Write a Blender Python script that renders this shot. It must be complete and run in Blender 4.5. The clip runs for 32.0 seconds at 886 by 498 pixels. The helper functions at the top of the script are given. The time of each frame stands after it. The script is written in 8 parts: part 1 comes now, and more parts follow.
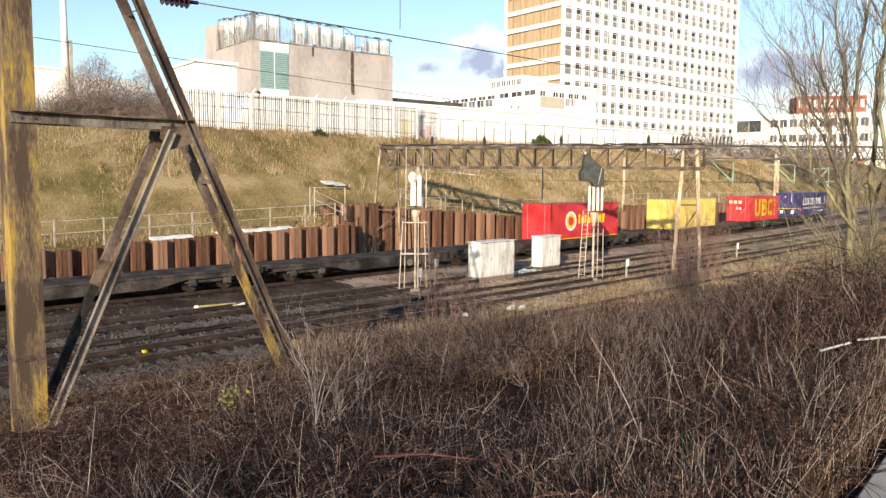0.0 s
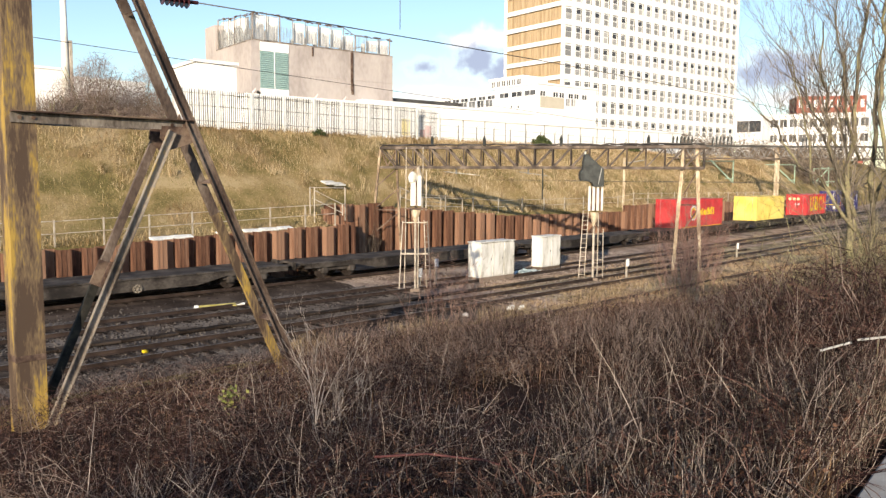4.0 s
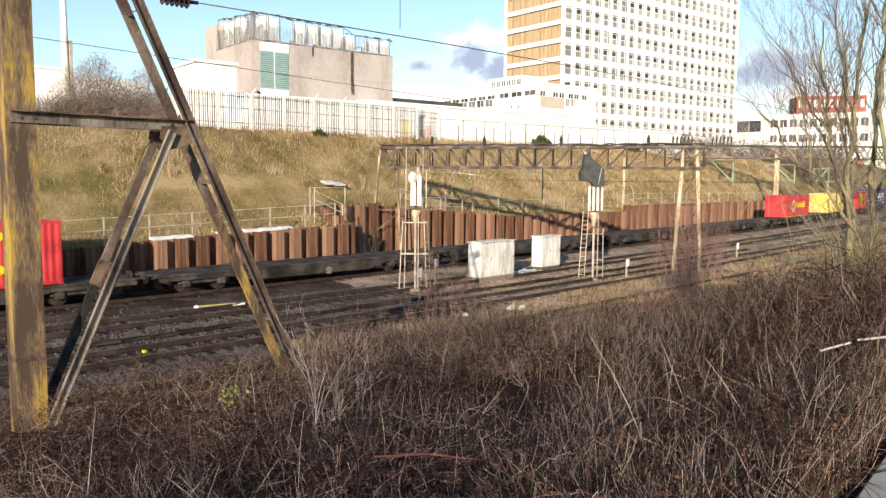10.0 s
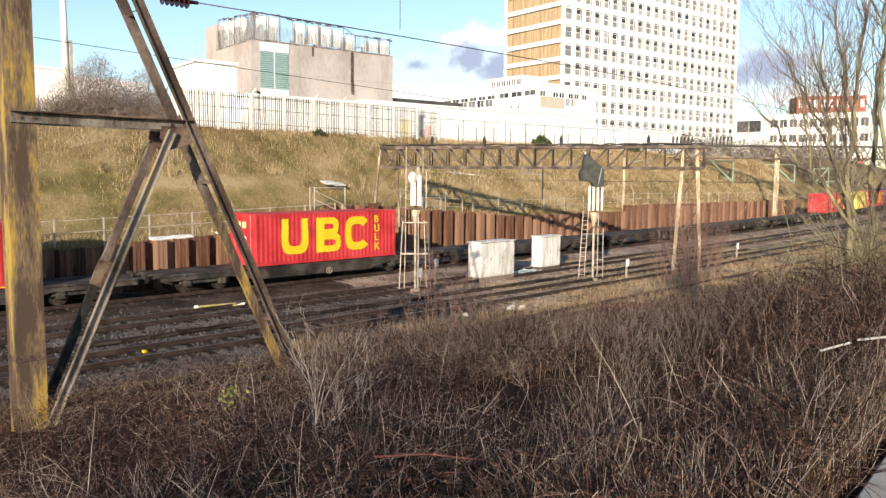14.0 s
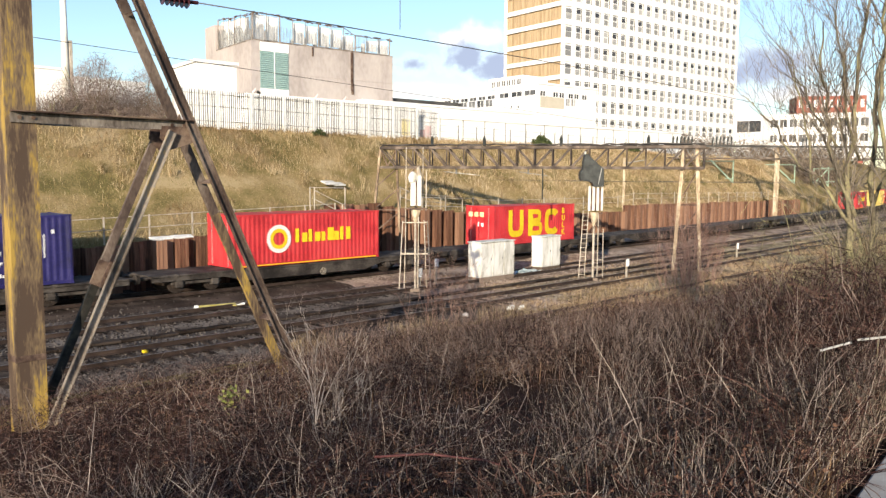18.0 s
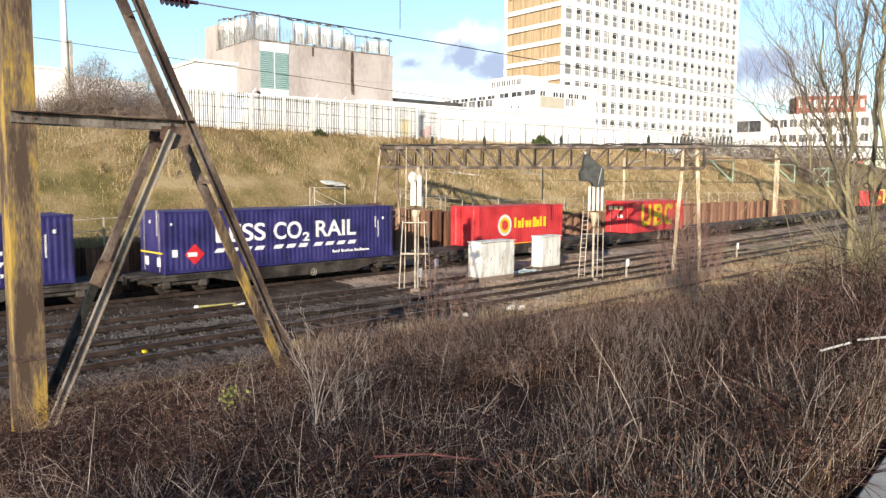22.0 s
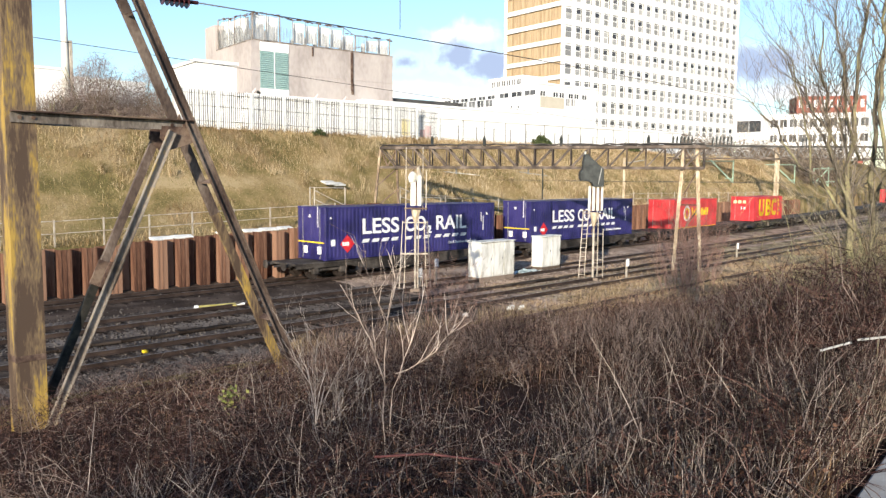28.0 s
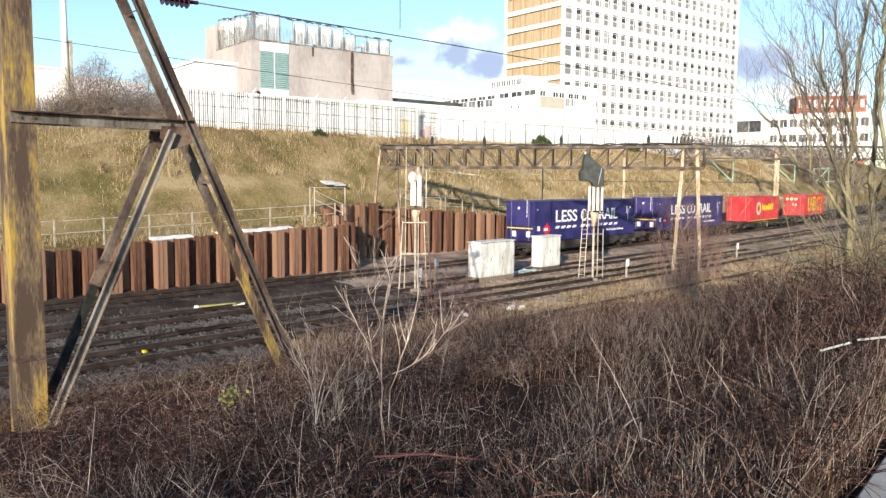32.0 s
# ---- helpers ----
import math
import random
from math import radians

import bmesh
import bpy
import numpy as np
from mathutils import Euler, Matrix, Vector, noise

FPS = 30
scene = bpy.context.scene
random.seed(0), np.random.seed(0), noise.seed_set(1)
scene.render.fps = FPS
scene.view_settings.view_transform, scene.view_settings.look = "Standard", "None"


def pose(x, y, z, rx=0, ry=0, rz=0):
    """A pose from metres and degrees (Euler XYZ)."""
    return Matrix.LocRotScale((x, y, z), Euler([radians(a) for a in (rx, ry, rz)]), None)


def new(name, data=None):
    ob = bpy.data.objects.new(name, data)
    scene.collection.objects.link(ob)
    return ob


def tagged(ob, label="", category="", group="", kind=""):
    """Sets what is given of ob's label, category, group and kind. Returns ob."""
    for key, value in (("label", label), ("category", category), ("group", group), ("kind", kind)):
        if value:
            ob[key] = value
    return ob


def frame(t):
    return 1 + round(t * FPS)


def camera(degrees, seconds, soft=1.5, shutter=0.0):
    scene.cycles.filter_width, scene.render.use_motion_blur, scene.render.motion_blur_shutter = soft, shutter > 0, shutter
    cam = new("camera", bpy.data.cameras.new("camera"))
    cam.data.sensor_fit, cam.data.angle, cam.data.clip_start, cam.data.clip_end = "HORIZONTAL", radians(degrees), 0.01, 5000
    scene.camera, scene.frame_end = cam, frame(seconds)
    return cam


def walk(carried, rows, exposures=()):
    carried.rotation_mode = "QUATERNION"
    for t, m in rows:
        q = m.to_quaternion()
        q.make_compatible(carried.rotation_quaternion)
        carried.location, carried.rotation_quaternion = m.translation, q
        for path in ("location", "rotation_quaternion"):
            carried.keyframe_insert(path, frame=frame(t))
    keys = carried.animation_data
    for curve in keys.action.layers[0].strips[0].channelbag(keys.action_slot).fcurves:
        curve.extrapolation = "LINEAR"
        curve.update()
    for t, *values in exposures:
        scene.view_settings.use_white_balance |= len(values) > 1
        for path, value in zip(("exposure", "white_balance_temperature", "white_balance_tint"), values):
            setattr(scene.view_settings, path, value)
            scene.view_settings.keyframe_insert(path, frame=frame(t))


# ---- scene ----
# the camera stands still on the near bank and looks across the cutting
cam = camera(59.33, 32.0, soft=1.4, shutter=0.5)
EYE = (0.0, -33.95, 5.33)
YAW, PITCH, ROLL = 44.515, 5.258, 0.35
CAM_POSE = Matrix.Translation(EYE) @ pose(0, 0, 0, 0, 0, -YAW) @ pose(0, 0, 0, 90 - PITCH) @ pose(0, 0, 0, 0, 0, ROLL)
walk(cam, [(0.0, CAM_POSE), (32.0, CAM_POSE)], exposures=[(0.0, 0.90, 7300, 13), (14.0, 0.91, 7250, 13), (19.0, 0.96, 7080, 12), (24.0, 0.99, 6800, 11), (32.0, 1.02, 6650, 10)])

# low winter sun from behind the camera's left shoulder
SUN_TO = Vector((1.0, 0.63, -0.30)).normalized()
SUN_ELEV = math.asin(-SUN_TO.z)
SUN_ROT = math.atan2(-SUN_TO.x, -SUN_TO.y)
world = bpy.data.worlds.new("winter_sky")
scene.world = world
world.use_nodes = True
wn = world.node_tree.nodes
wn.clear()
sky = wn.new("ShaderNodeTexSky")
sky.sky_type = "NISHITA"
sky.sun_disc = False
sky.sun_elevation = SUN_ELEV
sky.sun_rotation = SUN_ROT
sky.air_density, sky.dust_density, sky.ozone_density = 1.0, 0.35, 3.0
bg = wn.new("ShaderNodeBackground")
bg.inputs["Strength"].default_value = 0.125
wout = wn.new("ShaderNodeOutputWorld")
world.node_tree.links.new(sky.outputs["Color"], bg.inputs["Color"])
world.node_tree.links.new(bg.outputs["Background"], wout.inputs["Surface"])
sun = new("sun", bpy.data.lights.new("sun", "SUN"))
sun.data.energy, sun.data.angle, sun.data.color = 4.0, radians(0.5), (1.0, 0.91, 0.76)
sun.rotation_mode = "QUATERNION"
sun.rotation_quaternion = SUN_TO.to_track_quat("-Z", "Y")
sun.location = (-60, -80, 60)


# ---- mesh helpers ----
def mesh_object(name, verts, faces, material, parent=None, label="", smooth=False):
    me = bpy.data.meshes.new(name)
    me.from_pydata(verts, [], faces)
    me.update()
    if material:
        me.materials.append(material)
    if smooth:
        me.polygons.foreach_set("use_smooth", [True] * len(me.polygons))
    ob = new(name, me)
    ob.parent = parent
    if label:
        ob["label"] = label
    return ob


def part(name, bm, material, parent=None, label="", smooth=False):
    me = bpy.data.meshes.new(name)
    bm.normal_update()
    bm.to_mesh(me)
    bm.free()
    me.materials.append(material)
    if smooth:
        me.polygons.foreach_set("use_smooth", [True] * len(me.polygons))
    ob = new(name, me)
    ob.parent = parent
    if label:
        ob["label"] = label
    return ob


def piece(name, me, m, parent):
    """A piece that shares its mesh with its like."""
    ob = new(name, me)
    ob.parent = parent
    ob.matrix_basis = m
    return ob


def thing(name, m=None, label="", category="", group="", kind=""):
    ob = new(name)
    ob.empty_display_size = 0.2
    if m is not None:
        ob.matrix_basis = m
    return tagged(ob, label, category, group, kind)


def box(bm, x0, x1, y0, y1, z0, z1, m=None, bevel=0.0):
    r = bmesh.ops.create_cube(bm, size=1.0)
    t = Matrix.Translation(((x0 + x1) / 2, (y0 + y1) / 2, (z0 + z1) / 2)) @ Matrix.Diagonal((x1 - x0, y1 - y0, z1 - z0, 1))
    bmesh.ops.transform(bm, matrix=(m @ t) if m is not None else t, verts=r["verts"])
    if bevel:
        edges = list({e for v in r["verts"] for e in v.link_edges})
        bmesh.ops.bevel(bm, geom=edges, offset=bevel, segments=1, affect="EDGES")
    return bm


def beam(bm, p, q, w, h=None, up=(0, 0, 1)):
    """A square bar from p to q, w wide and h high."""
    p, q = Vector(p), Vector(q)
    h = h or w
    d = (q - p).normalized()
    s = d.cross(Vector(up))
    if s.length < 1e-3:
        s = d.cross(Vector((1, 0, 0)))
    s.normalize()
    n = s.cross(d)
    vs = []
    for c in (p, q):
        for a, b in ((-1, -1), (1, -1), (1, 1), (-1, 1)):
            vs.append(bm.verts.new(c + s * (a * w / 2) + n * (b * h / 2)))
    for i in range(4):
        j = (i + 1) % 4
        bm.faces.new((vs[i], vs[j], vs[4 + j], vs[4 + i]))
    bm.faces.new(vs[3::-1])
    bm.faces.new(vs[4:])
    return bm


def rod(bm, p, q, r0, r1=None, n=8):
    p, q = Vector(p), Vector(q)
    r1 = r0 if r1 is None else r1
    d = q - p
    m = Matrix.Translation((p + q) / 2) @ d.to_track_quat("Z", "Y").to_matrix().to_4x4()
    bmesh.ops.create_cone(bm, cap_ends=True, segments=n, radius1=r0, radius2=r1, depth=d.length, matrix=m)
    return bm


def tubes(name, lines, material, parent=None, sides=4, label=""):
    """Tapered bent tubes in one mesh: each line is a list of (point, radius)."""
    verts, faces = [], []
    for line in lines:
        pts = np.array([p for p, _ in line], float)
        rad = np.array([r for _, r in line], float)
        tan = np.gradient(pts, axis=0)
        tan /= np.linalg.norm(tan, axis=1)[:, None] + 1e-9
        ref = np.array((0.31, 0.17, 0.93)) if abs(tan[0][2]) < 0.8 else np.array((0.9, 0.3, 0.1))
        a = np.cross(tan, ref)
        a /= np.linalg.norm(a, axis=1)[:, None] + 1e-9
        b = np.cross(tan, a)
        base = len(verts)
        for k in range(len(pts)):
            for s in range(sides):
                w = 2 * math.pi * s / sides
                verts.append(tuple(pts[k] + rad[k] * (a[k] * math.cos(w) + b[k] * math.sin(w))))
        for k in range(len(pts) - 1):
            for s in range(sides):
                s2 = (s + 1) % sides
                faces.append((base + k * sides + s, base + k * sides + s2, base + (k + 1) * sides + s2, base + (k + 1) * sides + s))
        faces.append(tuple(base + s for s in range(sides))[::-1])
        faces.append(tuple(base + (len(pts) - 1) * sides + s for s in range(sides)))
    return mesh_object(name, verts, faces, material, parent, label, smooth=True)


# the line of the tracks: straight, then a wide curve away
BEND = 5.976e-4


def off(x):
    e = max(0.0, x - 20.0)
    return BEND * e * e if e < 200 else BEND * (40000 + 400 * (e - 200))


def on_track(x, y, z=0.0):
    return (x, y + off(x), z)


def heading(x):
    return math.degrees(math.atan(2 * BEND * min(200.0, max(0.0, x - 20.0))))


# ---- materials ----
def material(name, colors, rough=0.8, metal=0.0, scale=3.0, fine=40.0, bump=0.2, detail=6.0, stretch=(1, 1, 1), spread=(0.35, 0.65), per_object=0.0, per_island=0.0, spec=0.3):
    """A surface of two or three colours mixed by noise at a coarse and a fine scale, with fine relief."""
    mat = bpy.data.materials.new(name)
    mat.use_nodes = True
    nt = mat.node_tree
    nodes, links = nt.nodes, nt.links
    bsdf = nodes["Principled BSDF"]
    geo = nodes.new("ShaderNodeTexCoord")
    mp = nodes.new("ShaderNodeMapping")
    mp.inputs["Scale"].default_value = stretch
    links.new(geo.outputs["Object"], mp.inputs["Vector"])
    n1 = nodes.new("ShaderNodeTexNoise")
    n1.inputs["Scale"].default_value, n1.inputs["Detail"].default_value = scale, detail
    n2 = nodes.new("ShaderNodeTexNoise")
    n2.inputs["Scale"].default_value, n2.inputs["Detail"].default_value = fine, 4.0
    links.new(mp.outputs["Vector"], n1.inputs["Vector"])
    links.new(mp.outputs["Vector"], n2.inputs["Vector"])
    mix = nodes.new("ShaderNodeMath")
    mix.operation = "MULTIPLY_ADD"
    mix.inputs[1].default_value = 0.35
    links.new(n2.outputs["Fac"], mix.inputs[0])
    sub = nodes.new("ShaderNodeMath")
    sub.operation = "SUBTRACT"
    sub.inputs[1].default_value = 0.175
    links.new(n1.outputs["Fac"], sub.inputs[0])
    links.new(sub.outputs[0], mix.inputs[2])
    fac = mix.outputs[0]
    if per_object or per_island:
        src = nodes.new("ShaderNodeObjectInfo").outputs["Random"] if per_object else nodes.new("ShaderNodeNewGeometry").outputs["Random Per Island"]
        ma = nodes.new("ShaderNodeMath")
        ma.operation = "MULTIPLY_ADD"
        ma.inputs[1].default_value = per_object or per_island
        links.new(src, ma.inputs[0])
        s2 = nodes.new("ShaderNodeMath")
        s2.operation = "SUBTRACT"
        s2.inputs[1].default_value = (per_object or per_island) / 2
        links.new(fac, s2.inputs[0])
        links.new(s2.outputs[0], ma.inputs[2])
        fac = ma.outputs[0]
    ramp = nodes.new("ShaderNodeValToRGB")
    lo, hi = spread
    el = ramp.color_ramp.elements
    el[0].position, el[1].position = lo, hi
    el[0].color, el[1].color = (*colors[0], 1), (*colors[-1], 1)
    for i, c in enumerate(colors[1:-1]):
        e = el.new(lo + (hi - lo) * (i + 1) / (len(colors) - 1))
        e.color = (*c, 1)
    links.new(fac, ramp.inputs["Fac"])
    links.new(ramp.outputs["Color"], bsdf.inputs["Base Color"])
    bsdf.inputs["Roughness"].default_value = rough
    bsdf.inputs["Metallic"].default_value = metal
    bsdf.inputs["Specular IOR Level"].default_value = spec
    if bump:
        bp = nodes.new("ShaderNodeBump")
        bp.inputs["Strength"].default_value, bp.inputs["Distance"].default_value = bump, 0.02
        links.new(mix.outputs[0], bp.inputs["Height"])
        links.new(bp.outputs["Normal"], bsdf.inputs["Normal"])
    return mat


# ballast in three tones: middling, dark brown by the wall, pale beyond x = 25
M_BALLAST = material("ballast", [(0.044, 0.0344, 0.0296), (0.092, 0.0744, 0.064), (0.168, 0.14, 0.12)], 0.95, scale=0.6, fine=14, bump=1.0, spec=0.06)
M_DARKBALLAST = material("dark_brown_ballast", [(0.02448, 0.01775, 0.01469), (0.05202, 0.03794, 0.0306), (0.0918, 0.06916, 0.0563)], 0.95, scale=0.6, fine=14, bump=1.0, spec=0.06)
M_PALEBALLAST = material("pale_ballast", [(0.15, 0.108, 0.084), (0.29, 0.215, 0.168), (0.43, 0.335, 0.27)], 0.95, scale=0.6, fine=14, bump=1.0, spec=0.06)
M_CESS = material("weedy_cess", [(0.108, 0.084, 0.054), (0.228, 0.184, 0.120), (0.372, 0.306, 0.201)], 0.95, scale=0.5, fine=8, bump=0.9, spec=0.06)
# soil colour set very dark so gaps in the thicket read as deep shade
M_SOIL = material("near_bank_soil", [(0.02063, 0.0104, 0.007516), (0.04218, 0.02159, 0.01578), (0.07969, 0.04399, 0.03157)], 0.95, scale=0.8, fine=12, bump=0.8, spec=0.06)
M_EARTH = material("bank_turf", [(0.125, 0.103, 0.042), (0.21, 0.163, 0.072), (0.285, 0.208, 0.103), (0.39, 0.297, 0.17)], 0.95, scale=0.35, fine=9, bump=0.8, spec=0.06)
M_STRAW = material("straw_grass", [(0.20, 0.135, 0.065), (0.36, 0.265, 0.14), (0.52, 0.41, 0.25)], 0.9, scale=0.3, fine=3, bump=0.0, per_island=0.6, spec=0.06)
M_GRASS = material("dry_grass", [(0.14, 0.116, 0.042), (0.255, 0.195, 0.085), (0.39, 0.295, 0.155)], 0.9, scale=0.25, fine=3, bump=0.0, per_island=0.5, spec=0.06)
M_RAIL = material("rail_steel", [(0.034, 0.023, 0.019), (0.078, 0.054, 0.044)], 0.6, 0.4, scale=2, fine=30, bump=0.1)
M_RAILTOP = material("rail_head", [(0.10, 0.09, 0.082), (0.22, 0.205, 0.195)], 0.45, 0.8, scale=2, fine=30, bump=0.05)
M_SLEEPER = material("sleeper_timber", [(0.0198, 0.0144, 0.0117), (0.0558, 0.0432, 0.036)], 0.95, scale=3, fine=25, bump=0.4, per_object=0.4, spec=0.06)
M_PALESLEEPER = material("pale_sleeper_timber", [(0.10, 0.077, 0.062), (0.21, 0.165, 0.135)], 0.95, scale=3, fine=25, bump=0.4, per_object=0.4, spec=0.06)
M_PILE = material("rusty_pile", [(0.0564, 0.02444, 0.01598), (0.1457, 0.0705, 0.04418), (0.2491, 0.141, 0.094)], 0.85, 0.1, scale=1.1, fine=12, bump=0.3, stretch=(2.5, 2.5, 0.5), per_object=0.35)
M_MAST = material("yellowed_mast_steel", [(0.075, 0.05, 0.036), (0.13, 0.09, 0.058), (0.18, 0.128, 0.075), (0.29, 0.195, 0.055), (0.38, 0.255, 0.065)], 0.75, 0.15, scale=1.5, fine=16, bump=0.35, stretch=(2.2, 2.2, 0.4), spread=(0.42, 0.62))
M_MASTLEG = material("rusty_leg_steel", [(0.045, 0.030, 0.026), (0.11, 0.080, 0.066), (0.22, 0.176, 0.148), (0.44, 0.29, 0.07)], 0.7, 0.15, scale=1.3, fine=16, bump=0.35, stretch=(1.2, 1.2, 0.6), spread=(0.36, 0.84))
M_TARRED = material("tarred_steel", [(0.012, 0.012, 0.01), (0.03, 0.028, 0.024), (0.06, 0.052, 0.04)], 0.7, 0.1, scale=1.6, fine=18, bump=0.3)
M_LEGGREY = material("worn_grey_leg_steel", [(0.075, 0.06, 0.05), (0.17, 0.145, 0.125), (0.30, 0.265, 0.23), (0.38, 0.27, 0.10)], 0.6, 0.25, scale=1.6, fine=18, bump=0.3, stretch=(1.2, 1.2, 0.5), spread=(0.34, 0.74))
M_GANTRY = material("gantry_steel", [(0.045, 0.034, 0.029), (0.095, 0.074, 0.062), (0.19, 0.15, 0.125)], 0.75, 0.2, scale=1.5, fine=14, bump=0.2)
M_GANTRYLEG = material("rusty_cream_steel", [(0.09, 0.06, 0.045), (0.24, 0.175, 0.12), (0.46, 0.37, 0.26)], 0.75, 0.15, scale=2.2, fine=14, bump=0.2, stretch=(1, 1, 0.4))
M_BROWNSTEEL = material("brown_rusty_steel", [(0.05, 0.030, 0.024), (0.12, 0.078, 0.06), (0.22, 0.16, 0.12)], 0.75, 0.25, scale=2.0, fine=18, bump=0.3)
M_CREAM = material("cream_steel", [(0.24, 0.17, 0.105), (0.46, 0.37, 0.26), (0.62, 0.54, 0.42)], 0.7, 0.1, scale=1.5, fine=12, bump=0.2, stretch=(1, 1, 0.4))
M_WHITEPOLE = material("galvanised_pale_steel", [(0.30, 0.255, 0.20), (0.56, 0.50, 0.43)], 0.6, 0.3, scale=2.5, fine=20, bump=0.15)
M_CABINET = material("weathered_white_paint", [(0.40, 0.385, 0.34), (0.62, 0.61, 0.575), (0.72, 0.71, 0.685)], 0.65, scale=1.6, fine=12, bump=0.12, stretch=(1.5, 1.5, 0.3))
M_SIGNAL = material("black_signal_paint", [(0.018, 0.022, 0.022), (0.045, 0.05, 0.05)], 0.6, scale=3, fine=20, bump=0.1)
M_CLADRED = material("container_red", [(0.3612, 0.01892, 0.0252), (0.4902, 0.03096, 0.0378), (0.5332, 0.0473, 0.0522)], 0.5, scale=0.8, fine=8, bump=0.05, spec=0.4)
M_CLADBLUE = material("container_blue", [(0.012, 0.011, 0.06), (0.021, 0.018, 0.105), (0.036, 0.031, 0.135)], 0.45, scale=0.8, fine=8, bump=0.05, spec=0.4)
M_CLADYEL = material("container_yellow", [(0.58, 0.43, 0.09), (0.70, 0.53, 0.13), (0.73, 0.57, 0.18)], 0.5, scale=0.8, fine=8, bump=0.05, spec=0.4)
M_YELLOW = material("sign_yellow", [(0.72, 0.50, 0.02), (0.80, 0.58, 0.03)], 0.6, scale=4, fine=30, bump=0.0)
M_PALEYELLOW = material("sign_pale_yellow", [(0.70, 0.60, 0.30), (0.78, 0.68, 0.38)], 0.6, scale=4, fine=30, bump=0.0)
M_PINKPAINT = material("faded_pink_paint", [(0.55, 0.30, 0.30), (0.68, 0.44, 0.43)], 0.8, scale=1.5, fine=9, bump=0.0)
M_WHITE = material("sign_white", [(0.68, 0.68, 0.68), (0.82, 0.82, 0.82)], 0.6, scale=4, fine=30, bump=0.0)
M_DANGER = material("hazard_red", [(0.55, 0.02, 0.03), (0.66, 0.04, 0.05)], 0.6, scale=4, fine=30, bump=0.0)
M_WAGON = material("grimy_wagon_steel", [(0.018, 0.015, 0.014), (0.045, 0.038, 0.034), (0.095, 0.082, 0.073)], 0.8, 0.2, scale=1.2, fine=9, bump=0.25)
M_WHEEL = material("wheel_steel", [(0.03, 0.022, 0.018), (0.08, 0.062, 0.052)], 0.6, 0.5, scale=4, fine=20, bump=0.1)
M_CONCRETE = material("tower_white_concrete", [(0.70, 0.705, 0.71), (0.82, 0.825, 0.83)], 0.85, scale=0.2, fine=2.5, bump=0.08)
M_RENDER = material("white_render", [(0.71, 0.715, 0.72), (0.82, 0.825, 0.83)], 0.85, scale=0.25, fine=3, bump=0.06)
M_PLANT = material("pinkish_concrete", [(0.31, 0.275, 0.262), (0.40, 0.358, 0.342), (0.455, 0.412, 0.395)], 0.9, scale=0.25, fine=3, bump=0.15, stretch=(1, 1, 0.5))
M_CLADBROWN = material("brown_ribbed_cladding", [(0.3, 0.215, 0.1276), (0.38, 0.285, 0.1804), (0.46, 0.36, 0.2376)], 0.8, scale=0.5, fine=5, bump=0.1, stretch=(3, 3, 0.2))
M_TOWERGLASS = material("window_glass_grey", [(0.04, 0.04, 0.045), (0.18, 0.18, 0.185)], 0.2, scale=0.8, fine=3, bump=0.0, per_object=0.8, spec=0.5)
M_GLASS = material("window_glass_dark", [(0.035, 0.035, 0.04), (0.10, 0.10, 0.105)], 0.15, scale=0.8, fine=3, bump=0.0, per_object=0.8, spec=0.5)
M_PANE = material("window_blind_grey", [(0.20, 0.20, 0.205), (0.42, 0.42, 0.42)], 0.5, scale=0.8, fine=3, bump=0.0, per_object=0.9)
M_LOUVRE = material("teal_louvre", [(0.27, 0.42, 0.41), (0.38, 0.52, 0.505)], 0.6, scale=1, fine=8, bump=0.05)
M_LOUVREBACK = material("louvre_shade_teal", [(0.17, 0.27, 0.27), (0.23, 0.34, 0.335)], 0.7, scale=1, fine=8, bump=0.0)
M_STAINED = material("stained_concrete", [(0.10, 0.085, 0.075), (0.22, 0.19, 0.17), (0.36, 0.32, 0.29)], 0.9, scale=0.9, fine=7, bump=0.2)
M_BRICK = material("red_brick_far", [(0.27, 0.085, 0.06), (0.37, 0.135, 0.10)], 0.9, scale=0.6, fine=8, bump=0.1)
M_DARKROOF = material("dark_roof_felt", [(0.035, 0.035, 0.035), (0.08, 0.078, 0.075)], 0.9, scale=0.5, fine=6, bump=0.1)
M_GALV = material("galvanised_fence", [(0.24, 0.24, 0.235), (0.40, 0.40, 0.39)], 0.55, 0.5, scale=1.5, fine=18, bump=0.08)
M_FENCEPOST = material("bright_galvanised_post", [(0.52, 0.53, 0.53), (0.70, 0.71, 0.71)], 0.6, 0.1, scale=1.5, fine=18, bump=0.05)
M_PALE = material("weathered_fence_pale", [(0.07, 0.073, 0.075), (0.20, 0.205, 0.205), (0.42, 0.43, 0.43)], 0.6, 0.2, scale=0.35, fine=18, bump=0.05, per_object=0.45)
M_GREENSTEEL = material("pale_green_steel", [(0.22, 0.32, 0.24), (0.36, 0.46, 0.36)], 0.6, 0.2, scale=1.5, fine=18, bump=0.08)
M_WIRE = material("contact_wire_copper", [(0.05, 0.045, 0.045), (0.10, 0.09, 0.085)], 0.6, 0.4, scale=2, fine=20, bump=0.0)
M_INSUL = material("brown_glazed_porcelain", [(0.03, 0.01, 0.013), (0.065, 0.02, 0.026)], 0.3, scale=3, fine=20, bump=0.0, spec=0.5)
M_BARK = material("mossy_bark", [(0.07395, 0.06162, 0.04362), (0.1726, 0.1479, 0.09528), (0.3081, 0.2835, 0.1492)], 0.9, scale=2.2, fine=30, bump=0.5)
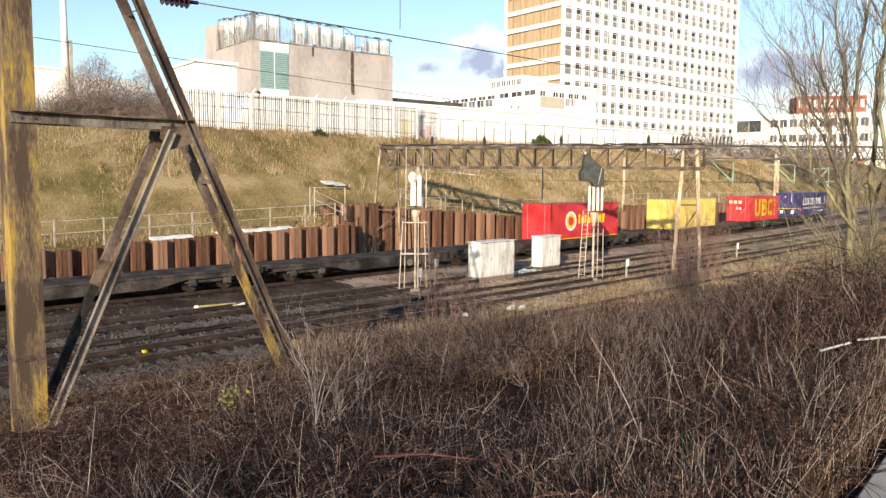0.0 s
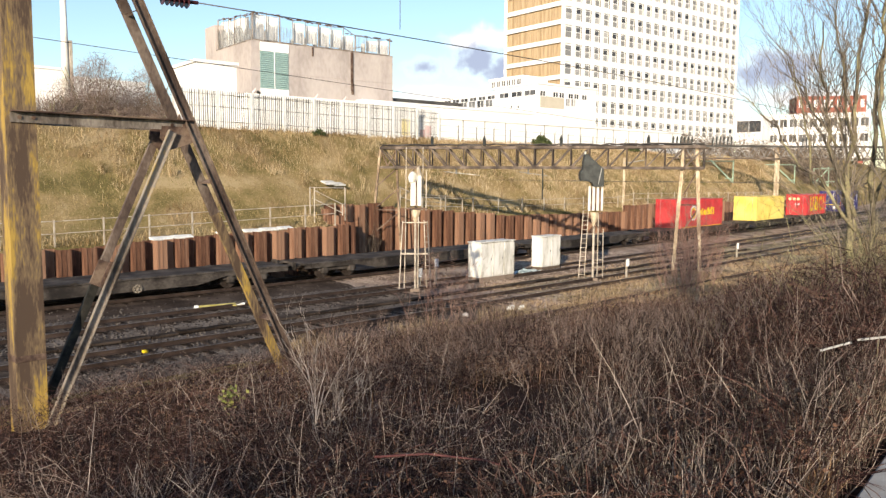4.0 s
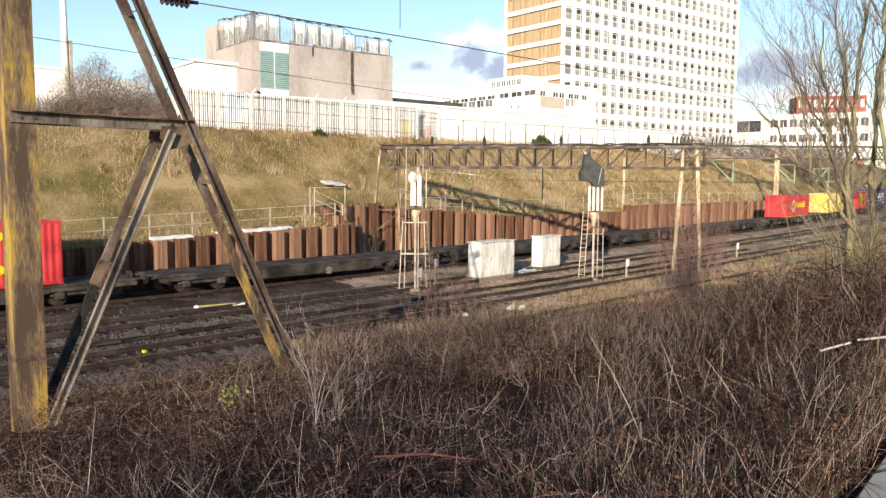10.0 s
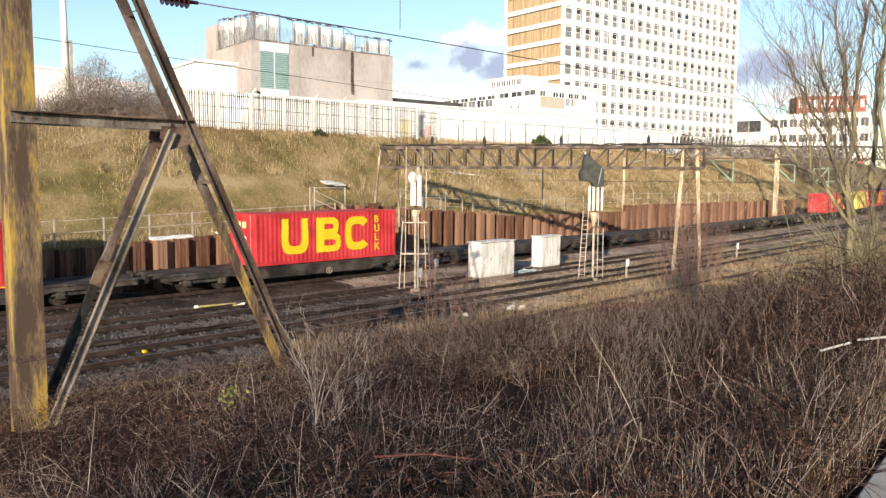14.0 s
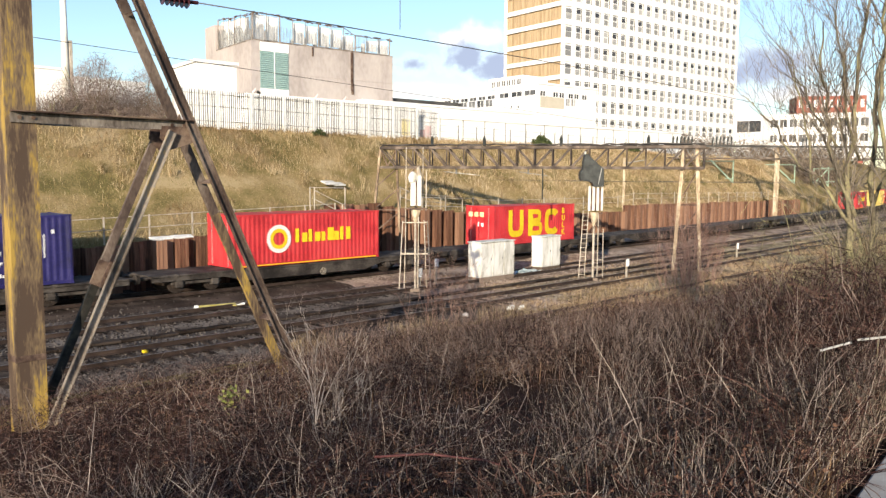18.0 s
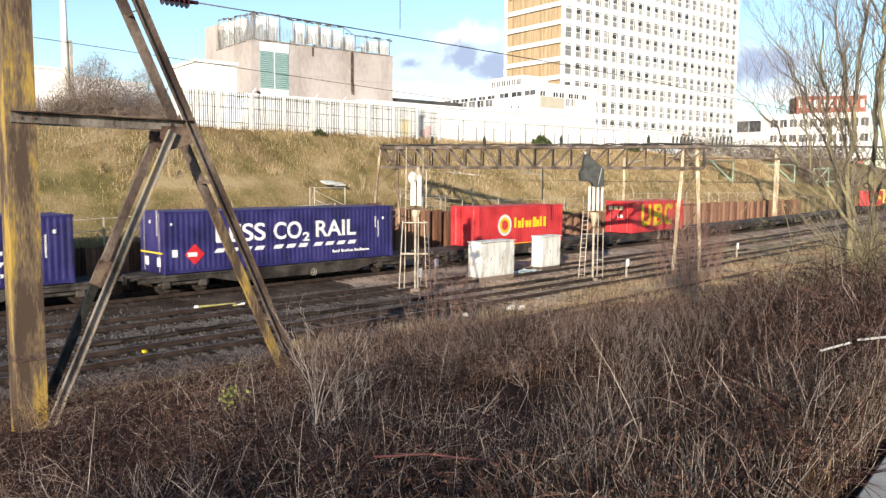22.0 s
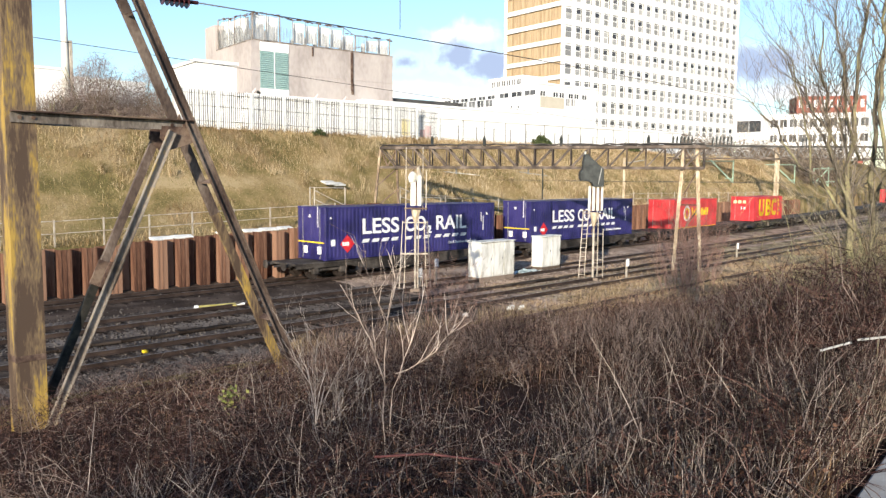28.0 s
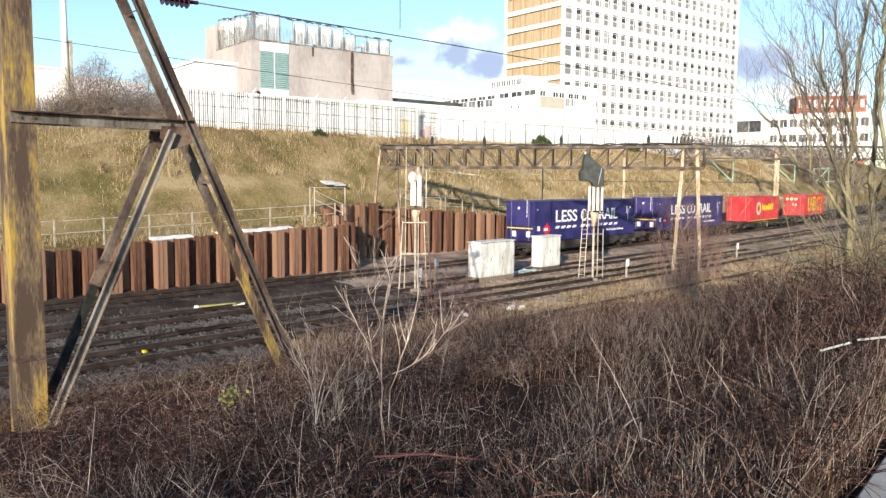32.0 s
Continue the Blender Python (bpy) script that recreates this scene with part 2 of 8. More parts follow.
M_TWIG = material("bare_twig", [(0.10, 0.073, 0.056), (0.24, 0.185, 0.14)], 0.9, scale=2, fine=30, bump=0.1, per_island=0.5)
M_STALK = material("dead_stalk", [(0.03833, 0.0279, 0.02386), (0.1006, 0.07812, 0.06515), (0.3929, 0.3274, 0.2808)], 0.85, scale=1.2, fine=20, bump=0.1, per_island=0.75, spec=0.06)
M_BRAMBLE = material("bramble_cane", [(0.02063, 0.009598, 0.0094), (0.05812, 0.02959, 0.02668), (0.1406, 0.07998, 0.06614)], 0.8, scale=1.2, fine=20, bump=0.1, per_island=0.6, spec=0.06)
M_LEAF = material("withered_leaf", [(0.01968, 0.0108, 0.008643), (0.0525, 0.02879, 0.0218), (0.1359, 0.07838, 0.05712)], 0.85, scale=1.0, fine=20, bump=0.0, per_island=0.8, spec=0.06)
M_GREENLEAF = material("ivy_leaf", [(0.10, 0.12, 0.03), (0.26, 0.27, 0.08)], 0.6, scale=2, fine=20, bump=0.0, per_island=0.6)
M_EVERGREEN = material("shrub_leaf", [(0.03, 0.045, 0.015), (0.07, 0.09, 0.03)], 0.8, scale=2, fine=20, bump=0.0, per_island=0.6)
M_COPING = material("coping_concrete", [(0.27, 0.265, 0.26), (0.38, 0.375, 0.365)], 0.85, scale=3, fine=40, bump=0.25)
M_LITTER = material("litter_white", [(0.6, 0.6, 0.58), (0.8, 0.8, 0.78)], 0.6, scale=5, fine=30, bump=0.1)
M_PLASTICYEL = material("yellow_plastic", [(0.30, 0.25, 0.06), (0.42, 0.36, 0.13)], 0.5, scale=5, fine=30, bump=0.0)


# ---- the ground: near bank, trackbed, far cutting slope, one sheet to the horizon ----
NEAR_BANK = [(-4000, 3.6), (-60, 3.7), (-36, 3.65), (-32.4, 3.3), (-30.5, 2.75), (-27, 2.1), (-23.5, 1.65), (-20.5, 1.25), (-18.5, 0.6), (-16.8, 0.0), (-15.0, -0.2), (-13.2, -0.36), (-12.2, -0.35), (-8.0, -0.34)]
BED = [(-8.0, -0.34), (-7.4, -0.46), (-6.8, -0.34), (-2.4, -0.34), (-1.8, -0.46), (-1.2, -0.34)]
FAR_LEFT = [(-1.2, -0.34), (2.9, -0.34), (3.70, -0.2), (3.74, 1.9), (5.6, 2.3), (7.4, 3.2), (11.5, 5.9), (15.0, 8.3), (17.0, 8.75), (40, 8.8), (90, 9.2), (4000, 9.5)]
FAR_RIGHT = [(-1.2, -0.34), (3.0, -0.34), (6.80, -0.1), (6.84, 2.3), (8.0, 2.7), (9.4, 4.0), (12.0, 6.1), (15.0, 8.3), (17.0, 8.75), (40, 8.8), (90, 9.2), (4000, 9.5)]


def profile(pts, y):
    for (y0, z0), (y1, z1) in zip(pts, pts[1:]):
        if y <= y1:
            return z0 + (z1 - z0) * (y - y0) / (y1 - y0)
    return pts[-1][1]


def wall_top(x):
    """Height of the sheet pile wall's top."""
    if x < 29.2:
        return 1.99 + 0.0315 * max(0.0, x - 12)
    if x < 34:
        return 3.55
    if x < 48:
        return 3.35 - (x - 34) * 0.075
    if x < 66:
        return 2.3 - (x - 48) * 0.01
    return 2.75 - (x - 66) * 0.008


def ground_z(x, y):
    yy = y - off(x)
    pts = NEAR_BANK if yy < -8 else BED if yy < -1.2 else (FAR_LEFT if x < 29.3 else FAR_RIGHT)
    z = profile(pts, yy)
    if yy > 6.84 and 29.3 <= x < 36:
        f = (x - 29.3) / 6.7
        z = profile(FAR_LEFT, yy) * (1 - f) + z * f
    if yy < -12.5:
        # the near bank sinks to track level further along the line
        sink = min(1.0, max(0.0, (x - 14.0) / 16.0))
        if z > -0.2:
            z = z * (1.0 - 0.72 * sink)
        z += 0.13 * noise.noise((x * 0.36, y * 0.36, 0.0)) * min(1.0, (-12.5 - yy) / 4)
    if x > 185 and (yy > 7 or yy < -13):
        z += 2.4 * min(1.0, (x - 185) / 23)
    if yy > 4.5:
        z += 0.22 * noise.noise((x * 0.22, y * 0.3, 3.0)) * min(1.0, (yy - 4.5) / 3)
    return z


def build_ground():
    xs = [-4000, -600, -150, -80, -50, -40, -32, -26] + [-22 + 0.8 * i for i in range(64)] + [29.26, 29.34] + [30 + 1.4 * i for i in range(80)] + [145, 155, 170, 190, 215, 240, 280, 340, 450, 700, 1500, 4000]
    ys = sorted({-4000, -700, -200, -90, -60, -48, -42, -38, -35.5, *[-34 + 0.5 * i for i in range(52)], *[p[0] for p in BED + FAR_LEFT + FAR_RIGHT if abs(p[0]) < 3999], 0.0, 5.0, 9.0, 10.2, 13.2, 16, 20, 26, 33, 60, 130, 300, 900, 4000})
    verts = [(x, y + off(x) * (1 if abs(y) < 3000 else 0), ground_z(x, y + off(x))) for x in xs for y in ys]
    n = len(ys)
    faces = [(i * n + j, (i + 1) * n + j, (i + 1) * n + j + 1, i * n + j + 1) for i in range(len(xs) - 1) for j in range(n - 1)]
    ob = mesh_object("ground", verts, faces, None)
    ob.data.materials.append(M_EARTH)
    ob.data.materials.append(M_BALLAST)
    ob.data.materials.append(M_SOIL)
    ob.data.materials.append(M_CESS)
    ob.data.materials.append(M_PALEBALLAST)
    ob.data.materials.append(M_DARKBALLAST)
    for poly in ob.data.polygons:
        c = poly.center
        yy = c.y - off(c.x)
        # bed is darker brown above yy = -2.5 and paler beyond x = 25
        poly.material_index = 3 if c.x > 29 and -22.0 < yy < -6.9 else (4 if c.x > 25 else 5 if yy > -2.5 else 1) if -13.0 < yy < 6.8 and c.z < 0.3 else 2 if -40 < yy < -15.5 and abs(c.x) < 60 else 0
        poly.use_smooth = not (3.6 < yy < 3.9 or 6.7 < yy < 6.9)
    tagged(ob, "railway cutting with dark ballast bed and dry grassy banks", "ground", kind="structure")


build_ground()

# ---- tracks ----
TRACKS = (1.25, -4.75, -10.15)
RAIL_TOP = -0.14
SLEEPER_BM = bmesh.new()
box(SLEEPER_BM, -0.12, 0.12, -1.25, 1.25, RAIL_TOP - 0.36, RAIL_TOP - 0.183, bevel=0.02)
SLEEPER_ME = bpy.data.meshes.new("sleeper")
SLEEPER_BM.to_mesh(SLEEPER_ME)
SLEEPER_BM.free()
SLEEPER_ME.materials.append(M_SLEEPER)
SLEEPER_PALE = SLEEPER_ME.copy()
SLEEPER_PALE.materials.clear()
SLEEPER_PALE.materials.append(M_PALESLEEPER)


def rail_sweep(name, y, material, section, parent, x0=-90.0, x1=330.0):
    xs = [x0, -40, 0, 10] + [20 + 4 * i for i in range(50)] + [240, 270, x1]
    verts, faces = [], []
    for x in xs:
        a = radians(heading(x))
        for dy, z in section:
            verts.append((x - math.sin(a) * dy, y + off(x) + math.cos(a) * dy, z + RAIL_TOP))
    k = len(section)
    for i in range(len(xs) - 1):
        for j in range(k):
            faces.append((i * k + j, i * k + (j + 1) % k, (i + 1) * k + (j + 1) % k, (i + 1) * k + j))
    return mesh_object(name, verts, faces, material, parent)


RAIL_WEB = [(-0.075, -0.155), (0.075, -0.155), (0.07, -0.14), (0.012, -0.12), (0.012, -0.04), (0.034, -0.03), (0.034, -0.004), (-0.034, -0.004), (-0.034, -0.03), (-0.012, -0.04), (-0.012, -0.12), (-0.07, -0.14)]
RAIL_HEAD = [(-0.03, -0.004), (0.03, -0.004), (0.026, 0.0), (-0.026, 0.0)]


def build_track(i, yc, shiny):
    tr = thing("track_%d" % i, label="railway track of steel rails on sleepers in dark ballast", category="track", kind="structure")
    for s in (-0.755, 0.755):
        rail = rail_sweep("rail", yc + s, M_RAIL, RAIL_WEB, tr)
        rail_sweep("rail_head", yc + s, M_RAILTOP if shiny else M_RAIL, RAIL_HEAD, rail)
    rng = random.Random(i)
    x = 6.0
    while x < 66:
        # sleepers turn paler beyond x = 27
        piece("sleeper", SLEEPER_ME if x < 27 else SLEEPER_PALE, pose(*on_track(x, yc, rng.uniform(-0.02, 0.01)), 0, 0, heading(x) + rng.uniform(-0.6, 0.6)), tr)
        x += 0.66
    far = bmesh.new()
    for x0, x1 in ((-40, 6), (66, 190)):
        x = x0
        while x < x1:
            box(far, -0.12, 0.12, -1.25, 1.25, RAIL_TOP - 0.36, RAIL_TOP - 0.183, pose(*on_track(x, yc, -0.01), 0, 0, heading(x)))
            x += 0.66
    tagged(part("sleepers", far, M_SLEEPER, tr), kind="stuff")


for i, yc in enumerate(TRACKS):
    build_track(i + 1, yc, i < 3)

# an old overgrown siding: one rusty pair of rails
siding = thing("old_siding", label="overgrown rusty siding half sunk in dead grass", category="track", kind="structure")
for s in (-0.755, 0.755):
    rail_sweep("rail", -15.4 + s, M_RAIL, [(dy, z + 0.08) for dy, z in RAIL_WEB], siding, x0=14.0)


# cable trough along the middle: concrete lids beside the tracks
def build_trough():
    tr = thing("cable_trough", label="weathered concrete cable trough with loose lids", category="cable trough", kind="structure")
    bm = bmesh.new()
    box(bm, -0.5, 0.5, -0.2, 0.2, -0.05, 0.04, bevel=0.012)
    me = bpy.data.meshes.new("lid")
    bm.to_mesh(me)
    bm.free()
    me.materials.append(M_SLEEPER)
    rng = random.Random(5)
    x = 8.0
    while x < 62:
        piece("lid", me, pose(*on_track(x, -7.35, -0.34 + rng.uniform(-0.02, 0.02)), rng.uniform(-2, 2), rng.uniform(-1, 1), heading(x) + rng.uniform(-2, 2)), tr)
        x += 1.03


build_trough()


# ---- sheet pile retaining wall: each double pile bulges forward and back ----
def pile_mesh(h, pitch=1.2):
    """Trough section one pitch along the wall, 0.46 m deep, standing on z = 0."""
    t = 0.02
    front = [(0.0, 0.0), (0.06, -0.46), (0.60, -0.46), (0.66, 0.0), (pitch, 0.0)]
    sec = front + [(x, y + t * 2) for x, y in reversed(front)]
    bm = bmesh.new()
    lo = [bm.verts.new((x, y, 0.0)) for x, y in sec]
    hi = [bm.verts.new((x, y, h)) for x, y in sec]
    for i in range(len(sec)):
        j = (i + 1) % len(sec)
        bm.faces.new((lo[i], lo[j], hi[j], hi[i]))
    for i in range(4):
        a, b = i, 9 - i
        bm.faces.new((hi[a], hi[a + 1], hi[b - 1], hi[b]))
    # interlock ridges down the forward pan and along the edges
    for x in (0.12, 0.33):
        box(bm, x - 0.025, x + 0.025, -0.485, -0.46, 0.0, h)
    me = bpy.data.meshes.new("pile")
    bmesh.ops.recalc_face_normals(bm, faces=bm.faces)
    bm.to_mesh(me)
    bm.free()
    me.materials.append(M_PILE)
    return me


def build_wall(i, x0, x1, y0, label, pitch=1.2):
    w = thing("wall_sheet_%d" % i, label=label, category="retaining wall", kind="structure")
    rng = random.Random(20 + i)
    me = pile_mesh(1.0, pitch)
    x = x0
    while x < x1 - 0.5:
        h = wall_top(x) + rng.choice((-0.05, 0.0, 0.0, 0.04)) + 0.5
        ob = piece("pile", me, pose(*on_track(x, y0, -0.5), 0, 0, heading(x)) @ Matrix.Diagonal((1, 1, h, 1)), w)
        x += pitch


build_wall(1, -19.71, 29.0, 3.62, "rust brown steel sheet pile retaining wall beside the track", 1.136)
build_wall(2, 29.4, 66.0, 6.75, "rust brown sheet pile wall set back behind the gantry leg")
build_wall(3, 66.0, 122.0, 6.75, "lower rust brown sheet pile wall along the curve")


def build_return_wall():
    w = thing("wall_sheet_return", label="short rusty sheet pile return where the wall steps back", category="retaining wall", kind="structure")
    me = pile_mesh(1.0)
    for k in range(3):
        piece("pile", me, pose(29.2, 3.35 + 1.16 * k, -0.5, 0, 0, 90) @ Matrix.Diagonal((0.97, -0.6, 3.1 + 0.35 * k, 1)), w)


build_return_wall()


# ---- near portal: yellowed steel tower, raking legs, overhead beam ----
def channel(bm, p, q, depth, flange, face, t=0.014):
    """A steel channel from p to q: web of the given depth, flanges to the side of face, one section drawn out."""
    p, q = Vector(p), Vector(q)
    d = (q - p).normalized()
    f = Vector(face)
    f = (f - d * f.dot(d)).normalized()
    s = d.cross(f)
    h = depth / 2
    sec = ((-h, 0), (h, 0), (h, flange), (h - t, flange), (h - t, t), (t - h, t), (t - h, flange), (-h, flange))
    a = [bm.verts.new(p + s * x + f * y) for x, y in sec]
    b = [bm.verts.new(q + s * x + f * y) for x, y in sec]
    for i in range(8):
        j = (i + 1) % 8
        bm.faces.new((a[i], a[j], b[j], b[i]))
    bm.faces.new(a[::-1])
    bm.faces.new(b)
    bmesh.ops.recalc_face_normals(bm, faces=bm.faces)
    return bm


def prism(bm, pts, y0, y1):
    """A plate with the outline pts in x and z, from y0 to y1."""
    a = [bm.verts.new((x, y0, z)) for x, z in pts]
    b = [bm.verts.new((x, y1, z)) for x, z in pts]
    for i in range(len(pts)):
        j = (i + 1) % len(pts)
        bm.faces.new((a[i], a[j], b[j], b[i]))
    bm.faces.new(a[::-1])
    bm.faces.new(b)
    bmesh.ops.recalc_face_normals(bm, faces=bm.faces)
    return bm


TOWER_Y = -20.6
COL = Vector((3.83, TOWER_Y, 0.9))


def build_near_portal():
    o = Vector((COL.x, COL.y, 1.0))
    th = thing("portal_mast", Matrix.Translation(o), "tall rusty steel portal mast with flaking yellow paint", "mast")

    def sub(bm, name, mat, label="", parent=None):
        bmesh.ops.translate(bm, verts=bm.verts, vec=-o)
        return part(name, bm, mat, parent or th, label)

    # H-section column
    top, w = 11.4, 0.20
    bm = bmesh.new()
    sec = [(-w, -w), (w, -w), (w, -w + 0.035), (0.02, -w + 0.035), (0.02, w - 0.035), (w, w - 0.035), (w, w), (-w, w), (-w, w - 0.035), (-0.02, w - 0.035), (-0.02, -w + 0.035), (-w, -w + 0.035)]
    lo = [bm.verts.new((COL.x + x, COL.y + y, 0.6)) for x, y in sec]
    hi = [bm.verts.new((COL.x + x, COL.y + y, top)) for x, y in sec]
    for i in range(12):
        j = (i + 1) % 12
        bm.faces.new((lo[i], lo[j], hi[j], hi[i]))
    bmesh.ops.recalc_face_normals(bm, faces=bm.faces)
    col = sub(bm, "column", M_MAST, "column with peeling yellow paint")
    for x in (-w - 0.011, w + 0.011):
        bm = bmesh.new()
        box(bm, COL.x + x - 0.01, COL.x + x + 0.01, COL.y - w, COL.y + w, 0.6, top)
        sub(bm, "cover_plate", M_MAST, parent=col)
    for z in (2.45,):
        bm = bmesh.new()
        box(bm, COL.x - w - 0.026, COL.x + w + 0.026, COL.y - w - 0.012, COL.y + w + 0.012, z - 0.05, z + 0.05, bevel=0.006)
        sub(bm, "collar", M_BROWNSTEEL, parent=col)
    # raking leg: two channels side by side
    foot, head = Vector((8.95, TOWER_Y, 0.9)), Vector((4.35, TOWER_Y, 11.2))
    for k in (-1, 1):
        bm = bmesh.new()
        dy = Vector((0, 0.25 * k, 0))
        mid = foot.lerp(head, 0.36)
        channel(bm, (mid if k > 0 else foot) + dy, head + dy, 0.17, 0.075, (0, k, 0))
        if k > 0:
            lower = bmesh.new()
            channel(lower, foot + dy, mid + dy, 0.17, 0.075, (0, k, 0))
            sub(lower, "raking_leg", M_MAST, "lower leg channel with yellow paint")
        sub(bm, "raking_leg", M_MASTLEG, "sloping steel channel with worn yellow paint")
    knee = foot.lerp(head, (6.3 - foot.z) / (head.z - foot.z))
    for k in (-1, 1):
        bm = bmesh.new()
        y = TOWER_Y + 0.225 * k
        box(bm, COL.x - 0.16, knee.x + 0.05, y - 0.008, y + 0.008, 6.13, 6.29)
        strut = sub(bm, "strut", M_LEGGREY, "worn angle strut with bolts")
        bm = bmesh.new()
        box(bm, COL.x - 0.16, knee.x + 0.05, y - k * 0.03, y + k * 0.12, 6.29, 6.31)
        sub(bm, "strut_flange", M_BROWNSTEEL, parent=strut)
        for x in (COL.x - 0.03, COL.x + 0.17, knee.x - 0.30, knee.x - 0.08):
            bb = bmesh.new()
            rod(bb, (x, y - 0.03, 6.21), (x, y + 0.03, 6.21), 0.032, n=6)
            sub(bb, "bolt", M_BROWNSTEEL, parent=strut)
    # brace from the knee to the foot of the column
    low, kn = Vector((4.0, TOWER_Y, 1.2)), Vector((6.22, TOWER_Y, 6.1))
    for k in (-1, 1):
        bm = bmesh.new()
        dy = Vector((0, 0.25 * k, 0))
        cut = low.lerp(kn, 0.5)
        channel(bm, (cut if k > 0 else low) + dy, kn + dy, 0.14, 0.07, (0, k, 0))
        sub(bm, "brace", M_MASTLEG if k > 0 else M_LEGGREY, "sloping brace with worn yellow paint" if k > 0 else "sloping brace of worn grey steel")
        if k > 0:
            bm = bmesh.new()
            channel(bm, low + dy, cut + dy, 0.14, 0.07, (0, k, 0))
            sub(bm, "brace", M_TARRED, "tarred black lower half of the brace")
    for f in (0.16, 0.42, 0.70, 0.86):
        c = foot.lerp(head, f)
        bm = bmesh.new()
        beam(bm, c + Vector((0, -0.2, 0)), c + Vector((0, 0.2, 0)), 0.16, 0.012, (head - foot))
        sub(bm, "batten", M_BROWNSTEEL)
    u = (kn - low).normalized()
    for k in (-1, 1):
        c = low.lerp(kn, 0.50) + Vector((0, 0.225 * k, 0))
        bm = bmesh.new()
        beam(bm, c - u * 0.22, c + u * 0.22, 0.03, 0.24, Vector((0, 1, 0)).cross(u))
        sub(bm, "splice_plate", M_BROWNSTEEL, "grey splice plate")
    for k in (-1, 1):
        bm = bmesh.new()
        y = TOWER_Y + 0.225 * k
        prism(bm, ((6.05, 6.19), (6.02, 5.98), (6.20, 5.78), (6.46, 5.86), (6.80, 6.0), (6.60, 6.45), (6.48, 6.19)), y - 0.012, y + 0.012)
        sub(bm, "gusset", M_BROWNSTEEL, "rusty gusset plate at the knee")
    # short arm that carries the dead-end insulator
    bm = bmesh.new()
    beam(bm, (5.3, TOWER_Y, 8.62), (6.7, TOWER_Y, 8.62), 0.1)
    sub(bm, "arm", M_BROWNSTEEL)


build_near_portal()


def build_insulator(x, y, z):
    th = thing("insulator", Matrix.Translation((x, y, z)), "dark red glazed porcelain insulator on the mast arm", "insulator")
    for k in range(6):
        bm = bmesh.new()
        rod(bm, (-0.24 + 0.09 * k, 0, 0), (-0.19 + 0.09 * k, 0, 0), 0.115, 0.045, n=12)
        part("porcelain_shed", bm, M_INSUL, th)
    bm = bmesh.new()
    rod(bm, (-0.35, 0, 0), (0.42, 0, 0.02), 0.035)
    part("core_rod", bm, M_INSUL, th)
    bm = bmesh.new()
    rod(bm, (-0.1, 0, 0.0), (-0.1, 0, 0.25), 0.03)
    part("hanger", bm, M_BROWNSTEEL, th)


build_insulator(6.45, TOWER_Y - 0.05, 8.40)


# ---- far gantry over the running lines ----
GR = Vector((44.3, -11.3, 0.0))
GL = Vector((33.6, 6.1, 0.0))


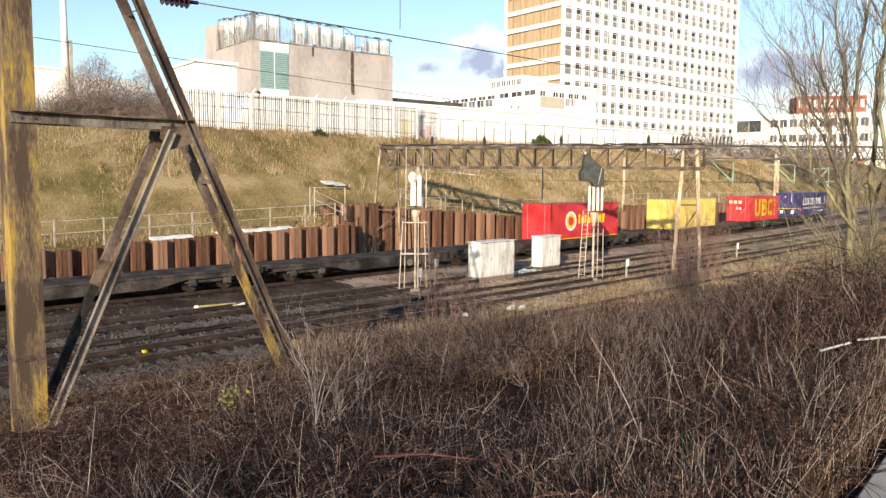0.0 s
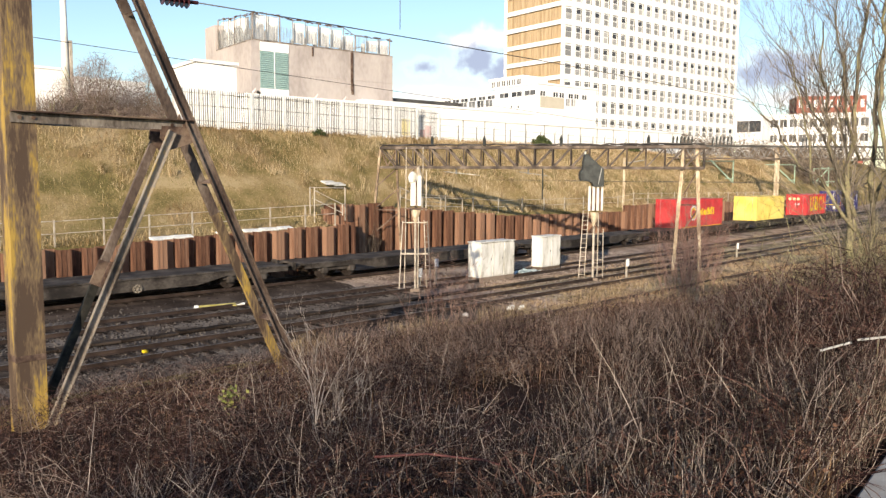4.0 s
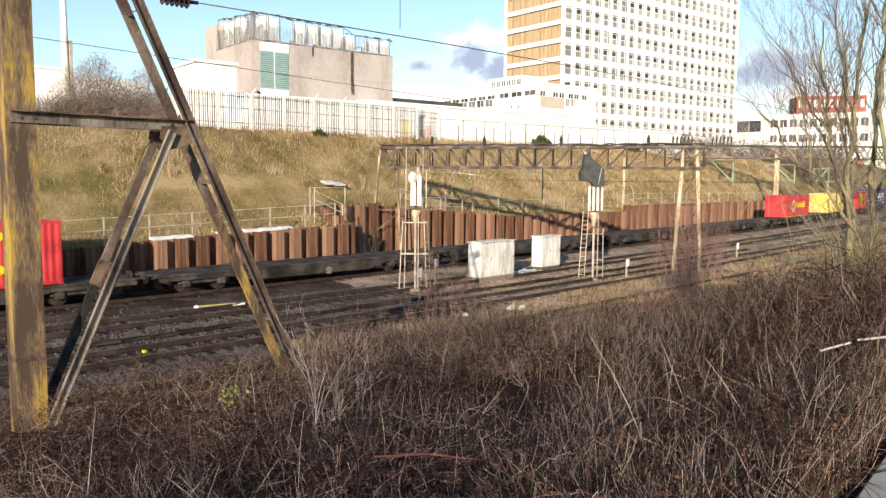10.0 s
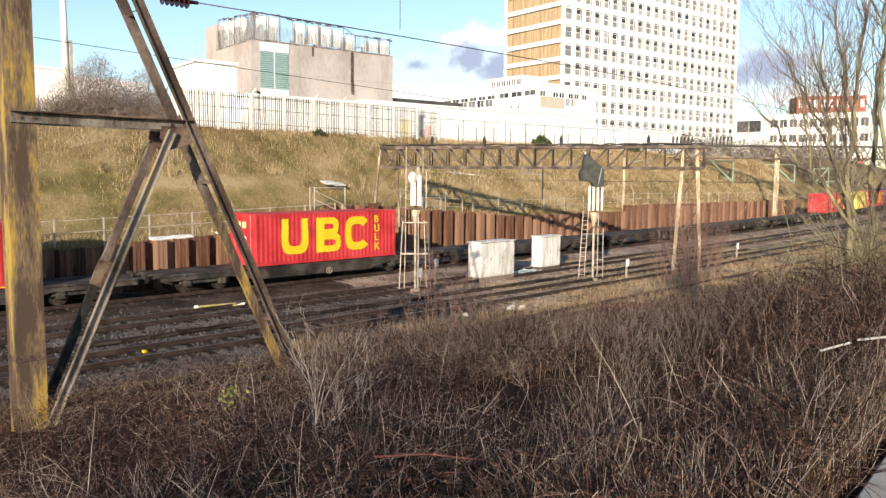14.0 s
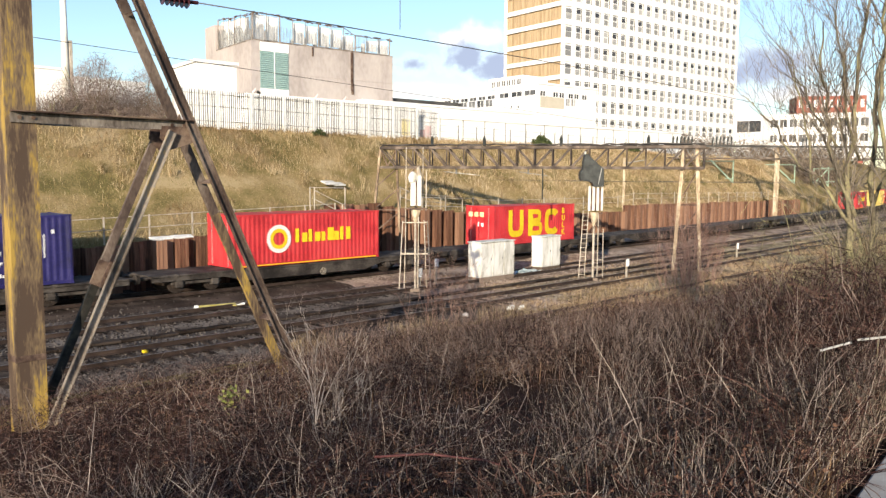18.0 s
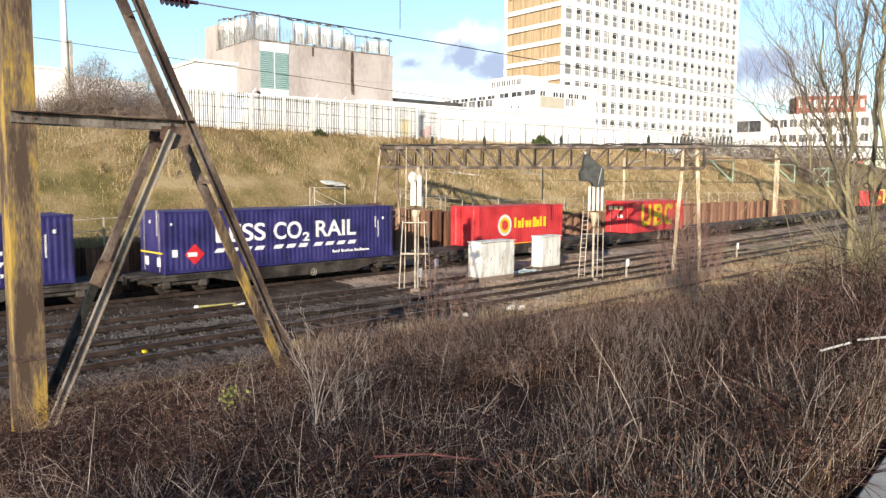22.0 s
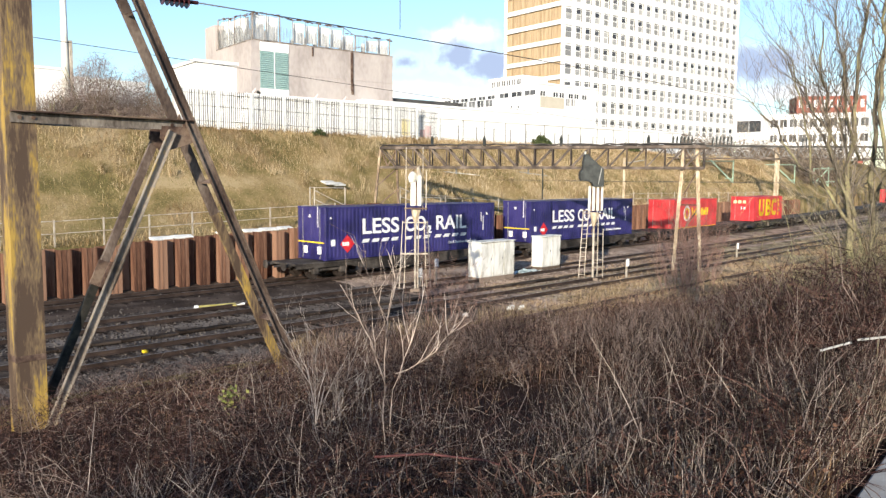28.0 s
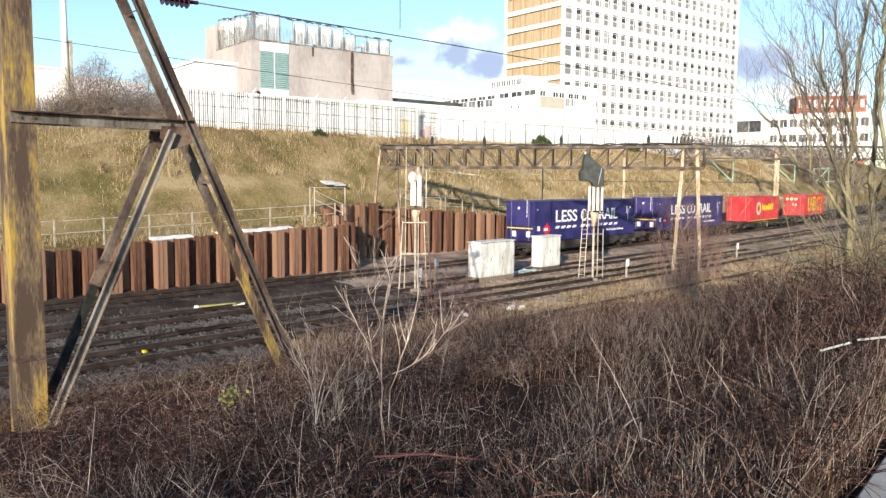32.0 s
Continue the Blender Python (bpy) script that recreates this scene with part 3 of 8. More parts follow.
def build_gantry():
    th = thing("signal_gantry", Matrix.Translation((GR.x, GR.y, 0)), "rusty lattice portal gantry on splayed cream legs", "gantry")
    o = Vector((GR.x, GR.y, 0))
    d = (GL - GR).normalized()
    n = Vector((-d.y, d.x, 0))

    def sub(bm, name, mat, label=""):
        bmesh.ops.translate(bm, verts=bm.verts, vec=-o)
        return part(name, bm, mat, th, label)

    zb, zt, hw = 5.98, 7.25, 0.35
    ln = (GL - GR).length
    GE = GR + d * 20.55
    bays = 18
    for k in (-1, 1):
        for z in (zb, zt):
            bm = bmesh.new()
            beam(bm, GR + n * (hw * k) + Vector((0, 0, z)), GL + n * (hw * k) + Vector((0, 0, z)), 0.17)
            sub(bm, "chord", M_GANTRY)
        for i in range(bays):
            a, b = GR + d * (ln * i / bays), GR + d * (ln * (i + 1) / bays)
            za, zz = (zt, zb) if i < bays // 2 else (zb, zt)
            bm = bmesh.new()
            beam(bm, a + n * (hw * k) + Vector((0, 0, za)), b + n * (hw * k) + Vector((0, 0, zz)), 0.09)
            sub(bm, "lattice_bar", M_GANTRY)
            bm = bmesh.new()
            beam(bm, a + n * (hw * k) + Vector((0, 0, zb)), a + n * (hw * k) + Vector((0, 0, zt)), 0.065)
            sub(bm, "lattice_bar", M_GANTRY)
    for i in range(bays + 1):
        c = GR + d * (ln * i / bays)
        for z in (zb, zt):
            bm = bmesh.new()
            beam(bm, c - n * hw + Vector((0, 0, z)), c + n * hw + Vector((0, 0, z)), 0.05)
            sub(bm, "cross_tie", M_BROWNSTEEL)
    # cables lashed along the top chord
    rng = random.Random(77)
    for k, off_n in enumerate((-0.38, -0.30, 0.1, 0.36)):
        line = []
        for i in range(41):
            c = GR + d * (ln * i / 40) + n * (off_n + rng.gauss(0, 0.02))
            line.append(((c.x - o.x, c.y - o.y, zt + 0.12 + rng.random() * 0.13), 0.028 if k % 2 else 0.04))
        tubes("cable_run", [line], M_WIRE, th, 5)
    # towers: splayed channel legs with dark bracing
    def strut(name, p, q, w, mat, label=""):
        (u0, v0), (u1, v1) = p, q
        bm = bmesh.new()
        s, e = GR + d * u0 + Vector((0, 0, v0)), GR + d * u1 + Vector((0, 0, v1))
        beam(bm, s, e, w)
        return sub(bm, name, mat, label)

    strut("leg", (1.60, -0.3), (1.18, 7.35), 0.2, M_CREAM, "pale cream steel leg")
    strut("leg", (0.02, -0.3), (0.42, 7.2), 0.2, M_CREAM, "pale cream steel leg")
    for p, q in (((1.5, 1.5), (0.2, 3.6)), ((1.35, 3.75), (0.25, 3.75)), ((1.3, 4.0), (0.35, 5.85)), ((1.2, 5.98), (0.35, 5.98)), ((1.2, 7.15), (0.4, 6.0)), ((1.55, 0.6), (0.1, 0.6))):
        strut("bracing", p, q, 0.08, M_BROWNSTEEL)
    strut("leg", (21.3, -0.4), (20.5, 7.35), 0.14, M_GANTRYLEG, "pale rusty steel leg")
    strut("leg", (19.05, -0.4), (19.43, 7.25), 0.13, M_GANTRYLEG, "pale rusty steel leg")
    for p, q in (((19.35, 6.0), (20.65, 6.0)), ((19.35, 5.9), (20.75, 4.75)), ((19.25, 4.6), (20.95, 3.2)), ((20.95, 3.15), (19.2, 3.15)), ((19.2, 3.0), (21.1, 1.5)), ((19.4, 7.2), (20.0, 6.05)), ((20.55, 7.25), (20.0, 6.05))):
        strut("bracing", p, q, 0.07, M_BROWNSTEEL)
    # short black upstands along the top chord
    for f in (0.16, 0.42, 0.66, 0.83):
        bm = bmesh.new()
        c = GR + d * (ln * f) + Vector((0, 0, zt))
        box(bm, c.x - 0.07, c.x + 0.07, c.y - 0.07, c.y + 0.07, zt, zt + 0.62)
        rod(bm, (c.x, c.y, zt + 0.6), (c.x, c.y, zt + 0.75), 0.05)
        sub(bm, "upstand", M_SIGNAL, "black insulator post")
    # registration arms below the beam
    for f, r in ((0.52, 0.9), (0.75, 1.2)):
        bm = bmesh.new()
        c = GR + d * (ln * f)
        beam(bm, c + Vector((0, 0, zb - 0.02)), c + Vector((0, 0, zb - 0.42)), 0.07)
        beam(bm, c + Vector((0, 0, zb - 0.35)), c + d * r + Vector((0.5, 0, zb - 0.25)), 0.05)
        beam(bm, c + Vector((0, 0, zb - 0.35)), c - d * r + Vector((0.5, 0, zb - 0.5)), 0.04)
        sub(bm, "registration_arm", M_GALV)
    bm = bmesh.new()
    c = GR + d * (ln * 0.475)
    beam(bm, c + Vector((0, 0, zb)), c + Vector((0, 0, zb - 2.0)), 0.06)
    sub(bm, "dropper_tube", M_SIGNAL)


build_gantry()


# ---- colour light signals on ladder posts ----
def signal_base(name, x, y, label):
    th = thing(name, pose(x, y, -0.2, 0, 0, -45), label, "signal", "railway signals")

    def stick(n, p, q, r, mat, lab="", parent=None, square=False, r1=None):
        bm = bmesh.new()
        if square:
            beam(bm, p, q, r)
        else:
            rod(bm, p, q, r, r1, n=7)
        return part(n, bm, mat, parent or th, lab)

    bm = bmesh.new()
    box(bm, -0.25, 0.25, -0.25, 0.25, -0.3, 0.02, bevel=0.03)
    part("base_block", bm, M_PALESLEEPER, th)
    return th, stick


def build_open_signal():
    """Back of a colour light signal on a tube post inside a splayed tube frame."""
    th, stick = signal_base("signal_post", 25.95, -5.6, "cream colour light signal on a ladder post, back view")
    stick("post", (0, 0, 0), (0, 0, 3.7), 0.055, M_WHITEPOLE)
    stick("cable_pipe", (0.13, -0.03, 0), (0.16, -0.03, 3.6), 0.03, M_WHITEPOLE)
    stick("bracket", (0, 0, 3.35), (0.03, 0, 3.95), 0.1, M_CREAM, r1=0.26)
    for b, t in ((-0.79, -0.62), (-0.57, -0.48), (0.55, 0.42), (0.78, 0.60)):
        y = 0.3 if abs(b) < 0.6 else -0.2
        stick("stay", (b, y, 0), (t, y * 0.7, 3.4), 0.026, M_WHITEPOLE)
    for z, r in ((1.75, 0.72), (3.3, 0.6)):
        for y in (-0.2, 0.25):
            stick("ring_bar", (-r, y, z), (r, y, z), 0.035, M_WHITEPOLE, square=True)
    for i in range(11):
        stick("rung", (0.54 - 0.012 * i, 0.28, 0.3 + 0.29 * i), (0.76 - 0.016 * i, -0.18, 0.3 + 0.29 * i), 0.02, M_WHITEPOLE, square=True)
    # platform and its clutter
    for y in (-0.35, 0.0, 0.35):
        stick("platform_bar", (-0.55, y, 4.0), (0.6, y, 4.0), 0.05, M_BROWNSTEEL, square=True)
    stick("side_tube", (-0.5, 0.1, 1.7), (-0.46, 0.1, 7.0), 0.024, M_WHITEPOLE)
    stick("side_tube", (0.36, 0.2, 3.9), (0.36, 0.2, 7.0), 0.02, M_WHITEPOLE)
    stick("side_tube", (0.52, 0.0, 3.9), (0.54, 0.0, 5.9), 0.03, M_WHITEPOLE)
    for a, b in ((-0.24, 0.02), (0.1, 0.3)):
        bm = bmesh.new()
        box(bm, a, b, -0.16, 0.16, 4.12, 5.35 if a < 0 else 5.6, bevel=0.03)
        head = part("lamp_head", bm, M_CABINET, th, "back of cream signal head")
    bm = bmesh.new()
    box(bm, 0.02, 0.1, -0.1, 0.16, 4.15, 5.3)
    part("back_plate", bm, M_BROWNSTEEL, th)
    bm = bmesh.new()
    bmesh.ops.create_uvsphere(bm, u_segments=10, v_segments=7, radius=0.24, matrix=Matrix.Translation((-0.14, -0.05, 5.5)) @ Matrix.Diagonal((0.95, 0.9, 1.35, 1)))
    part("lamp_hood", bm, M_CABINET, head)
    for k in range(3):
        stick("hood", (-0.1, 0.16, 4.4 + 0.38 * k), (-0.1, 0.42, 4.4 + 0.38 * k), 0.14, M_CABINET, parent=head)
    stick("cap", (0.18, 0, 5.6), (0.12, 0, 6.1), 0.15, M_WHITEPOLE, parent=head, r1=0.06)
    stick("handle_bar", (-0.3, -0.1, 5.7), (0.2, -0.1, 6.15), 0.02, M_BROWNSTEEL)


def build_hooded_signal():
    """Signal whose head is wrapped in a black hood, on a ladder post."""
    th, stick = signal_base("hooded_signal", 36.15, -9.1, "signal on a ladder post with its head wrapped in black")
    bm = bmesh.new()
    prism(bm, ((-0.59, 6.88), (-0.50, 6.88), (0.27, 6.17), (0.42, 6.12), (0.46, 5.08), (-0.12, 5.05), (-0.18, 5.32), (-0.86, 5.42), (-0.88, 5.85), (-0.71, 6.02), (-0.68, 6.5)), -0.32, 0.32)
    bmesh.ops.bevel(bm, geom=bm.edges[:], offset=0.05, segments=2, affect="EDGES")
    hood = part("hooded_head", bm, M_SIGNAL, th, "black wrapped signal head")
    stick("hood_tie", (0.3, -0.34, 6.1), (0.12, -0.36, 5.2), 0.022, M_GALV, parent=hood)
    stick("hood_tip", (-0.56, 0, 6.86), (-0.55, 0, 7.0), 0.07, M_GALV, parent=hood)
    for a in (-0.28, -0.05, 0.18, 0.42):
        stick("head_tube", (a, 0, 3.75), (a, 0, 5.1), 0.06 if a > 0.3 else 0.075, M_CABINET, "pale grey tube")
    bm = bmesh.new()
    box(bm, -0.3, 0.4, 0.08, 0.2, 3.75, 5.0)
    part("back_plate", bm, M_BROWNSTEEL, th)
    for z in (3.6, 3.75):
        stick("platform_bar", (-0.62, 0, z), (0.5, 0.1, z), 0.06, M_BROWNSTEEL, square=True)
    stick("bracket", (0, 0, 2.9), (0.02, 0, 3.65), 0.1, M_CREAM, r1=0.24)
    stick("post", (0, 0, 0), (0, 0, 3.2), 0.065, M_WHITEPOLE)
    stick("cable_pipe", (0.26, 0.1, 0), (0.26, 0.1, 3.6), 0.03, M_WHITEPOLE)
    for b, t in ((-0.8, -0.62), (-0.49, -0.33)):
        stick("ladder_rail", (b, -0.1, 0), (t, -0.1, 3.75), 0.024, M_WHITEPOLE)
    for i in range(14):
        f = i / 15
        stick("rung", (-0.79 + 0.18 * f, -0.1, 0.2 + 3.75 * f), (-0.49 + 0.16 * f, -0.1, 0.2 + 3.75 * f), 0.02, M_WHITEPOLE, square=True)
    stick("stay", (0.57, 0.1, 0), (0.54, 0.1, 2.75), 0.026, M_WHITEPOLE)
    for z in (0.6, 1.0, 2.45):
        stick("ring_bar", (-0.6 if z > 2 else 0.0, 0.0, z), (0.56, 0.1, z), 0.035, M_WHITEPOLE, square=True)
    for p, q in (((-0.3, 0, 2.9), (0.2, 0, 3.5)), ((0.25, 0, 2.8), (-0.2, 0.1, 3.4)), ((-0.15, -0.1, 2.6), (0.1, -0.1, 3.1))):
        stick("cable_loop", p, q, 0.025, M_BROWNSTEEL)


build_open_signal()
build_hooded_signal()


# ---- white relay cabinets ----
def build_cabinet(x0, x1, y, h, depth, n, turn):
    th = thing("relay_cabinet", pose(x0, y, -0.2, 0, 0, turn), "white painted weathered trackside relay cabinet with doors", "cabinet", "relay cabinets")
    w = math.hypot(x1 - x0, 0)
    bm = bmesh.new()
    box(bm, 0.02, w - 0.02, 0.03, depth, 0.1, h - 0.06, bevel=0.012)
    part("body", bm, M_CABINET, th)
    bm = bmesh.new()
    box(bm, -0.04, w + 0.04, -0.05, depth + 0.04, h - 0.06, h, bevel=0.015)
    part("lid", bm, M_CABINET, th)
    bm = bmesh.new()
    box(bm, 0.0, w, 0.0, depth, -0.2, 0.1, bevel=0.02)
    part("plinth", bm, M_PALESLEEPER, th)
    for i in range(n):
        a, b = i * w / n + 0.03, (i + 1) * w / n - 0.03
        bm = bmesh.new()
        box(bm, a, b, -0.02, 0.03, 0.16, h - 0.12, bevel=0.01)
        door = part("door", bm, M_CABINET, th)
        bm = bmesh.new()
        box(bm, b - 0.12, b - 0.08, -0.05, -0.02, h * 0.5, h * 0.5 + 0.14)
        part("handle", bm, M_GALV, door)
        for z in (0.3, h - 0.3):
            bm = bmesh.new()
            rod(bm, (a + 0.02, -0.03, z - 0.05), (a + 0.02, -0.03, z + 0.05), 0.015, n=6)
            part("hinge", bm, M_GALV, door)


build_cabinet(30.79, 33.72, -5.55, 2.05, 0.92, 3, 2)
build_cabinet(37.35, 39.28, -4.56, 2.0, 0.8, 2, 2)


def build_posts():
    for x, y, h, lab in ((27.6, -5.35, 1.35, "short white marker post beside the track"), (38.0, -10.1, 1.0, "short white marker post in dry grass"), (54.0, -9.1, 0.95, "short white marker post in dry grass"), (26.6, -5.2, 0.9, "short white marker post beside the track")):
        th = thing("marker_post", pose(x, y, -0.25), lab, "post", "marker posts")
        bm = bmesh.new()
        box(bm, -0.05, 0.05, -0.05, 0.05, 0, h, bevel=0.01)
        part("stake", bm, M_WHITEPOLE, th)
        bm = bmesh.new()
        box(bm, -0.13, 0.13, -0.09, -0.05, h - 0.35, h + 0.08, bevel=0.03)
        part("plate", bm, M_WHITE, th)


build_posts()


# ---- buildings above the cutting, all turned a little from the line ----
BU = Vector((0.9936, -0.113, 0))
BV = Vector((0.113, 0.9936, 0))
BTURN = math.degrees(math.atan2(BU.y, BU.x))


def hollow_walls(bm, w, d, z0, z1, t=0.3):
    box(bm, 0, w, 0, t, z0, z1)
    box(bm, 0, w, d - t, d, z0, z1)
    box(bm, 0, t, t, d - t, z0, z1)
    box(bm, w - t, w, t, d - t, z0, z1)
    return bm


def grid_frame(xs, zs, dep):
    """One welded frame of bars with openings at every other cell, front at -dep."""
    fr = bmesh.new()
    vs = [[fr.verts.new((x, -dep, z)) for z in zs] for x in xs]
    for i in range(len(xs) - 1):
        for j in range(len(zs) - 1):
            if i % 2 == 0 or j % 2 == 0:
                fr.faces.new((vs[i][j], vs[i + 1][j], vs[i + 1][j + 1], vs[i][j + 1]))
    out = bmesh.ops.extrude_face_region(fr, geom=fr.faces[:])
    bmesh.ops.translate(fr, verts=[v for v in out["geom"] if isinstance(v, bmesh.types.BMVert)], vec=(0, dep, 0))
    bmesh.ops.recalc_face_normals(fr, faces=fr.faces)
    return fr


# office tower: white concrete grid on the long side, brown ribbed panels on the short side
def build_tower():
    th = thing("office_tower", pose(114.30, 52.11, 8.6, 0, 0, BTURN), "white concrete office slab tower with brown clad gable", "building")
    w, d, st, top = 55.9, 15.3, 3.24, 40.0
    base = 1.9
    bm = bmesh.new()
    box(bm, 0.5, w, 0.5, d, 0, top)
    part("core_wall", bm, M_CONCRETE, th)
    bm = bmesh.new()
    box(bm, -0.2, w + 0.3, -0.2, d + 0.2, top, top + 0.5)
    part("roof", bm, M_CONCRETE, th)
    nb, first, bay = 21, 2.77, 2.508
    # grid of floor bands and piers standing proud of the glass
    for k in range(12):
        z = base + k * st
        bm = bmesh.new()
        box(bm, 0, w, 0.0, 0.5, z - 0.46, z + 0.46)
        part("floor_band", bm, M_CONCRETE, th)
        bm = bmesh.new()
        box(bm, -0.12, 0.5, -0.1, d, z - 0.40, z + 0.40)
        part("gable_band", bm, M_CONCRETE, th)
    for i in range(nb + 1):
        bm = bmesh.new()
        box(bm, first + i * bay - 0.2, first + i * bay + 0.2, -0.1, 0.5, 0, top)
        part("pier", bm, M_CONCRETE, th)

    def small(name, sx, sz, dep, mat):
        b = bmesh.new()
        box(b, 0, sx, -dep, 0, 0, sz)
        me = bpy.data.meshes.new(name)
        b.to_mesh(me)
        b.free()
        me.materials.append(mat)
        return me

    ww, wh = 1.36, st - 0.92
    fr = grid_frame((0, 0.09, ww - 0.09, ww), (0, 0.08, wh * 0.48, wh * 0.48 + 0.08, wh * 0.86, wh * 0.86 + 0.08, wh - 0.06, wh), 0.08)
    fm = bpy.data.meshes.new("window_frame")
    fr.to_mesh(fm)
    fr.free()
    fm.materials.append(M_CONCRETE)
    hi = small("pane", ww * 0.86, wh * 0.36, 0.03, M_TOWERGLASS)
    lo = small("pane", ww * 0.86, wh * 0.46, 0.03, M_SPANDREL)
    lite = small("top_light", ww * 0.86, wh * 0.08, 0.03, M_TOWERGLASS)
    # narrow dark upright strip, set left of each pier
    side = small("louvre_strip", 0.2, wh, 0.04, M_PANE2)
    rng = random.Random(3)
    bm = bmesh.new()
    box(bm, 0.3, w - 0.3, 0.22, 0.5, 0, top)
    part("window_wall", bm, M_CONCRETE, th)
    for k in range(11):
        z = base + k * st + 0.52
        for i in range(nb):
            x = first + (i + 0.5) * bay - ww / 2
            win = piece("window", fm, pose(x, 0.14, z), th)
            lit = rng.random()
            piece("pane", hi, pose(0.085, 0.0, wh * 0.5), win) if lit < 0.84 else piece("pane", lo, pose(0.085, 0.0, wh * 0.5) @ Matrix.Diagonal((1, 1, 0.78, 1)), win)
            piece("pane", lo, pose(0.085, 0.0, 0.08) @ Matrix.Diagonal((1, 1, 0.86, 1)), win)
            piece("top_light", lite, pose(0.085, 0.0, wh * 0.89), win)
            piece("louvre_strip", side, pose(first + (i + 1) * bay - 0.42, 0.2, z), th)
        piece("pane", lo, pose(0.75, 0.14, z + 0.1) @ Matrix.Diagonal((1.3, 1, 0.9, 1)), th)
        piece("pane", hi, pose(0.75, 0.14, z + wh * 0.5) @ Matrix.Diagonal((1.3, 1, 0.9, 1)), th)
    # ribbed cladding panels on the gable
    rib = bmesh.new()
    n = 46
    for i in range(n):
        a = (d - 0.6) * i / n
        box(rib, -0.04 if i % 2 else 0.03, 0.12, a, a + (d - 0.6) / n - 0.02, 0, st - 0.8)
    rm = bpy.data.meshes.new("cladding_panel")
    rib.to_mesh(rm)
    rib.free()
    rm.materials.append(M_CLADBROWN)
    for k in range(11):
        piece("cladding_panel", rm, pose(0.3, 0.3, base + k * st + 0.40), th)
    bm = bmesh.new()
    box(bm, -0.15, 0.45, d - 0.35, d + 0.05, 0, top)
    part("corner_pier", bm, M_CONCRETE, th)
    bm = bmesh.new()
    box(bm, -0.15, 0.45, -0.15, 0.35, 0, top)
    part("corner_pier", bm, M_CONCRETE, th)


M_SPANDREL = material("pale_grey_spandrel", [(0.20, 0.205, 0.21), (0.36, 0.365, 0.37)], 0.5, scale=0.8, fine=3, bump=0.0, per_object=0.5)
M_PANE2 = material("window_strip_grey", [(0.06, 0.058, 0.055), (0.17, 0.165, 0.16)], 0.5, scale=0.8, fine=3, bump=0.0, per_object=0.6)
build_tower()


